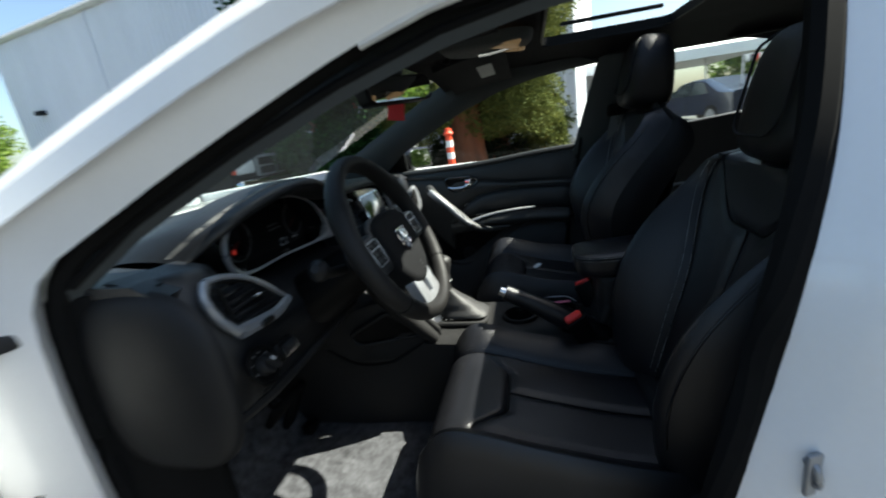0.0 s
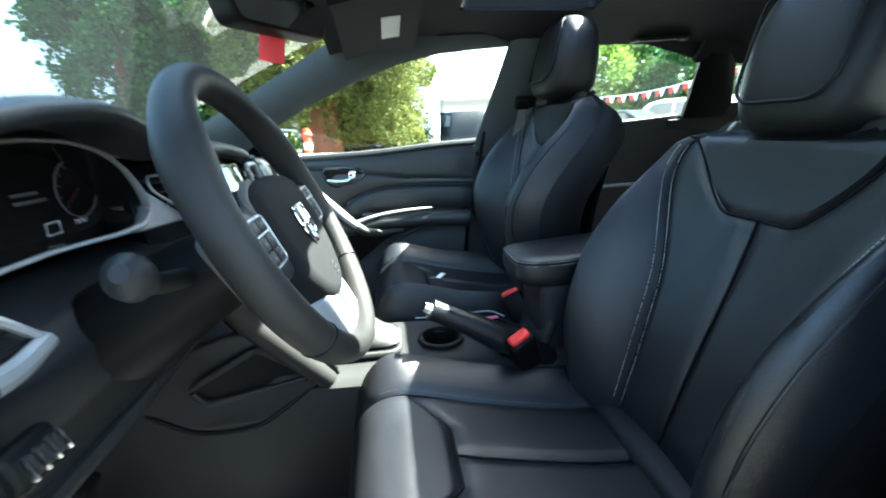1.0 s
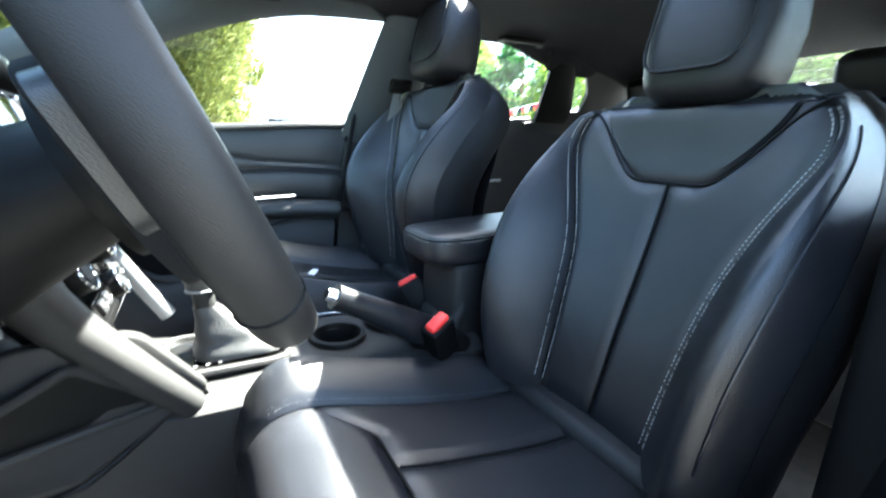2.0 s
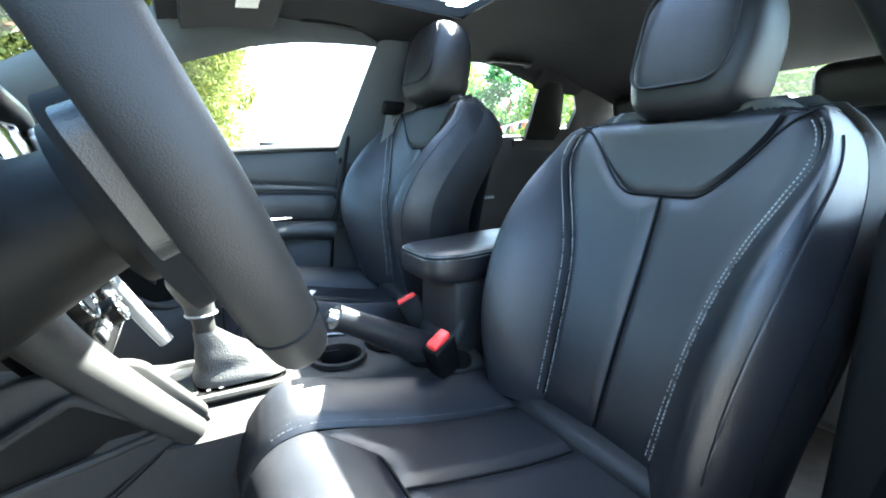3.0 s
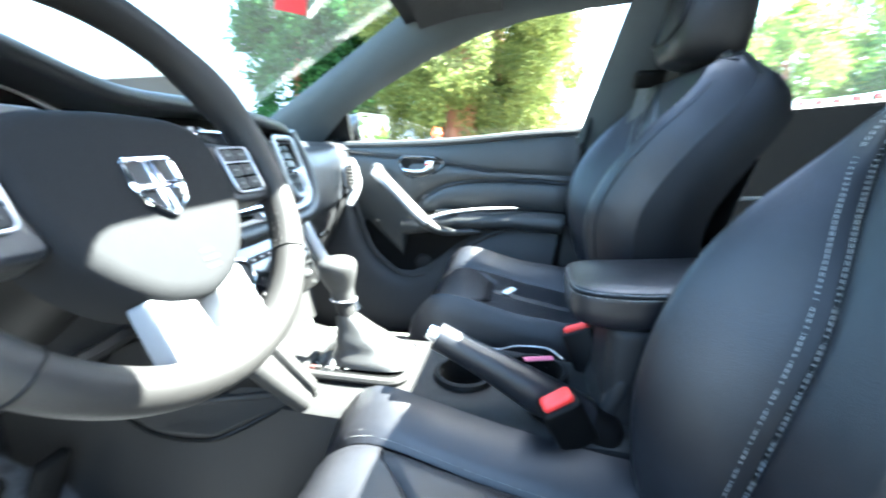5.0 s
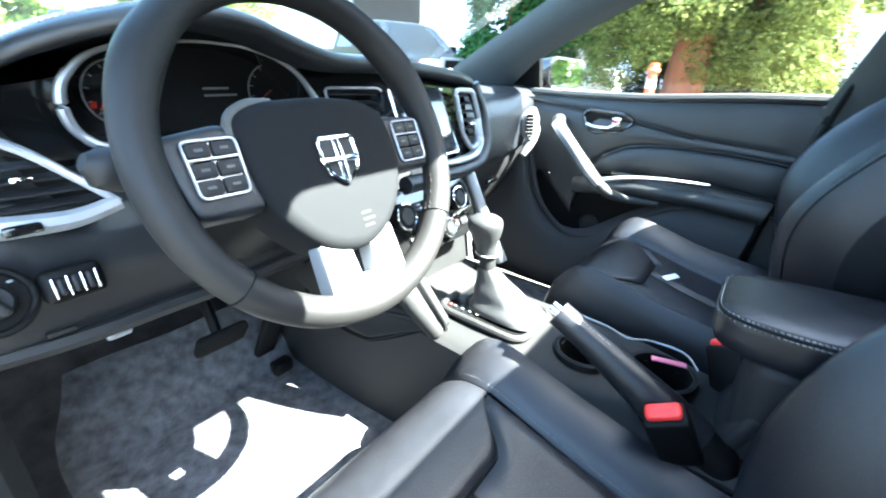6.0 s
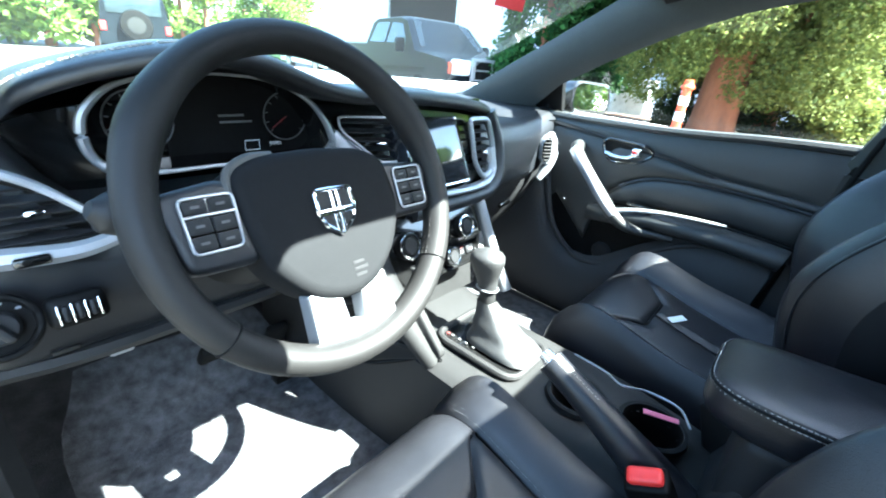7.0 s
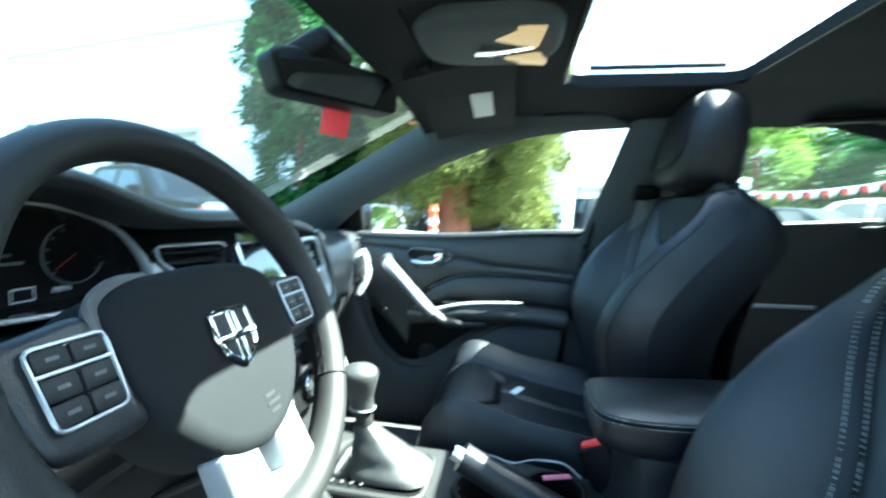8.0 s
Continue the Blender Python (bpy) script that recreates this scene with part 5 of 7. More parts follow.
vent("air_vent", round_outline([(-0.050, 0.030), (0.046, 0.030), (0.056, 0.012), (0.068, -0.026), (0.054, -0.044), (0.018, -0.044), (-0.046, 0.008)], 0.010, 4), (-0.145, 0.248, 0.966), (1, -0.36, 0), (0, 0.15, 1), 5, SILVER, "black slatted centre air vent with a thin silver rim", 0.0022)
part("corner_trim", plate(round_outline([(-0.010, 0.040), (0.058, -0.014), (-0.050, -0.014), (-0.026, 0.012)], 0.004, 3), (-0.184, 0.262, 0.936), (1, -0.28, 0), (0, 0.1, 1), 0.01, 0.002), SILVER, stack, "pale silver corner between dials and vent")
screen_o = round_outline([(-0.085, 0.062), (0.066, 0.060), (0.088, -0.064), (-0.070, -0.062)], 0.006, 3)
touch = part("touchscreen", plate(screen_o, st(-0.022, 0.938, 0.012), (1, 0.055, 0), (0, 0.33, 1), 0.05, 0.002), SCREEN, stack, "dark touchscreen with a faint reflection")
part("screen_edge", tube(ring_path(screen_o, st(-0.022, 0.938, 0.012), (1, 0.055, 0), (0, 0.33, 1)), 0.0022, 6, closed=True), CHROME, touch)
vent("air_vent", round_outline([(-0.038, 0.056), (0.030, 0.054), (0.046, 0.0), (0.036, -0.055), (0.000, -0.064), (-0.026, -0.030)], 0.014, 4), st(0.120, 0.935, 0.012), (1, 0.055, 0), (0, 0.22, 1), 7, SILVER, "black slatted centre air vent in a satin silver frame", 0.0055)
part("frame_sweep", tube(smooth_path([st(0.160, 0.93, 0.012), st(0.158, 0.885, 0.014), st(0.130, 0.862, 0.014), st(0.06, 0.858, 0.014), st(-0.03, 0.862, 0.012)], 24), lambda u: 0.0125 - 0.004 * u, 8, flat=0.8), SILVER, stack, "silver trim sweeping under the screen")
part("bezel", tube(smooth_path([st(0.175, 1.0, 0.0), st(0.200, 0.93, 0.004), st(0.190, 0.865, 0.006), st(0.14, 0.838, 0.008), st(0.04, 0.835, 0.008), st(-0.10, 0.838, 0.006)], 30), 0.016, 10), SOFT, stack)
# climate controls lean towards the console
hv_u, hv_v = Vector((1, 0.02, 0)), Vector((0, 0.42, 1.0)).normalized()
hv_at = Vector((-0.045, 0.150, 0.775))
hv_o = round_outline([(-0.135, 0.068), (0.115, 0.062), (0.135, 0.0), (0.110, -0.062), (-0.105, -0.058), (-0.135, 0.0)], 0.02, 4)
climate = part("climate_panel", plate(hv_o, hv_at, hv_u, hv_v, 0.06, 0.006), GLOSS_BLACK, stack, "black climate control panel")
hv_n = hv_u.cross(hv_v).normalized()
def hv(a, b, d=0.0):
    return hv_at + hv_u * a + hv_v * b + hv_n * d
for a, b, r in ((-0.088, 0.018, 0.024), (0.072, 0.018, 0.022), (0.018, -0.030, 0.019)):
    k = part("knob", lathe([(r, 0.0), (r * 0.98, 0.012), (r * 0.86, 0.016), (r * 0.8, 0.014), (0.0, 0.014)], hv(a, b), hv_n, 28), BLACK, climate, "round climate knob with a chrome ring")
    part("knob_ring", tube([hv(a + r * 0.92 * math.cos(2 * math.pi * i / 32), b + r * 0.92 * math.sin(2 * math.pi * i / 32), 0.0145) for i in range(32)], 0.0022, 6, closed=True), CHROME, k)
    part("knob_face", lathe([(r * 0.62, 0.0), (r * 0.6, 0.002), (0, 0.002)], hv(a, b, 0.014), hv_n, 24), TRIM, k)
for a in (-0.045, -0.022, 0.0, 0.022):
    part("key", rbox(hv(a, 0.030, 0.003), (0.019, 0.006, 0.011), 0.002, turn=(-23, 0, 0)), TRIM, climate)
for a in (-0.075, -0.045, 0.05, 0.078):
    part("key", rbox(hv(a, -0.030, 0.003), (0.022, 0.006, 0.016), 0.002, turn=(-23, 0, 0)), TRIM, climate)
part("key_mark", join(*[rbox(hv(a, b, 0.0075), (0.008, 0.001, 0.002), 0, turn=(-23, 0, 0)) for a, b in ((-0.045, 0.03), (-0.022, 0.03), (0.0, 0.03), (-0.075, -0.03), (-0.045, -0.03), (0.05, -0.03), (0.078, -0.03))]), MARK, climate)
part("key_lamp", rbox(hv(0.05, -0.022, 0.0075), (0.004, 0.001, 0.002), 0), RED_LIGHT, climate)
part("upright_trim", tube(smooth_path([(0.110, 0.185, 0.83), (0.120, 0.155, 0.76), (0.128, 0.115, 0.68), (0.132, 0.09, 0.635)], 14), 0.013, 10), SILVER, stack, "pale upright trim beside the climate panel")
part("strut", tube(smooth_path([(-0.200, 0.190, 0.83), (-0.196, 0.155, 0.76), (-0.172, 0.103, 0.68), (-0.146, 0.056, 0.612)], 14), lambda u: 0.038 - 0.012 * u, 12, flat=0.75), TRIM_LIGHT, stack, "grey strut running down to the console")
def stack_back(u, v):
    return Vector((-0.16 + 0.27 * u, 0.205 - 0.03 * v, 0.80 - 0.17 * v))
part("cubby_back", thick(grid(stack_back, 6, 6), 0.01), TRIM_LIGHT, stack)
part("usb_port", rbox((0.02, 0.185, 0.685), (0.022, 0.006, 0.012), 0.002), CHROME, stack)

# driver's side of the dash
def left_face(u, v):
    x = -0.69 + 0.56 * u
    k = ease(-0.60, -0.53, x)
    prof = [(0.0, 0.320, 1.003 - 0.09 * k), (0.15, 0.265 + 0.015 * k, 0.993 - 0.090 * k), (0.35, 0.228 + 0.01 * k, 0.93 - 0.045 * k), (0.55, 0.214, 0.87 - 0.01 * k), (0.70, 0.210, 0.82), (0.88, 0.232, 0.755), (1.0, 0.27, 0.735)]
    y, z = line_table([(a, b) for a, b, _ in prof], v), line_table([(a, c) for a, _, c in prof], v)
    return Vector((x, y + 0.03 * ease(-0.62, -0.69, x), z))
part("driver_face", thick(grid(left_face, 30, 30), 0.012), SOFT, dash)
part("lower_edge_trim", tube(smooth_path([(-0.69, 0.262, 0.745), (-0.58, 0.238, 0.745), (-0.48, 0.236, 0.745), (-0.36, 0.24, 0.742), (-0.2, 0.24, 0.75)], 20), 0.012, 8), TRIM, dash)
part("knee_panel", thick(grid(lambda u, v: Vector((-0.69 + 0.52 * u, 0.238 + 0.14 * v, 0.80 - 0.13 * v)), 14, 8), 0.012), BLACK, dash, "grey lower knee panel")
part("side_cap", grid(lambda u, v: Vector((-0.688 - 0.034 * math.cos(v * math.pi / 2) ** 0.7, 0.315 + 0.125 * math.sin(v * math.pi / 2) * math.copysign(abs(math.cos(2 * math.pi * u)) ** 0.75, math.cos(2 * math.pi * u)), 0.842 + 0.148 * math.sin(v * math.pi / 2) * math.copysign(abs(math.sin(2 * math.pi * u)) ** 0.75, math.sin(2 * math.pi * u)))), 40, 12, wrap_u=True), TRIM, dash, "rounded grey end cap of the dashboard")
vl_o = round_outline([(-0.056, 0.047), (-0.018, 0.036), (0.032, 0.010), (0.064, -0.024), (0.054, -0.032), (-0.050, -0.030)], 0.012, 4)
lv = vent("air_vent", vl_o, (-0.582, 0.214, 0.928), (1, -0.05, 0), (0, 0.18, 1), 6, BLACK, "black slatted side air vent in a sweeping silver frame", 0.003)
part("frame_top", tube(smooth_path([(-0.645, 0.232, 0.980), (-0.615, 0.224, 0.976), (-0.575, 0.214, 0.957), (-0.540, 0.206, 0.925), (-0.512, 0.201, 0.896)], 24), lambda u: 0.0075 - 0.002 * u, 8, flat=0.7), SILVER, lv, "satin silver arch")
part("frame_bottom", tube(smooth_path([(-0.634, 0.208, 0.893), (-0.590, 0.203, 0.889), (-0.550, 0.200, 0.888), (-0.512, 0.201, 0.896)], 24), lambda u: 0.0125 - 0.004 * u, 8, flat=0.95), SILVER, lv, "satin silver lower bar")
part("frame_side", tube(smooth_path([(-0.645, 0.232, 0.980), (-0.656, 0.230, 0.955), (-0.650, 0.220, 0.92), (-0.634, 0.208, 0.893)], 14), 0.0075, 8), SILVER, lv)
part("thumb_wheel", rbox((-0.590, 0.190, 0.890), (0.028, 0.010, 0.009), 0.003), GLOSS_BLACK, lv)
switch = thing("headlight_switch", (-0.63, 0.2, 0.80), "round black headlight switch with white symbols", "switch")
sw_n = Vector((0, -0.93, 0.36)).normalized()
sw_at = Vector((-0.627, 0.196, 0.829))
part("bezel", tube([sw_at + Vector((0.029 * math.cos(2 * math.pi * i / 36), 0, 0)) + Vector((0, 0.36, 0.93)) * 0.029 * math.sin(2 * math.pi * i / 36) + sw_n * 0.008 for i in range(36)], 0.004, 8, closed=True), BLACK, switch)
part("plate", lathe([(0.028, 0), (0.028, 0.006), (0, 0.006)], sw_at, sw_n, 32), BLACK, switch)
part("dial", lathe([(0.016, 0.0), (0.016, 0.012), (0.0135, 0.016), (0, 0.016)], sw_at + sw_n * 0.006, sw_n, 28), TRIM, switch)
part("grip", rbox(sw_at + sw_n * 0.026, (0.009, 0.014, 0.031), 0.004, turn=(-21, -35, 0)), TRIM, switch)
part("pointer", rbox(sw_at + sw_n * 0.034 + Vector((-0.006, 0, 0.008)), (0.0022, 0.001, 0.009), 0, turn=(-21, -35, 0)), MARK, switch)
part("symbol", join(*[rbox(sw_at + sw_n * 0.0068 + Vector((0.0222 * math.cos(radians(a)), 0, 0)) + Vector((0, 0.36, 0.93)) * 0.0222 * math.sin(radians(a)), (0.004, 0.001, 0.0024), 0.0005, turn=(-21, 0, 0)) for a in (40, 75, 110, 150, 190)]), DIM_SYMBOL, switch)
dimmer = thing("dimmer_panel", (-0.575, 0.2, 0.80), "black dimmer panel with chrome-edged thumb wheels", "switch")
part("panel", rbox((-0.569, 0.192, 0.829), (0.050, 0.02, 0.034), 0.008, 3, turn=(-20, 0, 0)), BLACK, dimmer)
for i in range(4):
    part("wheel_edge", rbox((-0.5855 + 0.0110 * i, 0.179, 0.832), (0.0022, 0.006, 0.020), 0.001, turn=(-20, 0, 0)), CHROME, dimmer)
for i in range(3):
    part("thumb_wheel", rbox((-0.580 + 0.0110 * i, 0.180, 0.832), (0.006, 0.008, 0.017), 0.003, turn=(-20, 0, 0)), TRIM, dimmer)
solo("release_lever", join(rbox((-0.535, 0.262, 0.722), (0.026, 0.03, 0.008), 0.003), rbox((-0.535, 0.268, 0.735), (0.008, 0.01, 0.03), 0.002)), SILVER, "small grey release lever under the dash", "lever")
solo("obd_port", rbox((-0.585, 0.232, 0.762), (0.026, 0.012, 0.006), 0.002), TRIM_LIGHT, "small pale socket in the knee panel", "socket")
# passenger end vent
end_o = round_outline([(0.85 * a, 0.85 * b) for a, b in ((-0.020, 0.028), (0.004, 0.052), (0.024, 0.050), (0.030, 0.0), (0.026, -0.046), (0.004, -0.050), (-0.019, -0.032))], 0.012, 5)
ev_u, ev_v = Vector((0.87, -0.50, 0)).normalized(), Vector((0, 0.05, 1)).normalized()
ev_n, ev_at = ev_u.cross(ev_v), Vector((0.500, 0.240, 0.886))
end_vent = thing("air_vent", ev_at, "slatted end air vent in a pale silver surround", "air vent", "dashboard vents")
part("surround", plate(end_o, ev_at, ev_u, ev_v, 0.02, 0.003, 3), SILVER, end_vent)
part("opening", plate([(0.72 * a - 0.004, 0.80 * b) for a, b in end_o], ev_at + ev_n * 0.0006, ev_u, ev_v, 0.001, 0), BLACK, end_vent)
for k in range(7):
    b = -0.028 + 0.0095 * k
    w = 0.0125 if abs(b) < 0.024 else 0.009
    c = ev_at + ev_n * 0.003 + ev_u * -0.001 + ev_v * b
    bm = rbox((0, 0, 0), (2 * w, 0.0035, 0.005), 0.0012)
    bmesh.ops.transform(bm, verts=bm.verts, matrix=Matrix.Translation(c) @ Matrix((ev_u, ev_v, ev_n)).transposed().to_4x4() @ Matrix.Rotation(radians(18), 4, "X"))
    part("slat", bm, TRIM_LIGHT, end_vent)
part("end_trim", tube(smooth_path([(0.518, 0.246, 0.931), (0.532, 0.244, 0.901), (0.532, 0.242, 0.866), (0.518, 0.242, 0.834), (0.494, 0.249, 0.801)], 20), lambda u: 0.008 + 0.009 * math.sin(math.pi * u) + 0.002, 8, flat=0.8), SILVER, dash, "pale silver trim under the end vent")

# ---- pedals and floor mats ----
def mat_fn(u, v, x0=-0.635, x1=-0.16):
    y = -0.03 + 0.60 * v
    nip = 0.055 * (1 - ease(0.0, 0.16, min(v, 1 - v))) ** 2 + 0.012
    x = x0 + nip + (x1 - x0 - 2 * nip) * u
    return Vector((x, y, 0.353 + 0.17 * ease(0.46, 0.60, y) + 0.004 * math.sin(9 * u) * math.sin(7 * v)))
solo("floor_mat", thick(grid(mat_fn, 24, 24), 0.008), MAT, "heathered grey carpet mat in the driver's footwell", "floor mat")
solo("floor_mat", thick(grid(lambda u, v: mat_fn(u, v, 0.12, 0.58), 24, 24), 0.008), MAT, "heathered grey carpet mat in the passenger footwell", "floor mat")
brake_pedal = thing("brake_pedal", (-0.36, 0.42, 0.5), "black rubber brake pedal on its arm", "pedal")
part("pad", rbox((-0.36, 0.405, 0.545), (0.095, 0.02, 0.055), 0.008, 3, turn=(35, 0, 0)), RUBBER, brake_pedal)
part("arm", tube([Vector((-0.36, 0.42, 0.55)), Vector((-0.35, 0.50, 0.66)), Vector((-0.35, 0.50, 0.78))], 0.01, 8), BLACK, brake_pedal)
gas = thing("accelerator_pedal", (-0.24, 0.47, 0.4), "black accelerator pedal hinged at the floor", "pedal")
part("pad", rbox((-0.235, 0.465, 0.46), (0.05, 0.02, 0.15), 0.008, 3, turn=(28, 0, 0)), RUBBER, gas)
part("foot", rbox((-0.235, 0.43, 0.39), (0.045, 0.03, 0.03), 0.006), BLACK, gas)

# ---- centre console ----
console = thing("centre_console", (-0.02, -0.05, 0.36), "charcoal centre console with cupholders and storage", "centre console")
def con_top(y):
    return lerp_table([(-0.40, 0.600), (-0.25, 0.610), (-0.10, 0.615), (0.05, 0.618), (0.20, 0.640), (0.30, 0.66)], y)
def con_fn(u, v):
    y = 0.62 - 1.04 * v
    a = u
    z = con_top(y)
    hw = 0.125 + 0.012 * ease(0.0, 0.3, y) - 0.02 * ease(-0.2, -0.4, y)
    c = -0.035
    if a < 0.3:
        k = a / 0.3
        return Vector((c - hw - 0.010 * (1 - k), y, 0.34 + (z - 0.02 - 0.34) * k))
    if a > 0.7:
        k = (1 - a) / 0.3
        return Vector((c + hw + 0.010 * (1 - k), y, 0.34 + (z - 0.02 - 0.34) * k))
    k = (a - 0.3) / 0.4
    return Vector((c - hw + 2 * hw * k, y, z - 0.02 + 0.02 * (1 - abs(2 * k - 1) ** 6)))
CUPS = ((-0.045, -0.168, 0.042), (-0.020, -0.280, 0.044))
bm = grid(con_fn, 71, 120)
bmesh.ops.delete(bm, geom=[f for f in bm.faces if f.calc_center_median().z > 0.58 and any(math.hypot(f.calc_center_median().x - x, f.calc_center_median().y - y) < r - 0.001 for x, y, r in CUPS)], context="FACES")
part("body", bm, TRIM_LIGHT, console, "charcoal moulded console body")
def slanted(bm):
    """Turns a piece of the console's side inwards towards the seats."""
    for v in bm.verts:
        v.co.x += min(0.035, max(-0.028, 0.027 - 0.75 * (v.co.y - 0.086)))
    return bm
wing = round_outline([(-0.062, -0.004), (0.012, 0.100), (0.09, 0.118), (0.20, 0.08), (0.285, 0.0), (0.245, -0.010), (0.166, -0.053), (0.061, -0.047)], 0.02, 4)
part("wing_panel", slanted(plate([(-a, b) for a, b in wing][::-1], (-0.189, 0.09, 0.632), (0, -1, 0), (0, 0, 1), 0.012, 0.004, 3)), TRIM_LIGHT, console, "raised side panel of the console")
part("wing_groove", slanted(tube([Vector((-0.186, 0.09 + q.x, 0.629 + q.y)) for q in smooth_path([(-0.055, -0.004, 0), (0.061, -0.049, 0), (0.166, -0.055, 0), (0.245, -0.012, 0)], 24)], 0.004, 6)), BLACK, console)
pk = round_outline([(-0.012, -0.002), (0.060, 0.088), (0.168, 0.030), (0.150, 0.000)], 0.014, 4)
def side_pt(a, b):
    return Vector((-0.188, 0.09 + a, 0.632 + b))
part("side_pocket", slanted(plate([(-a, b) for a, b in pk][::-1], (-0.1905, 0.09, 0.632), (0, -1, 0), (0, 0, 1), 0.004, 0)), BLACK, console, "dark triangular side pocket")
part("pocket_rim", slanted(tube([side_pt(a, b) + Vector((-0.004, 0, 0)) for a, b in pk], 0.006, 8, closed=True)), TRIM_LIGHT, console)
# cupholders
def cup(x, y, r):
    z = 0.6195
    prof = [(r + 0.008, -0.004), (r + 0.006, 0.003), (r, 0.004), (r * 0.95, 0.0), (r * 0.92, -0.04), (r * 0.86, -0.09), (r * 0.4, -0.092), (0.0005, -0.092)]
    c = part("cupholder", grid(lambda u, v: Vector((x + prof[round(v * 7)][0] * math.cos(2 * math.pi * u), y + prof[round(v * 7)][0] * math.sin(2 * math.pi * u), z + prof[round(v * 7)][1])), 32, 8, wrap_u=True), BLACK, console, "round black cupholder well")
    part("cup_ring", tube([Vector((x + r * math.cos(2 * math.pi * i / 36), y + r * math.sin(2 * math.pi * i / 36), z + 0.0035)) for i in range(36)], 0.0009, 6, closed=True), TRIM, c)
for c in CUPS:
    cup(*c)
part("cup_trim", tube(smooth_path([(0.050, -0.12, 0.624), (0.045, -0.18, 0.624), (0.032, -0.214, 0.624), (0.050, -0.25, 0.624), (0.050, -0.30, 0.624), (0.015, -0.325, 0.624)], 26), 0.0018, 6), SILVER, console)
solo("card", rbox((0.0, -0.285, 0.630), (0.003, 0.056, 0.008), 0.0008, turn=(20, 60, 50)), PINK, "pink slip of card in the cupholder", "card")
# shifter
shift = thing("gear_lever", (-0.03, 0.0, 0.62), "automatic gear lever with black knob and leather boot", "gear lever")
part("surround", tube(ring_path(round_outline([(-0.07, -0.085), (0.055, -0.085), (0.06, 0.085), (-0.075, 0.085)], 0.03, 5), (-0.03, 0.005, 0.625), (1, 0, 0), (0, 1, 0.03)), 0.0065, 8, closed=True), TRIM_LIGHT, shift, "moulded gate surround")
part("gate_plate", plate(round_outline([(-0.07, -0.085), (0.055, -0.085), (0.06, 0.085), (-0.075, 0.085)], 0.03, 5), (-0.03, 0.005, 0.624), (1, 0, 0), (0, 1, 0.03), 0.004, 0), GLOSS_BLACK, shift)
part("gate_mark", join(*[rbox((-0.083, 0.065 - 0.016 * i, 0.6285), (0.004, 0.005, 0.001), 0) for i in range(4)]), DIM_MARK, shift)
part("gate_lamp", rbox((-0.083, 0.075, 0.6285), (0.006, 0.006, 0.001), 0), RED_LIGHT, shift)
def boot(u, v):
    a = 2 * math.pi * u
    q = lambda c: math.copysign(abs(c) ** 0.55, c)
    k = v
    w, l = 0.036 * (1 - k) ** 1.15 + 0.014, 0.050 * (1 - k) ** 1.15 + 0.016
    fold = 1 + (0.05 * math.sin(5 * math.pi * k) + 0.06 * math.cos(4 * a) * k) * (1 - k)
    return Vector((-0.032 - 0.010 * k + w * q(math.cos(a)) * fold, -0.016 + 0.046 * k + l * q(math.sin(a)) * fold, 0.628 + 0.078 * k))
part("boot", grid(boot, 28, 14, wrap_u=True), BOOT, shift, "creased leather boot")
part("boot_stitching", stitches([Vector((-0.070 + 0.022 * k ** 0.8, -0.070 + 0.084 * k ** 0.8, 0.632 + 0.074 * k)) for k in [i / 20 for i in range(21)]]), THREAD, shift)
KNOB_FOOT, KNOB_TOP = Vector((-0.041, 0.028, 0.700)), Vector((-0.047, 0.041, 0.806))
part("lever", tube([KNOB_FOOT, KNOB_FOOT.lerp(KNOB_TOP, 0.35)], lambda u: 0.0145 + 0.001 * u, 14), TRIM_LIGHT, shift)
part("knob", tube([KNOB_FOOT.lerp(KNOB_TOP, 0.28 + 0.72 * i / 17) for i in range(18)], lambda u: lerp_table([(0.0, 0.0155), (0.25, 0.0165), (0.5, 0.0225), (0.72, 0.0262), (0.86, 0.0245), (0.95, 0.016), (1.0, 0.002)], u), 20, flat=1.25, up=(0, 1, 0)), BOOT, shift, "rounded leather gear knob")
part("knob_inlay", tube([KNOB_FOOT.lerp(KNOB_TOP, 0.30) + Vector((0.0165 * math.cos(2 * math.pi * i / 24), 0.0205 * math.sin(2 * math.pi * i / 24), 0)) for i in range(24)], 0.0016, 6, closed=True), SILVER, shift)
# handbrake
handbrake = thing("handbrake", (-0.12, -0.3, 0.60), "black leather handbrake lever with a chrome button", "handbrake")
part("grip", tube(smooth_path([(-0.112, -0.345, 0.605), (-0.118, -0.285, 0.640), (-0.124, -0.21, 0.685), (-0.128, -0.142, 0.722)], 24), lambda u: 0.0275 - 0.0085 * u + 0.002 * math.sin(6 * u), 16, flat=1.1), LEATHER, handbrake)
part("button", tube([Vector((-0.128, -0.146, 0.720)), Vector((-0.1285, -0.130, 0.729))], lambda u: 0.0125 - 0.003 * u, 12), CHROME, handbrake, "chrome release button")
part("grip_stitching", stitches(smooth_path([(-0.125, -0.285, 0.668), (-0.130, -0.21, 0.7085), (-0.1335, -0.155, 0.737)], 20)), THREAD, handbrake)
part("boot", rbox((-0.112, -0.335, 0.605), (0.055, 0.13, 0.05), 0.02, 4, turn=(25, 0, 0)), BLACK, handbrake)
# armrest
armrest = thing("armrest_box", (-0.035, -0.46, 0.5), "black leather armrest with pale stitching on the console box", "armrest")
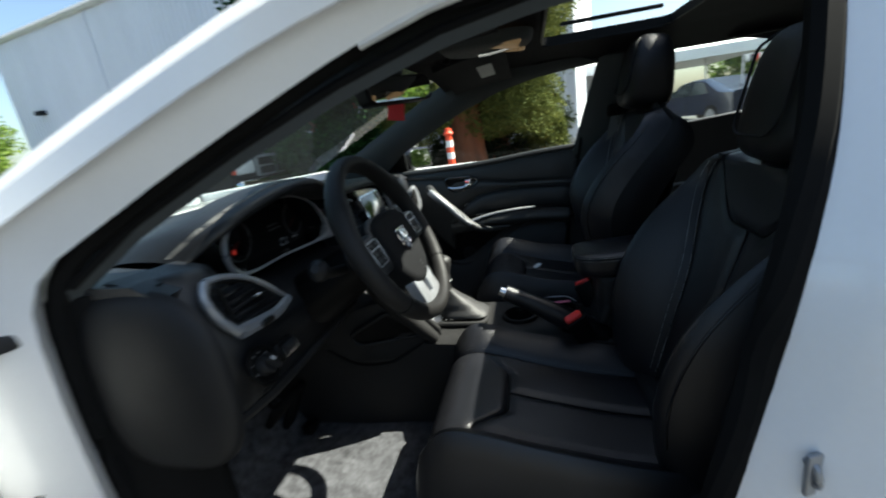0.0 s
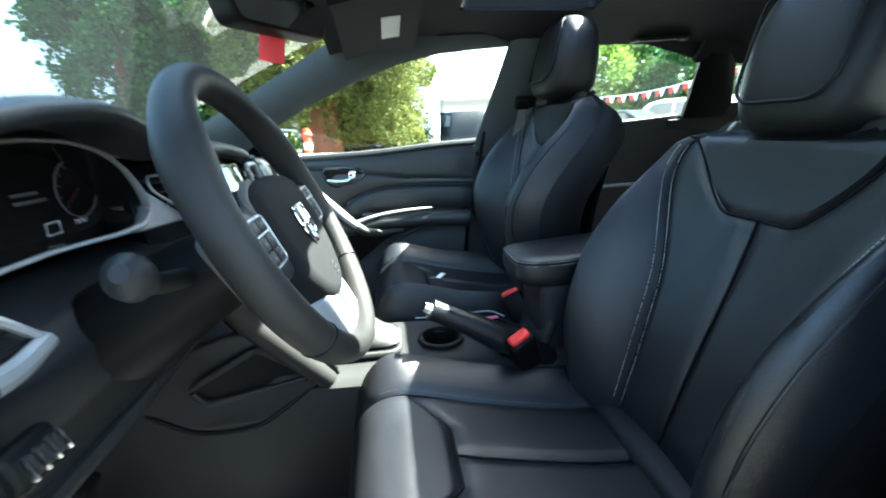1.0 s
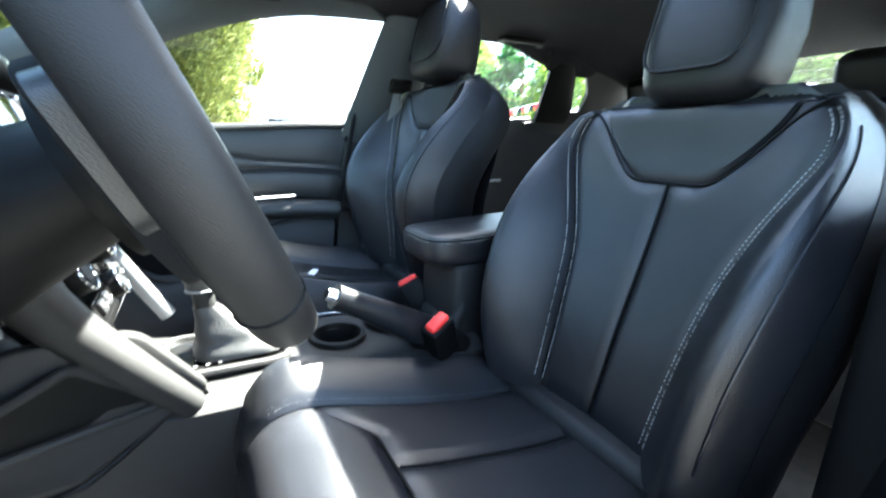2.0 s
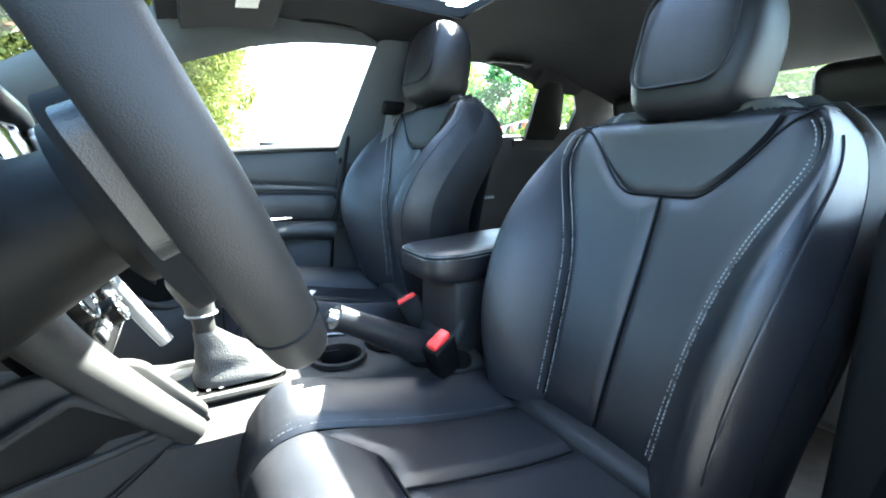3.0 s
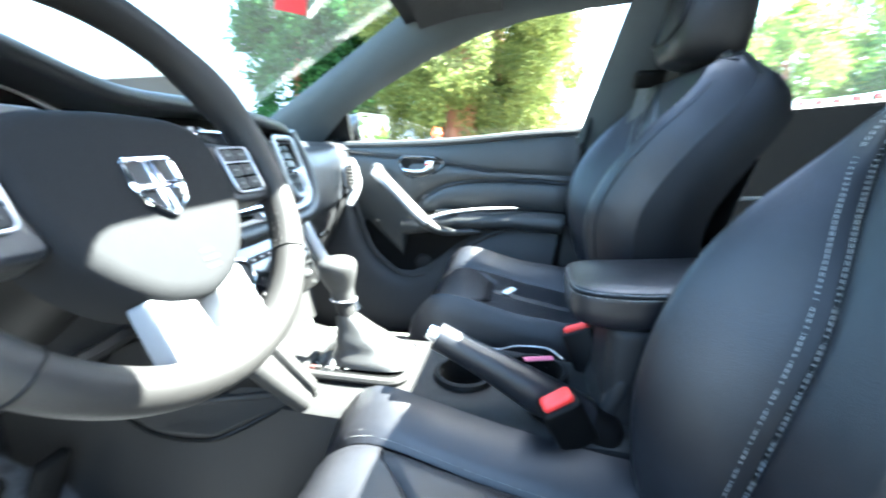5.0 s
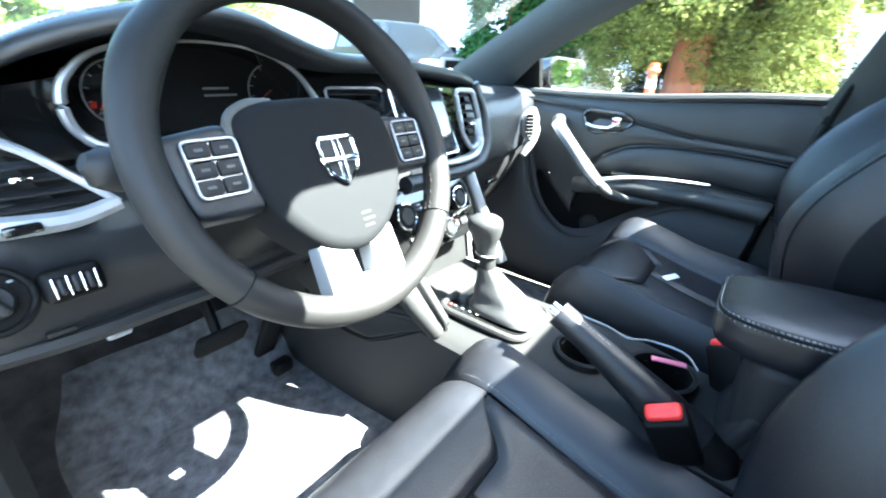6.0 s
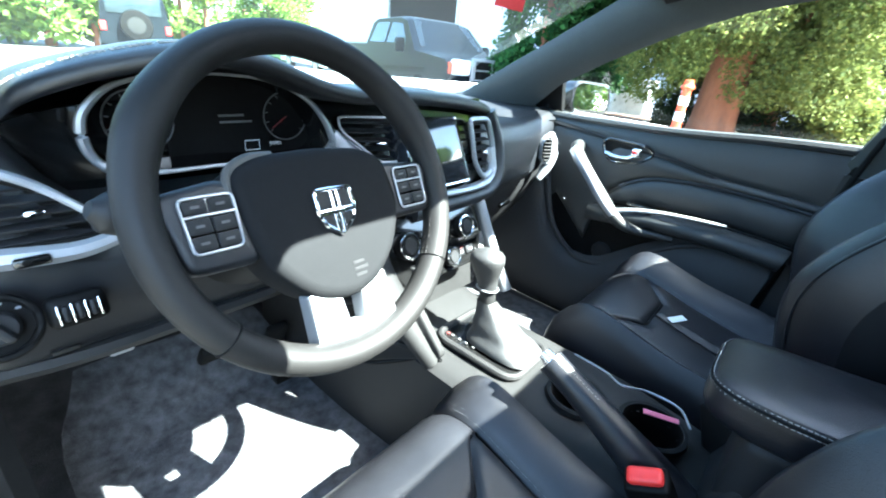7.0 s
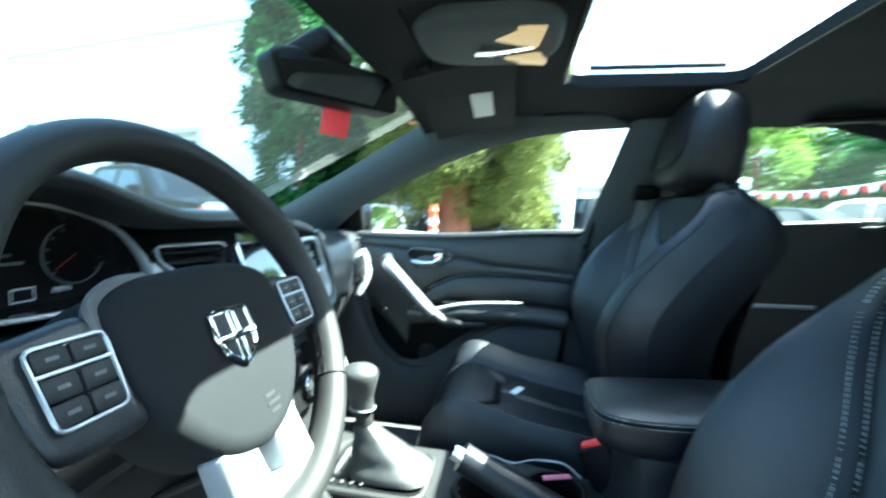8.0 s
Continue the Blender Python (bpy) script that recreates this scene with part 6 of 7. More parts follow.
def arm_lid(u, v):
    a, b = 2 * math.pi * u, v
    q = lambda c, p: math.copysign(abs(c) ** p, c)
    y0, y1 = -0.318, -0.64
    hw = 0.078
    r = [(0.0, 0.86, 0.0), (0.10, 0.96, 0.006), (0.3, 1.0, 0.022), (0.6, 1.0, 0.045), (0.8, 0.97, 0.056), (0.92, 0.88, 0.061), (1.0, 0.0, 0.063)]
    sc, h = line_table([(x, y) for x, y, _ in r], b), line_table([(x, z) for x, _, z in r], b)
    x = -0.035 + hw * q(math.cos(a), 0.38) * sc
    y = (y0 + y1) / 2 + abs(y1 - y0) / 2 * q(math.sin(a), 0.38) * (sc if sc > 0.8 else sc)
    return Vector((x, y, 0.735 + h + 0.012 * ease(-0.36, -0.60, y)))
part("lid", grid(arm_lid, 56, 16, wrap_u=True), LEATHER, armrest, "padded leather lid")
def lid_line(z_off, shrink):
    q = lambda c, p: math.copysign(abs(c) ** p, c)
    return [Vector((-0.035 + 0.0785 * shrink * q(math.cos(a), 0.38), -0.479 + 0.1615 * shrink * q(math.sin(a), 0.38), 0.735 + z_off + 0.012 * ease(-0.36, -0.60, -0.479 + 0.1615 * q(math.sin(a), 0.38)))) for a in [2 * math.pi * i / 120 for i in range(121)]]
part("lid_stitching", join(stitches(lid_line(0.047, 1.0)), stitches(lid_line(0.0535, 0.985))), THREAD, armrest, "double row of pale stitching")
part("lid_seam", tube(lid_line(0.050, 0.99)[:-1], 0.0018, 5, closed=True), BLACK, armrest)
part("box", rbox((-0.035, -0.50, 0.64), (0.135, 0.26, 0.20), 0.018, 4), TRIM, armrest, "grey plastic console box")
part("box_front", rbox((-0.035, -0.375, 0.60), (0.14, 0.03, 0.14), 0.012, 3, turn=(20, 0, 0)), TRIM, armrest)

# buckles
def buckle(at, turn, label):
    b = thing("seat_belt_buckle", at, label, "seat belt buckle", "seat belt buckles")
    m = pose(*at, *turn)
    for name, c, s, material in (("housing", (0, 0, -0.035), (0.034, 0.052, 0.085), BLACK), ("release_button", (0, 0, 0.010), (0.022, 0.042, 0.014), RED)):
        bm = rbox(c, s, 0.006, 3)
        bmesh.ops.transform(bm, verts=bm.verts, matrix=m)
        part(name, bm, material, b)
    bm = rbox((0, 0, -0.11), (0.012, 0.03, 0.08), 0.004)
    bmesh.ops.transform(bm, verts=bm.verts, matrix=m)
    part("stalk", bm, BLACK, b)
buckle((-0.160, -0.306, 0.655), (-28, -12, 20), "black belt buckle with red button beside the driver's seat")
buckle((0.048, -0.352, 0.658), (-28, 12, -20), "black belt buckle with red button beside the passenger seat")

# belts on the centre pillars
def belt(side, label):
    b = thing("seat_belt", (side_x(1.0) if side > 0 else mirror_x((side_x(1.0), 0, 0)).x, -0.5, 0.45), label, "seat belt", "seat belts")
    inn = 0.060
    path = smooth_path([(0.592, -0.510, 1.135), (0.588, -0.488, 1.045), (0.600, -0.458, 0.92), (0.655, -0.43, 0.75), (0.66, -0.42, 0.5)], 24)
    part("webbing", flip(thick(grid(lambda u, v: path[round(u * 23)] + Vector((-inn, -0.058 + 0.048 * v, -0.02)), 24, 4), 0.002), side), WEBBING, b, "grey woven belt")
    part("guide", flip(rbox((0.588 - inn, -0.540, 1.118), (0.022, 0.075, 0.045), 0.012, 3, turn=(0, -28, 0)), side), BLACK, b)
    part("height_adjuster", flip(rbox((0.578 - inn, -0.536, 1.185), (0.012, 0.052, 0.16), 0.008, 2, turn=(0, -28, 0)), side), BLACK, b, "black belt height adjuster")
    part("tongue", flip(rbox((0.585 - inn, -0.515, 0.955), (0.014, 0.06, 0.035), 0.005, 2), side), BLACK, b)
    return b
belt(1, "grey seat belt hanging on the passenger-side pillar")

# ---- overhead ----
rear_mirror = thing("rear_view_mirror", (-0.05, 0.03, 1.2), "black rear-view mirror hung with red tags", "mirror")
rm_u, rm_v = Vector((0.88, -0.46, 0.03)).normalized(), Vector((0.02, 0.10, 1.0)).normalized()
rm_o = round_outline([(-0.125, 0.020), (-0.10, 0.034), (0.10, 0.036), (0.125, 0.022), (0.118, -0.030), (-0.112, -0.032)], 0.016, 4)
rm_at = Vector((-0.024, 0.076, 1.2505))
part("housing", plate(rm_o, rm_at, rm_u, rm_v, 0.04, 0.006, 3), BLACK, rear_mirror)
part("glass", plate([(a * 0.93, b * 0.86) for a, b in rm_o], rm_at + rm_u.cross(rm_v) * 0.0015, rm_u, rm_v, 0.002, 0), MIRROR, rear_mirror)
part("mount", tube(smooth_path([(-0.010, 0.105, 1.252), (-0.018, 0.115, 1.275), (-0.03, 0.10, 1.318)], 10), 0.014, 10), BLACK, rear_mirror)
part("sensor_cover", rbox((-0.04, 0.12, 1.285), (0.09, 0.10, 0.035), 0.012, 3, turn=(-24, 0, 0)), BLACK, rear_mirror)
tag_1 = thing("hanging_tag", (0.0, 0.02, 1.17), "red paper dealer tag hanging from the mirror", "tag", "hanging tags")
part("card", rbox((0.026, 0.112, 1.210), (0.046, 0.002, 0.066), 0.0006, turn=(4, 8, -58)), RED_TAG, tag_1)
part("string", tube([Vector((0.006, 0.105, 1.235)), Vector((-0.02, 0.10, 1.26)), Vector((-0.03, 0.09, 1.305))], 0.003, 6, flat=0.4), RED_TAG, tag_1)
tag_2 = thing("hanging_tag", (-0.045, 0.02, 1.2), "small red paper tag hanging from the mirror", "tag", "hanging tags")
part("card", rbox((-0.018, 0.098, 1.246), (0.052, 0.002, 0.034), 0.0006, turn=(4, 30, -58)), RED_TAG, tag_2)
overhead = thing("overhead_console", (-0.02, -0.14, 1.3), "grey overhead console with warm map lamps", "overhead console")
def pod_fn(u, v):
    a = 2 * math.pi * u
    q = lambda c, p: math.copysign(abs(c) ** p, c)
    r = [(0.0, 1.0, 0.0), (0.3, 0.98, -0.012), (0.6, 0.9, -0.022), (0.85, 0.7, -0.027), (1.0, 0.0, -0.028)]
    s, h = line_table([(x, y) for x, y, _ in r], v), line_table([(x, z) for x, _, z in r], v)
    return Vector((0.005 + 0.095 * q(math.cos(a), 0.6) * s, -0.145 + 0.115 * q(math.sin(a), 0.6) * s, 1.332 + h))
part("shell", grid(pod_fn, 40, 12, wrap_u=True), PILLAR, overhead, "smooth grey plastic shell")
part("lens", rbox((-0.044, -0.192, 1.309), (0.052, 0.070, 0.012), 0.005, 3, turn=(8, 8, 12)), LAMP_LENS, overhead, "lit warm map lamp")
part("lens", rbox((0.057, -0.202, 1.309), (0.060, 0.062, 0.012), 0.005, 3, turn=(8, -8, -14)), LAMP_LENS, overhead, "lit warm map lamp")
part("switch", tube(smooth_path([(0.013, -0.125, 1.301), (0.011, -0.16, 1.301), (0.007, -0.215, 1.306)], 12), lambda u: 0.007 - 0.003 * u, 8), CHROME, overhead, "chrome lamp switch")
part("seam_line", tube(smooth_path([(-0.085, -0.145, 1.318), (0.005, -0.138, 1.3035), (0.095, -0.145, 1.318)], 16), 0.0012, 6), BLACK, overhead)
def visor(side, label):
    v = thing("sun_visor", (X0 + 0.28 * side, -0.08, 1.3), label, "sun visor", "sun visors")
    bm = grid(lambda a, b: Vector((0.09 + 0.36 * a, -0.185 + 0.20 * b, 1.332 - 0.030 * b - 0.045 * a ** 1.6 + 0.006 * math.sin(math.pi * b))), 20, 10)
    part("panel", flip(thick(bm, 0.016), side), HEADLINER, v, "cloth-covered visor panel")
    part("pivot", flip(tube([Vector((0.44, -0.02, 1.262)), Vector((0.47, 0.0, 1.29))], 0.008, 8), side), BLACK, v)
    part("clip", flip(rbox((0.085, -0.03, 1.312), (0.02, 0.02, 0.02), 0.005), side), BLACK, v)
    part("warning_label", flip(rbox((0.29, -0.115, 1.2905), (0.125, 0.046, 0.002), 0.0005, turn=(-8, 9, 0)), side), HEAD_TAG, v, "pale warning label with unreadable print")
    return v
visor(1, "folded charcoal sun visor above the passenger with a white label")
visor(-1, "folded charcoal sun visor above the driver with a white label")
for side in (1, -1):
    g = thing("roof_grab_handle", (side_x(1.29) if side > 0 else mirror_x((side_x(1.29), 0, 0)).x, -0.33, 1.28), "folded black grab handle on the roof rail", "grab handle", "roof grab handles")
    part("bar", flip(tube(smooth_path([(0.462, -0.250, 1.312), (0.440, -0.262, 1.306), (0.435, -0.33, 1.308), (0.440, -0.398, 1.310), (0.462, -0.41, 1.315)], 22), 0.009, 10), side), BLACK, g)
    part("bracket", flip(rbox((0.465, -0.25, 1.314), (0.03, 0.03, 0.03), 0.008), side), BLACK, g)
    part("bracket", flip(rbox((0.465, -0.41, 1.317), (0.03, 0.03, 0.03), 0.008), side), BLACK, g)
    h = copy_thing(g, Matrix.Translation((g.matrix_basis.translation.x + 0.012 * side, -0.95, 1.262)))

# ---- outside ----
def ground_z(x, y):
    """The yard falls away a little towards the workshop."""
    return -0.30 * ease(3.0, 9.0, y) * ease(5.0, 6.8, x)
def bearing(az, dist, z=0.0):
    """A place by its bearing from the driver's seat, clockwise from the car's nose, z above the ground."""
    y = -0.28 + dist * math.cos(radians(az))
    x = -0.65 + dist * math.sin(radians(az))
    return Vector((x, y, z + ground_z(x, y)))


ASPHALT = surface("worn pale grey asphalt", (0.085, 0.083, 0.078), 0.9, vary=0.3, scale=0.7, grain=0.6, grain_scale=90)
CONCRETE = surface("pale concrete", (0.42, 0.41, 0.38), 0.85, vary=0.2, scale=3, grain=0.4, grain_scale=60)
MULCH = surface("brown bark mulch", (0.11, 0.065, 0.042), 0.95, vary=0.5, scale=12, grain=1.0, grain_scale=40)
SIDING = surface("white ribbed metal siding", (0.70, 0.72, 0.78), 0.5, vary=0.07, scale=0.8, stretch=(1, 1, 0.3))
ROOFING = surface("grey metal coping", (0.5, 0.5, 0.5), 0.5)
DARK_INSIDE = surface("dim workshop interior", (0.06, 0.065, 0.07), 0.8)
BARK = surface("red-brown cedar bark", (0.20, 0.075, 0.038), 0.95, vary=0.5, scale=6, grain=1.0, grain_scale=40, stretch=(1, 1, 0.12))
ORANGE = surface("orange traffic plastic", (0.85, 0.085, 0.028), 0.45, vary=0.1)
REFLECT = surface("white reflective band", (0.85, 0.85, 0.85), 0.35, vary=0.05)
CAR_BLACK = surface("black car paint", (0.0065, 0.009, 0.012), 0.3, spec=0.1)
CAR_BLUE = surface("dark blue car paint", (0.008, 0.013, 0.03), 0.2, spec=0.3, coat=0.4)
CAR_WHITE = surface("pale silver car paint", (0.55, 0.57, 0.58), 0.2, coat=0.8)
CAR_GLASS = surface("dark car window glass", (0.02, 0.03, 0.035), 0.08, spec=0.4)
CANVAS = surface("white tent canvas", (0.80, 0.81, 0.80), 0.8, vary=0.06)
LEAF_CEDAR = foliage("cedar foliage", (0.046, 0.066, 0.016), (0.150, 0.162, 0.042), 0.28)
# leaf colours darkened to stand in for the canopy's shade
LEAF_SHADE = foliage("shrub foliage darkened for shade", (0.010, 0.017, 0.007), (0.034, 0.046, 0.018), 0.15)
LEAF_DARK = foliage("dark conifer foliage", (0.012, 0.045, 0.014), (0.05, 0.13, 0.035))
LEAF_LIGHT = foliage("pale broadleaf foliage", (0.07, 0.14, 0.025), (0.22, 0.30, 0.06))
GRASS = surface("mown grass bank", (0.10, 0.17, 0.035), 0.9, vary=0.4, scale=2, grain=0.8, grain_scale=40)
rng = np.random.default_rng(7)

def ground_fn(u, v):
    """Fine near the car, coarse towards the horizon."""
    a, b = 2 * u - 1, 2 * v - 1
    return Vector((900 * a ** 3, 900 * b ** 3, ground_z(900 * a ** 3, 900 * b ** 3)))
solo("ground", grid(ground_fn, 81, 81), ASPHALT, "grey asphalt dealership yard", "ground", kind="structure")


def leaves_mesh(name, centres, normals, sizes, material, per=3, spread=1.0, droop=0.0):
    """Many small leaf sprays: each is a few narrow bent blades about a centre."""
    n = len(centres)
    total = n * per
    c = np.repeat(centres, per, axis=0) + rng.normal(size=(total, 3)) * np.repeat(sizes, per)[:, None] * 0.55 * spread
    d = np.repeat(normals, per, axis=0) + rng.normal(size=(total, 3)) * 0.75
    d[:, 2] += droop
    d /= np.linalg.norm(d, axis=1)[:, None]
    s = rng.normal(size=(total, 3))
    s -= d * np.sum(s * d, axis=1)[:, None]
    s /= np.linalg.norm(s, axis=1)[:, None]
    L = np.repeat(sizes, per)[:, None] * rng.uniform(0.6, 1.3, size=(total, 1))
    W = L * rng.uniform(0.22, 0.42, size=(total, 1))
    v = np.stack([c - d * L * 0.5, c + s * W, c + d * L * 0.55, c - s * W], axis=1).reshape(-1, 3)
    faces = np.arange(total * 4).reshape(-1, 4)
    me = bpy.data.meshes.new(name)
    me.from_pydata(v.tolist(), [], faces.tolist())
    me.materials.append(material)
    return me


def trunk_mesh(at, height, r, lean=(0, 0), n=10):
    path = [Vector((at[0] + lean[0] * k * k + 0.05 * r * math.sin(7 * k), at[1] + lean[1] * k * k, at[2] - 0.1 + (height + 0.1) * k)) for k in [i / 8 for i in range(9)]]
    return tube(path, lambda u: r * (1.25 - 0.3 * ease(0, 0.15, u)) * (1 - 0.75 * u) + 0.01, n, up=(0, 1, 0))


def limb_set(at, z0, z1, reach, count, r):
    made = []
    for i in range(count):
        a, z = rng.uniform(0, 2 * math.pi), rng.uniform(z0, z1)
        out = reach * rng.uniform(0.5, 0.9)
        p0 = Vector((at[0], at[1], z))
        p1 = p0 + Vector((math.cos(a) * out * 0.5, math.sin(a) * out * 0.5, 0.10 * out))
        p2 = p0 + Vector((math.cos(a) * out, math.sin(a) * out, 0.30 * out))
        made.append(tube(smooth_path([p0, p1, p2], 6), lambda u: r * (1 - 0.8 * u), 6))
    return join(*made)


def tree(at, height, radius, base, shape, material, label, count, leaf, trunk_r=0.14, lumps=40, group="yard trees", name="tree", droop=0.0):
    """Trunk, limbs and a crown of many small sprays gathered in uneven lumps. shape(k): width at height k 0..1."""
    t = thing(name, at, label, "tree", group)
    part("trunk", trunk_mesh(at, height * 0.9, trunk_r), BARK, t, "red-brown furrowed trunk")
    for i in range(8 if count > 5000 else 0):
        part("limb", limb_set(at, base, base + (height - base) * 0.8, radius, 1, trunk_r * 0.32), BARK, t)
    k = rng.uniform(0, 1, lumps)
    ang = rng.uniform(0, 2 * math.pi, lumps)
    lz = at[2] + base + (height - base) * k
    lr = radius * np.array([shape(q) for q in k])
    q = rng.uniform(0.25, 1.0, lumps) ** 0.6
    lump_c = np.stack([at[0] + lr * q * np.cos(ang), at[1] + lr * q * np.sin(ang), lz], axis=1)
    lump_s = radius * rng.uniform(0.16, 0.34, lumps) * (0.5 + 0.5 * np.array([shape(x) for x in k]))
    pick = rng.integers(0, lumps, count)
    off = rng.normal(size=(count, 3))
    off /= np.linalg.norm(off, axis=1)[:, None]
    rad = rng.uniform(0.35, 1.0, count) ** 0.5
    c = lump_c[pick] + off * (lump_s[pick] * rad)[:, None] * np.array([1, 1, 1.15])
    out = off * 0.8 + (c - np.array([at[0], at[1], at[2] + height * 0.4])) * np.array([0.5, 0.5, 0.15]) / radius
    me = leaves_mesh("crown", c, out, np.full(count, leaf) * rng.uniform(0.7, 1.3, count), material, droop=droop)
    ob = new("crown", me)
    ob.parent = t
    ob.matrix_parent_inverse = t.matrix_basis.inverted()
    return t


column = lambda k: (0.75 + 0.25 * math.sin(math.pi * min(1, k * 1.6))) * (1 - 0.85 * ease(0.75, 1.0, k))
dome = lambda k: math.sin(math.pi * (0.12 + 0.85 * k)) ** 0.7
tree(bearing(81.0, 7.6), 6.5, 1.72, 1.12, column, LEAF_CEDAR, "big cedar with red-brown trunk and sunlit drooping sprays", 112000, 0.042, 0.33, 200, droop=-0.5)
tree(bearing(85.5, 9.2), 6.5, 1.6, 1.0, column, LEAF_CEDAR, "cedar with dense sunlit foliage behind another", 14000, 0.085, 0.2, 90, droop=-0.5)
tree(bearing(61.0, 9.6), 8.0, 1.05, 0.3, column, LEAF_DARK, "tall columnar dark green conifer by the building", 26000, 0.10, 0.10, 260)
tree(bearing(66.5, 10.2), 7.0, 0.95, 0.9, column, LEAF_DARK, "columnar dark green conifer by the building", 15000, 0.11, 0.10, 200)
solo("mulch_bed", thick(grid(lambda u, v: bearing(66 + 31 * u, 5.9 + 5.0 * v, 0.16 + 0.05 * math.sin(11 * u) * math.sin(3 * v)), 20, 10), 0.12), MULCH, "raised brown bark bed under the cedars", "planting bed", kind="structure")
solo("kerb", thick(grid(lambda u, v: bearing(64 + 34 * u, 5.75 + 0.15 * v, 0.17), 24, 3), 0.17), CONCRETE, "pale concrete kerb round the planting bed", "kerb", kind="structure")

# shrubs below bearing 90 carry the cedars' shade in their leaf colour
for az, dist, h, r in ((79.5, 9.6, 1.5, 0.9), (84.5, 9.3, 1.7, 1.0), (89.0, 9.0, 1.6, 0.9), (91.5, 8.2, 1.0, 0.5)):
    tree(bearing(az, dist, 0.16), h, r, 0.05, dome, LEAF_CEDAR if az > 90 else LEAF_SHADE, "low shrub under the cedars, most coloured dark as shade", 6000, 0.06, 0.03, 40, group="shrubs", name="shrub")

# orange delineator post
post = thing("delineator_post", bearing(77.8, 5.0), "orange plastic delineator post with white bands", "traffic post")
pc = bearing(77.8, 5.0)
part("base", lathe([(0.19, 0.0), (0.19, 0.04), (0.10, 0.07), (0.05, 0.08)], pc, (0, 0, 1), 8), RUBBER, post)
part("post", lathe([(0.048, 0.06), (0.044, 0.45), (0.040, 0.99), (0.040, 1.03), (0.056, 1.035), (0.060, 1.055), (0.045, 1.07), (0.038, 1.09), (0.038, 1.113), (0.0, 1.118)], pc, (0, 0, 1), 20), ORANGE, post)
for z in (0.78, 0.925):
    part("band", lathe([(0.041, z - 0.04), (0.0445, z - 0.04), (0.0435, z + 0.04), (0.040, z + 0.04)], pc, (0, 0, 1), 20), REFLECT, post, "white reflective band")

# metal building: one long ribbed wall with a coping and an open workshop door
building = thing("building", (15, 14, 0), "white ribbed metal workshop with an open roll-up door", "building")
WALL_H = 8.2
wall_a, wall_b = Vector((12.6, -1.5, 0)), Vector((17.8, 26.5, 0))
wd = (wall_b - wall_a).normalized()
wn_ = Vector((-wd.y, wd.x, 0))
wlen = (wall_b - wall_a).length
def along(s, z=0.0, out=0.0):
    return wall_a + wd * s + wn_ * out + Vector((0, 0, z))
def wall_hit(az):
    """How far along the wall a bearing meets it."""
    o, d = bearing(az, 0), Vector((math.sin(radians(az)), math.cos(radians(az)), 0))
    r = wall_a - o
    return (d.x * r.y - d.y * r.x) / (d.y * wd.x - d.x * wd.y)
d0, d1 = sorted((wall_hit(42.0), wall_hit(50.3)))
DOOR_H = 4.1
def ribbed(s0, s1, z0, z1, step=0.30):
    """Sheeting with raised ribs."""
    bm = bmesh.new()
    prof, s = [], s0
    while s < s1 - 1e-6:
        e = min(s + step, s1)
        prof += [(s, 0.0), (min(s + step * 0.62, e), 0.0), (min(s + step * 0.72, e), 0.04), (min(s + step * 0.88, e), 0.04)]
        s = e
    prof.append((s1, 0.0))
    lo = [bm.verts.new(along(a, z0, b)) for a, b in prof]
    hi = [bm.verts.new(along(a, z1, b)) for a, b in prof]
    for i in range(len(prof) - 1):
        if (lo[i].co - lo[i + 1].co).length > 1e-5:
            bm.faces.new((lo[i], lo[i + 1], hi[i + 1], hi[i]))
    return bm
part("wall", join(ribbed(0, d0, -0.35, WALL_H), ribbed(d1, wlen, -0.35, WALL_H), ribbed(d0, d1, DOOR_H, WALL_H)), SIDING, building, "white ribbed metal siding", angle=20)
part("roof", tube([along(0, WALL_H + 0.1, 0.05), along(wlen, WALL_H + 0.1, 0.05)], 0.16, 6), ROOFING, building, "grey roof coping")
part("end_wall", thick(grid(lambda u, v: along(wlen, -0.35 + (WALL_H + 0.35) * v, -9 * u), 4, 4), 0.1), SIDING, building)
part("near_end_wall", thick(grid(lambda u, v: along(0, WALL_H * v, -9 * u), 4, 4), 0.1), SIDING, building)
part("door_frame", join(tube([along(d0, -0.35, 0.06), along(d0, DOOR_H, 0.06)], 0.10, 4), tube([along(d1, -0.35, 0.06), along(d1, DOOR_H, 0.06)], 0.10, 4), tube([along(d0, DOOR_H, 0.06), along(d1, DOOR_H, 0.06)], 0.10, 4)), ROOFING, building)
part("workshop_wall", join(grid(lambda u, v: along(d0 - 1 + (d1 - d0 + 2) * u, -0.35 + 5.35 * v, -6), 3, 3), grid(lambda u, v: along(d0 - 1, -0.35 + 5.35 * v, -6 * u), 3, 3), grid(lambda u, v: along(d1 + 1, -0.35 + 5.35 * v, -6 * u), 3, 3), grid(lambda u, v: along(d0 - 1 + (d1 - d0 + 2) * u, 5, -6 * v), 3, 3)), DARK_INSIDE, building, "dim workshop interior")
part("rolled_door", rbox(along((d0 + d1) / 2, DOOR_H - 0.15, -0.2), (0.35, (d1 - d0) * 0.95, 0.4), 0.08, 3), ROOFING, building)
part("wall_lamp", rbox(along(wall_hit(36.5), 4.6, 0.18), (0.35, 0.5, 0.22), 0.05), CAR_BLACK, building, "small dark wall lamp")
part("wall_base", thick(grid(lambda u, v: along(wlen * u, -0.35 + 0.65 * v, 0.06), 3, 2), 0.05), CONCRETE, building)
ac = thing("air_conditioner", bearing(72.3, 11.8), "pale grey outdoor air conditioning unit", "air conditioner")
acx = bearing(72.3, 11.8)
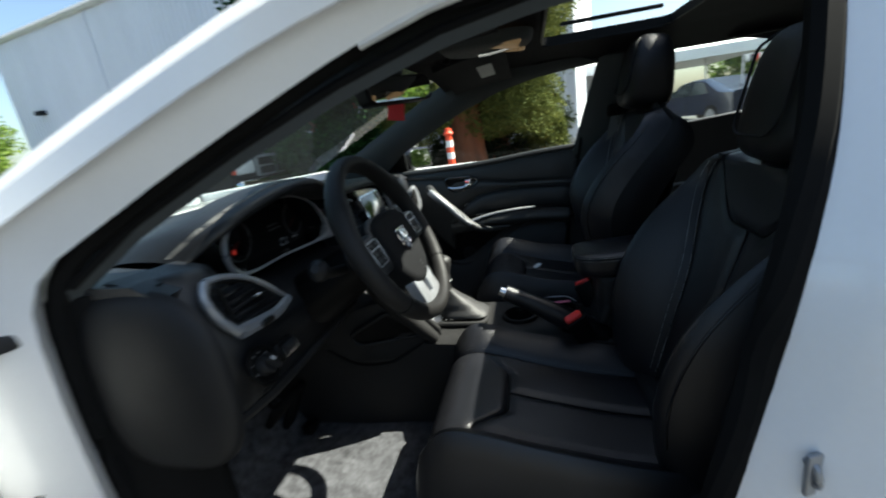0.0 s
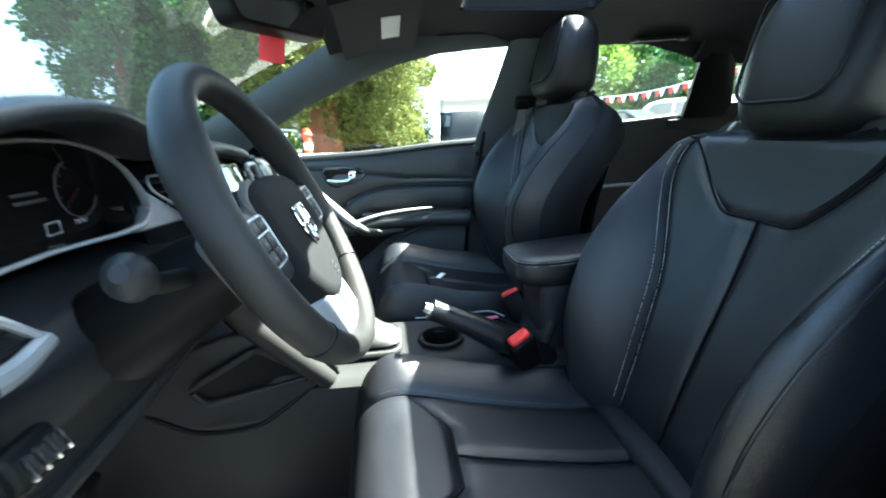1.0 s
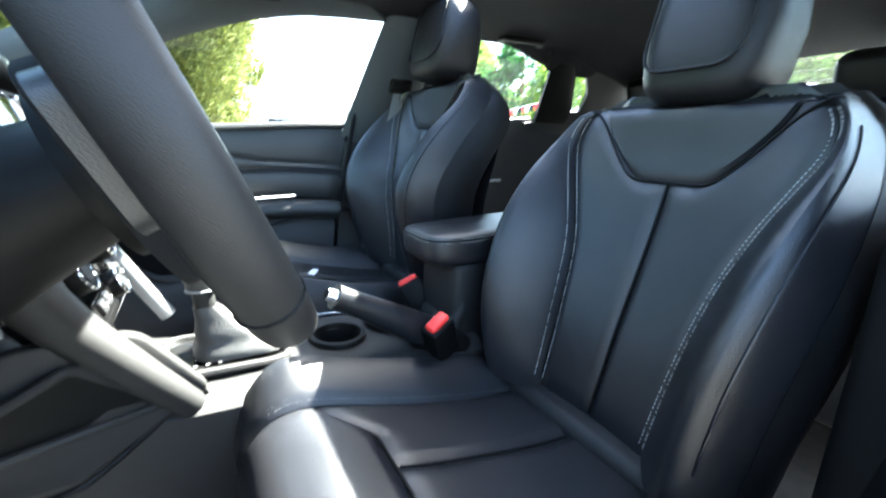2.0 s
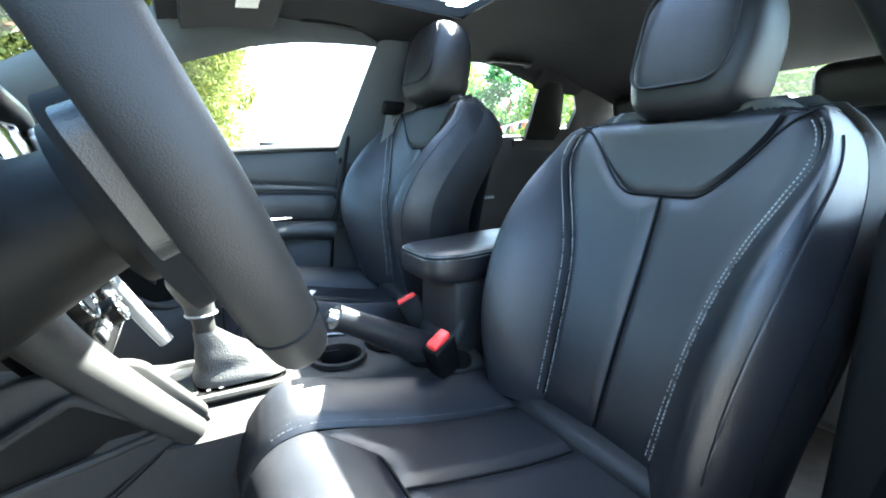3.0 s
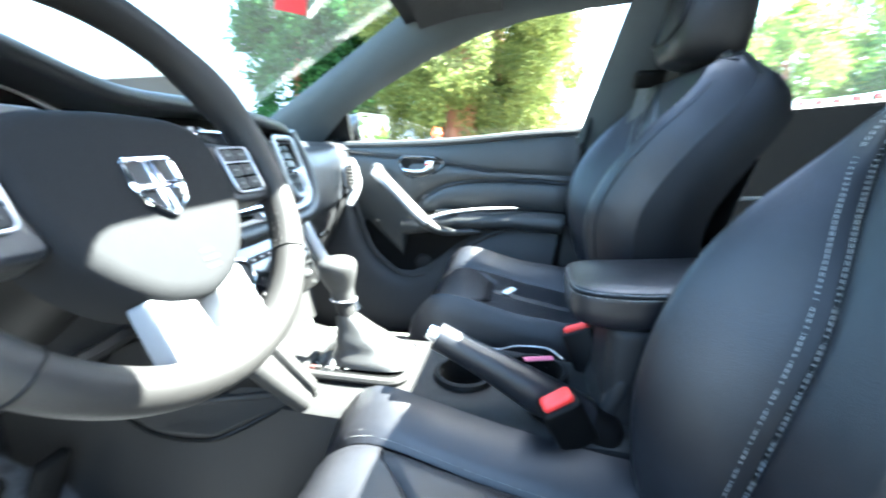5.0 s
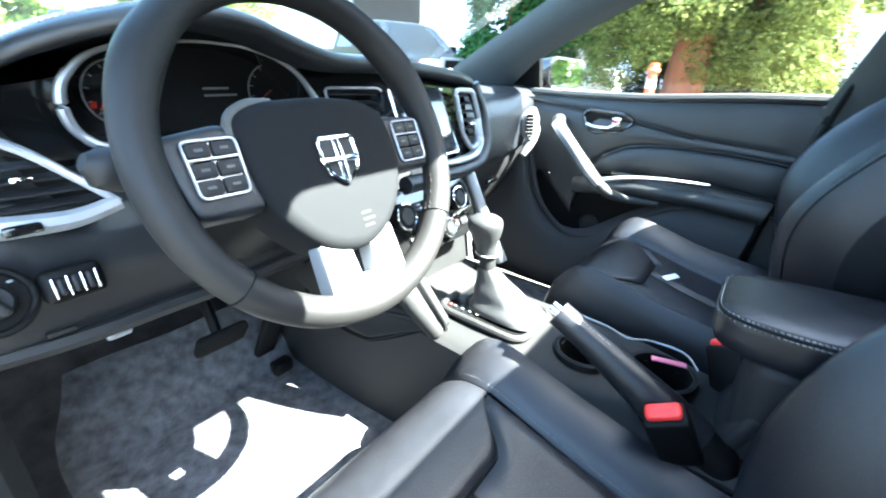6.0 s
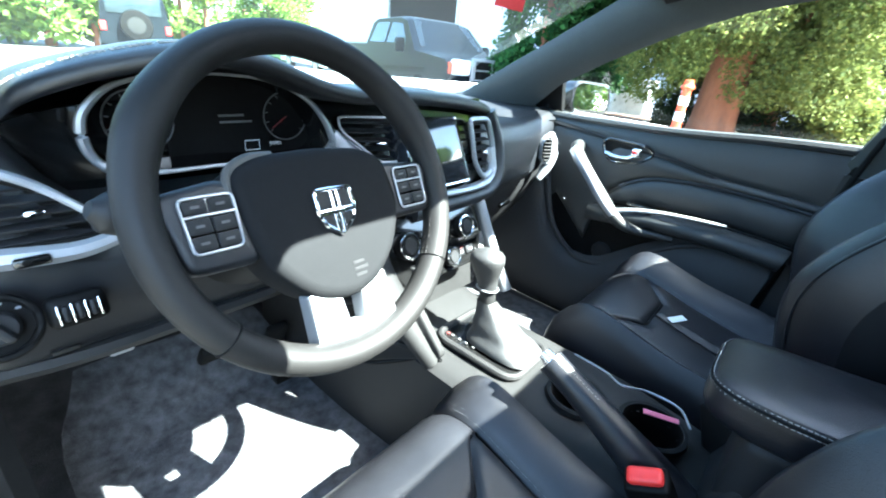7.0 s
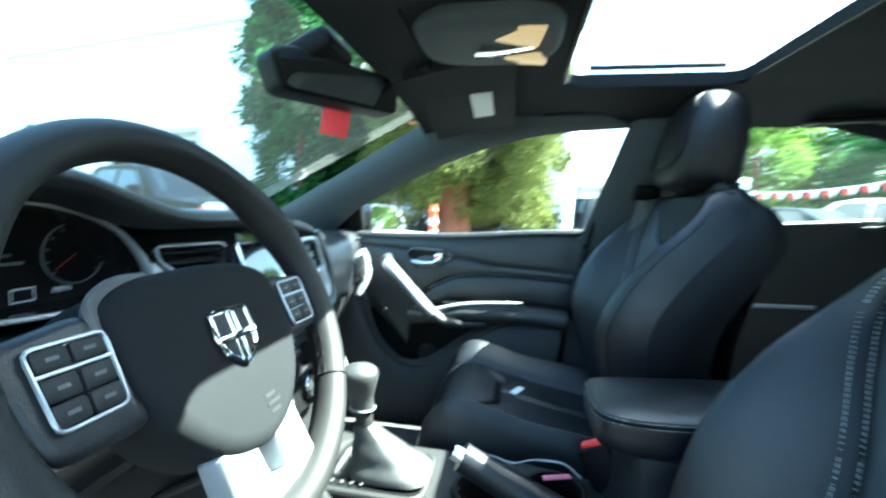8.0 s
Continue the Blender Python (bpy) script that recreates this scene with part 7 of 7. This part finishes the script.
part("case", rbox(acx + Vector((0, 0, 0.55)), (0.7, 0.8, 1.0), 0.03), CAR_WHITE, ac)
for i in range(9):
    part("louvre", rbox(acx + Vector((-0.36, 0, 0.18 + 0.09 * i)), (0.02, 0.66, 0.02), 0), ROOFING, ac)


def vehicle(name, at, heading, L, W, H, prof, glass_prof, paint, label, wheel_r=0.36, extra=None, group="parked vehicles"):
    """A parked vehicle: prof is its side outline, glass_prof its side windows, along the length from the nose."""
    v = thing(name, at, label, "vehicle", group)
    m = Matrix.Translation(at) @ Matrix.Rotation(radians(heading), 4, "Z")
    def add(nm, bm, material, tag="", parent=None):
        bmesh.ops.transform(bm, verts=bm.verts, matrix=m)
        return part(nm, bm, material, parent or v, tag)
    def shell(u, k):
        p = prof[round(u * (len(prof) - 1))]
        w = W / 2 * (1 - 0.20 * ease(H * 0.55, H, p[1]))
        a = 2 * k - 1
        return Vector((w * math.copysign(abs(a) ** 0.6, a), -p[0], p[1] - 0.05 * abs(a) ** 4 * (p[1] > H * 0.4)))
    body = grid(shell, len(prof), 13)
    sides = bmesh.new()
    for s in (-1, 1):
        sides.faces.new([sides.verts.new((s * W / 2 * (1 - 0.20 * ease(H * 0.55, H, b)), -a, b - 0.05 * (b > H * 0.4))) for a, b in prof])
    add("body", join(body, sides), paint)
    for s in (-1, 1):
        for pane_o in glass_prof:
            bm = bmesh.new()
            bm.faces.new([bm.verts.new((s * (W / 2 * (1 - 0.20 * ease(H * 0.55, H, b)) + 0.012), -a, b)) for a, b in pane_o])
            add("window", bm, CAR_GLASS)
    for s in (-1, 1):
        for y in (L * 0.19, L * 0.80):
            w = add("wheel", lathe([(0.06, -0.1), (wheel_r * 0.7, -0.11), (wheel_r * 0.96, -0.1), (wheel_r, -0.06), (wheel_r, 0.06), (wheel_r * 0.96, 0.1), (wheel_r * 0.7, 0.11), (0.06, 0.1)], (s * (W / 2 - 0.10), -y, wheel_r), (1, 0, 0), 20), RUBBER)
            add("rim", lathe([(0.05, 0.0), (wheel_r * 0.6, 0.01), (wheel_r * 0.62, 0.0)], (s * (W / 2 + 0.015), -y, wheel_r), (s, 0, 0), 14), SILVER, "", w)
    if extra:
        extra(add)
    return v


def truck_front(add):
    g = add("grille", rbox((0, 0.02, 0.98), (0.95, 0.06, 0.40), 0.06, 3), SILVER, "chrome cross-bar grille")
    for i in range(2):
        add("grille_opening", rbox((-0.21 + 0.42 * i, 0.055, 1.06), (0.36, 0.02, 0.14), 0.02), BLACK, "", g)
        add("grille_opening", rbox((-0.21 + 0.42 * i, 0.055, 0.89), (0.36, 0.02, 0.14), 0.02), BLACK, "", g)
    for s in (-1, 1):
        add("headlight", rbox((s * 0.70, 0.0, 1.0), (0.42, 0.12, 0.27), 0.05, 3), REFLECT)
        add("indicator", rbox((s * 0.945, 0.0, 0.98), (0.05, 0.12, 0.2), 0.02), ORANGE)
        add("door_mirror", rbox((s * 1.12, -1.75, 1.30), (0.22, 0.12, 0.28), 0.05), CAR_BLACK)
    add("bumper", rbox((0, 0.08, 0.62), (1.98, 0.22, 0.28), 0.08, 3), CHROME, "chrome front bumper")
    add("windscreen", thick(grid(lambda u, v: Vector(((0.80 - 0.12 * v) * (2 * u - 1), -1.42 - 0.62 * v, 1.30 + 0.50 * v + 0.02)), 8, 4), 0.01), CAR_GLASS)


TRUCK = [(0.0, 0.45), (0.0, 0.75), (0.02, 1.10), (0.12, 1.17), (1.35, 1.27), (2.05, 1.83), (2.4, 1.90), (3.6, 1.88), (3.85, 1.80), (3.95, 1.32), (5.6, 1.30), (5.65, 0.6), (5.6, 0.45)]
vehicle("pickup_truck", bearing(55.0, 9.0), 163, 5.65, 2.0, 1.9, TRUCK, [[(1.75, 1.33), (2.2, 1.72), (2.72, 1.76), (2.75, 1.33)], [(2.85, 1.33), (2.85, 1.76), (3.55, 1.75), (3.7, 1.33)]], CAR_BLACK, "black pickup truck with a chrome cross-bar grille parked by the building", 0.4, truck_front)


def jeep_back(add):
    t = add("spare_wheel", lathe([(0.06, 0), (0.24, 0.02), (0.35, 0.04), (0.38, 0.10), (0.36, 0.19), (0.26, 0.21), (0.05, 0.20)], (0, -4.02, 1.05), (0, -1, 0), 24), RUBBER, "spare wheel on the tailgate")
    add("spare_rim", lathe([(0.21, 0.0), (0.2, 0.02), (0.03, 0.03)], (0, -4.22, 1.05), (0, -1, 0), 20), TRIM_LIGHT, "", t)
    add("rear_window", rbox((0, -4.01, 1.52), (1.25, 0.03, 0.42), 0.02), CAR_GLASS)
    for s in (-1, 1):
        add("tail_lamp", rbox((s * 0.74, -4.01, 0.98), (0.14, 0.05, 0.22), 0.02), RED)


JEEP = [(0.0, 0.5), (0.0, 1.05), (1.25, 1.15), (1.45, 1.25), (1.75, 1.80), (2.0, 1.85), (3.9, 1.83), (4.0, 1.75), (4.0, 0.55)]
vehicle("off_roader", bearing(15.6, 19.5), -14, 4.0, 1.75, 1.85, JEEP, [[(1.8, 1.3), (1.95, 1.72), (2.7, 1.72), (2.7, 1.3)], [(2.8, 1.3), (2.8, 1.72), (3.8, 1.72), (3.8, 1.3)]], CAR_BLACK, "dark boxy off-roader with a spare wheel on its back", 0.42, jeep_back)
SEDAN = [(0.0, 0.3), (0.0, 0.62), (0.15, 0.78), (1.2, 0.92), (1.9, 1.40), (2.4, 1.45), (3.1, 1.42), (3.9, 1.05), (4.55, 1.0), (4.6, 0.4)]
SEDAN_W = [[(1.55, 0.98), (2.05, 1.34), (2.5, 1.36), (2.5, 0.98)], [(2.6, 0.98), (2.6, 1.36), (3.1, 1.33), (3.5, 1.0)]]
SUV = [(0.0, 0.35), (0.0, 0.85), (0.15, 1.02), (1.15, 1.12), (1.75, 1.68), (2.2, 1.75), (4.1, 1.72), (4.55, 1.1), (4.6, 0.4)]
SUV_W = [[(1.5, 1.15), (1.95, 1.6), (2.6, 1.62), (2.6, 1.15)], [(2.7, 1.15), (2.7, 1.62), (3.4, 1.61), (3.4, 1.15)], [(3.5, 1.15), (3.5, 1.6), (4.05, 1.55), (4.3, 1.15)]]
vehicle("suv", bearing(96.8, 21), -80, 4.6, 1.85, 1.75, SUV, SUV_W, CAR_BLACK, "dark parked sport utility vehicle seen behind the cedar", 0.36)
vehicle("sedan", bearing(106.0, 19), -75, 4.6, 1.8, 1.45, SEDAN, SEDAN_W, CAR_BLUE, "dark blue sedan parked under the tent", 0.33)
vehicle("sedan", bearing(112.0, 17), -60, 4.6, 1.8, 1.45, SEDAN, SEDAN_W, CAR_BLACK, "dark sedan parked beyond the tent", 0.33)
vehicle("suv", bearing(119.0, 18), -65, 4.6, 1.85, 1.75, SUV, SUV_W, CAR_WHITE, "silver sport utility vehicle in the far row", 0.36)
vehicle("sedan", bearing(126.0, 19), -65, 4.6, 1.8, 1.45, SEDAN, SEDAN_W, CAR_BLUE, "dark blue sedan in the far row", 0.33)
vehicle("sedan", bearing(48.0, 19.0), 170, 4.6, 1.8, 1.45, SEDAN, SEDAN_W, CAR_WHITE, "silver car parked beyond the pickup truck", 0.33)
vehicle("suv", bearing(36.5, 23), 175, 4.6, 1.85, 1.75, SUV, SUV_W, CAR_WHITE, "pale sport utility vehicle parked by the workshop", 0.36)

# tent
tent = thing("marquee", bearing(104, 20), "white open-sided sales tent on poles", "tent")
tc = bearing(104, 21)
def tent_fn(u, v):
    a, b = 2 * u - 1, 2 * v - 1
    z = 2.55 + 1.5 * (1 - max(abs(a), abs(b))) ** 1.3
    return tc + Vector((3.0 * b, 3.2 * a, z))
part("canopy", thick(grid(tent_fn, 17, 17), 0.02), CANVAS, tent, "white peaked canvas roof")
part("valance", join(*[thick(grid(lambda u, v, s=s, ax=ax: tc + (Vector((3.0 * s, 3.2 * (2 * u - 1), 2.55 - 0.35 * v)) if ax else Vector((3.0 * (2 * u - 1), 3.2 * s, 2.55 - 0.35 * v))), 8, 3), 0.01) for s in (-1, 1) for ax in (0, 1)]), CANVAS, tent)
for sx in (-1, 1):
    for sy in (-1, 1):
        part("pole", tube([tc + Vector((2.95 * sx, 3.15 * sy, 0)), tc + Vector((2.95 * sx, 3.15 * sy, 2.55))], 0.04, 8), REFLECT, tent)
far_shed = thing("showroom", bearing(98, 34), "low pale showroom with a row of windows", "building")
fs = bearing(97.5, 34)
part("wall", rbox(fs + Vector((0, 0, 1.6)), (5, 9, 3.2), 0.05), CANVAS, far_shed)
part("roof", rbox(fs + Vector((0, 0, 3.3)), (5.6, 9.6, 0.25), 0.05), ROOFING, far_shed)
for i in range(5):
    part("window", rbox(fs + Vector((-2.51, -3.2 + 1.6 * i, 1.5)), (0.06, 1.2, 1.2), 0.02), CAR_GLASS, far_shed)

# bunting
bunting = thing("bunting", bearing(122, 15, 2.0), "string of red, white and blue pennants across the yard", "bunting")
b0, b1 = bearing(113, 16, 1.95), bearing(131, 14, 2.35)
line = [b0.lerp(b1, k) + Vector((0, 0, -0.25 * math.sin(math.pi * k))) for k in [i / 40 for i in range(41)]]
part("cord", tube(line, 0.012, 5), REFLECT, bunting)
part("pole", join(tube([Vector((b0.x, b0.y, 0)), b0], 0.03, 8), tube([Vector((b1.x, b1.y, 0)), b1], 0.03, 8)), ROOFING, bunting)
for i in range(1, 40):
    p = line[i]
    d = (b1 - b0).normalized()
    bm = bmesh.new()
    bm.faces.new([bm.verts.new(q) for q in (p - d * 0.085, p + d * 0.085, p + Vector((0.02, 0, -0.24)))])
    part("pennant", thick(bm, 0.004), (RED, REFLECT, CAR_BLUE)[i % 3], bunting)

# trees round the yard
for az, dist, h, r, mat_, lab in ((-14, 22, 7.5, 3.0, LEAF_LIGHT, "pale green broadleaf tree at the yard's edge"), (-6, 24, 6.5, 2.8, LEAF_LIGHT, "pale green broadleaf tree at the yard's edge"), (2, 23, 5.5, 2.4, LEAF_LIGHT, "pale green broadleaf tree at the yard's edge"), (9, 24, 6.0, 2.4, LEAF_LIGHT, "pale green broadleaf tree at the yard's edge")):
    tree(bearing(az, dist), h, r, 0.5, dome, mat_, lab, 4200, 0.26, 0.16, 36, name="tree")
for az, dist, h in ((12.5, 25, 6.5), (20.0, 24, 7.5), (22.3, 24, 6.5)):
    tree(bearing(az, dist), h, 0.95, 0.2, column, LEAF_LIGHT, "slim columnar tree at the yard's edge", 3000, 0.17, 0.12, 36)
for az, dist, h, r in ((116, 30, 7.0, 3.4), (122, 34, 8.5, 4.2), (129, 30, 7.5, 3.8), (137, 28, 7.5, 3.8), (146, 30, 8.5, 4.2), (155, 28, 8.0, 4.0), (164, 30, 8.5, 4.2), (174, 28, 8.0, 4.0), (184, 30, 8.5, 4.2), (195, 30, 8.0, 4.0), (26, 48, 9, 4.5), (29.5, 44, 7, 3.5)):
    tree(bearing(az, dist), h, r, 0.6, dome, LEAF_LIGHT if int(az) % 3 else LEAF_DARK, "leafy tree in the belt of trees round the yard", 7000, 0.22, 0.2, 60, group="tree belt")
solo("grass_bank", thick(grid(lambda u, v: bearing(14 + 18 * u, 34 + 26 * v, 0.02 + 3.2 * v ** 1.3), 14, 10), 0.2), GRASS, "mown grass bank rising behind the yard", "bank", kind="structure")
backdrop = thick(grid(lambda u, v: bearing(-180 + 360 * u, 150 + 20 * math.sin(9 * u), (5 + 3.5 * math.sin(31 * u) + 2.2 * math.sin(77 * u) + 1.2 * math.sin(190 * u)) * v), 360, 3), 0.5)
solo("backdrop", backdrop, surface("far wooded hills", (0.06, 0.10, 0.04), 0.95, vary=0.4, scale=0.25), "far wooded skyline", "hills", kind="structure")

# an unseen rendered wall, added to limit light from beyond the driver's door
FENCE = surface("grey rendered wall", (0.22, 0.21, 0.195), 0.9, vary=0.2, scale=1.5, grain=0.3, grain_scale=60, spec=0.2)
solo("added_wall_west", rbox((-8.0, -1.5, 1.1), (0.15, 30.0, 2.2), 0.02), FENCE, "unseen grey wall added to limit light from the driver's side", "wall", kind="structure")
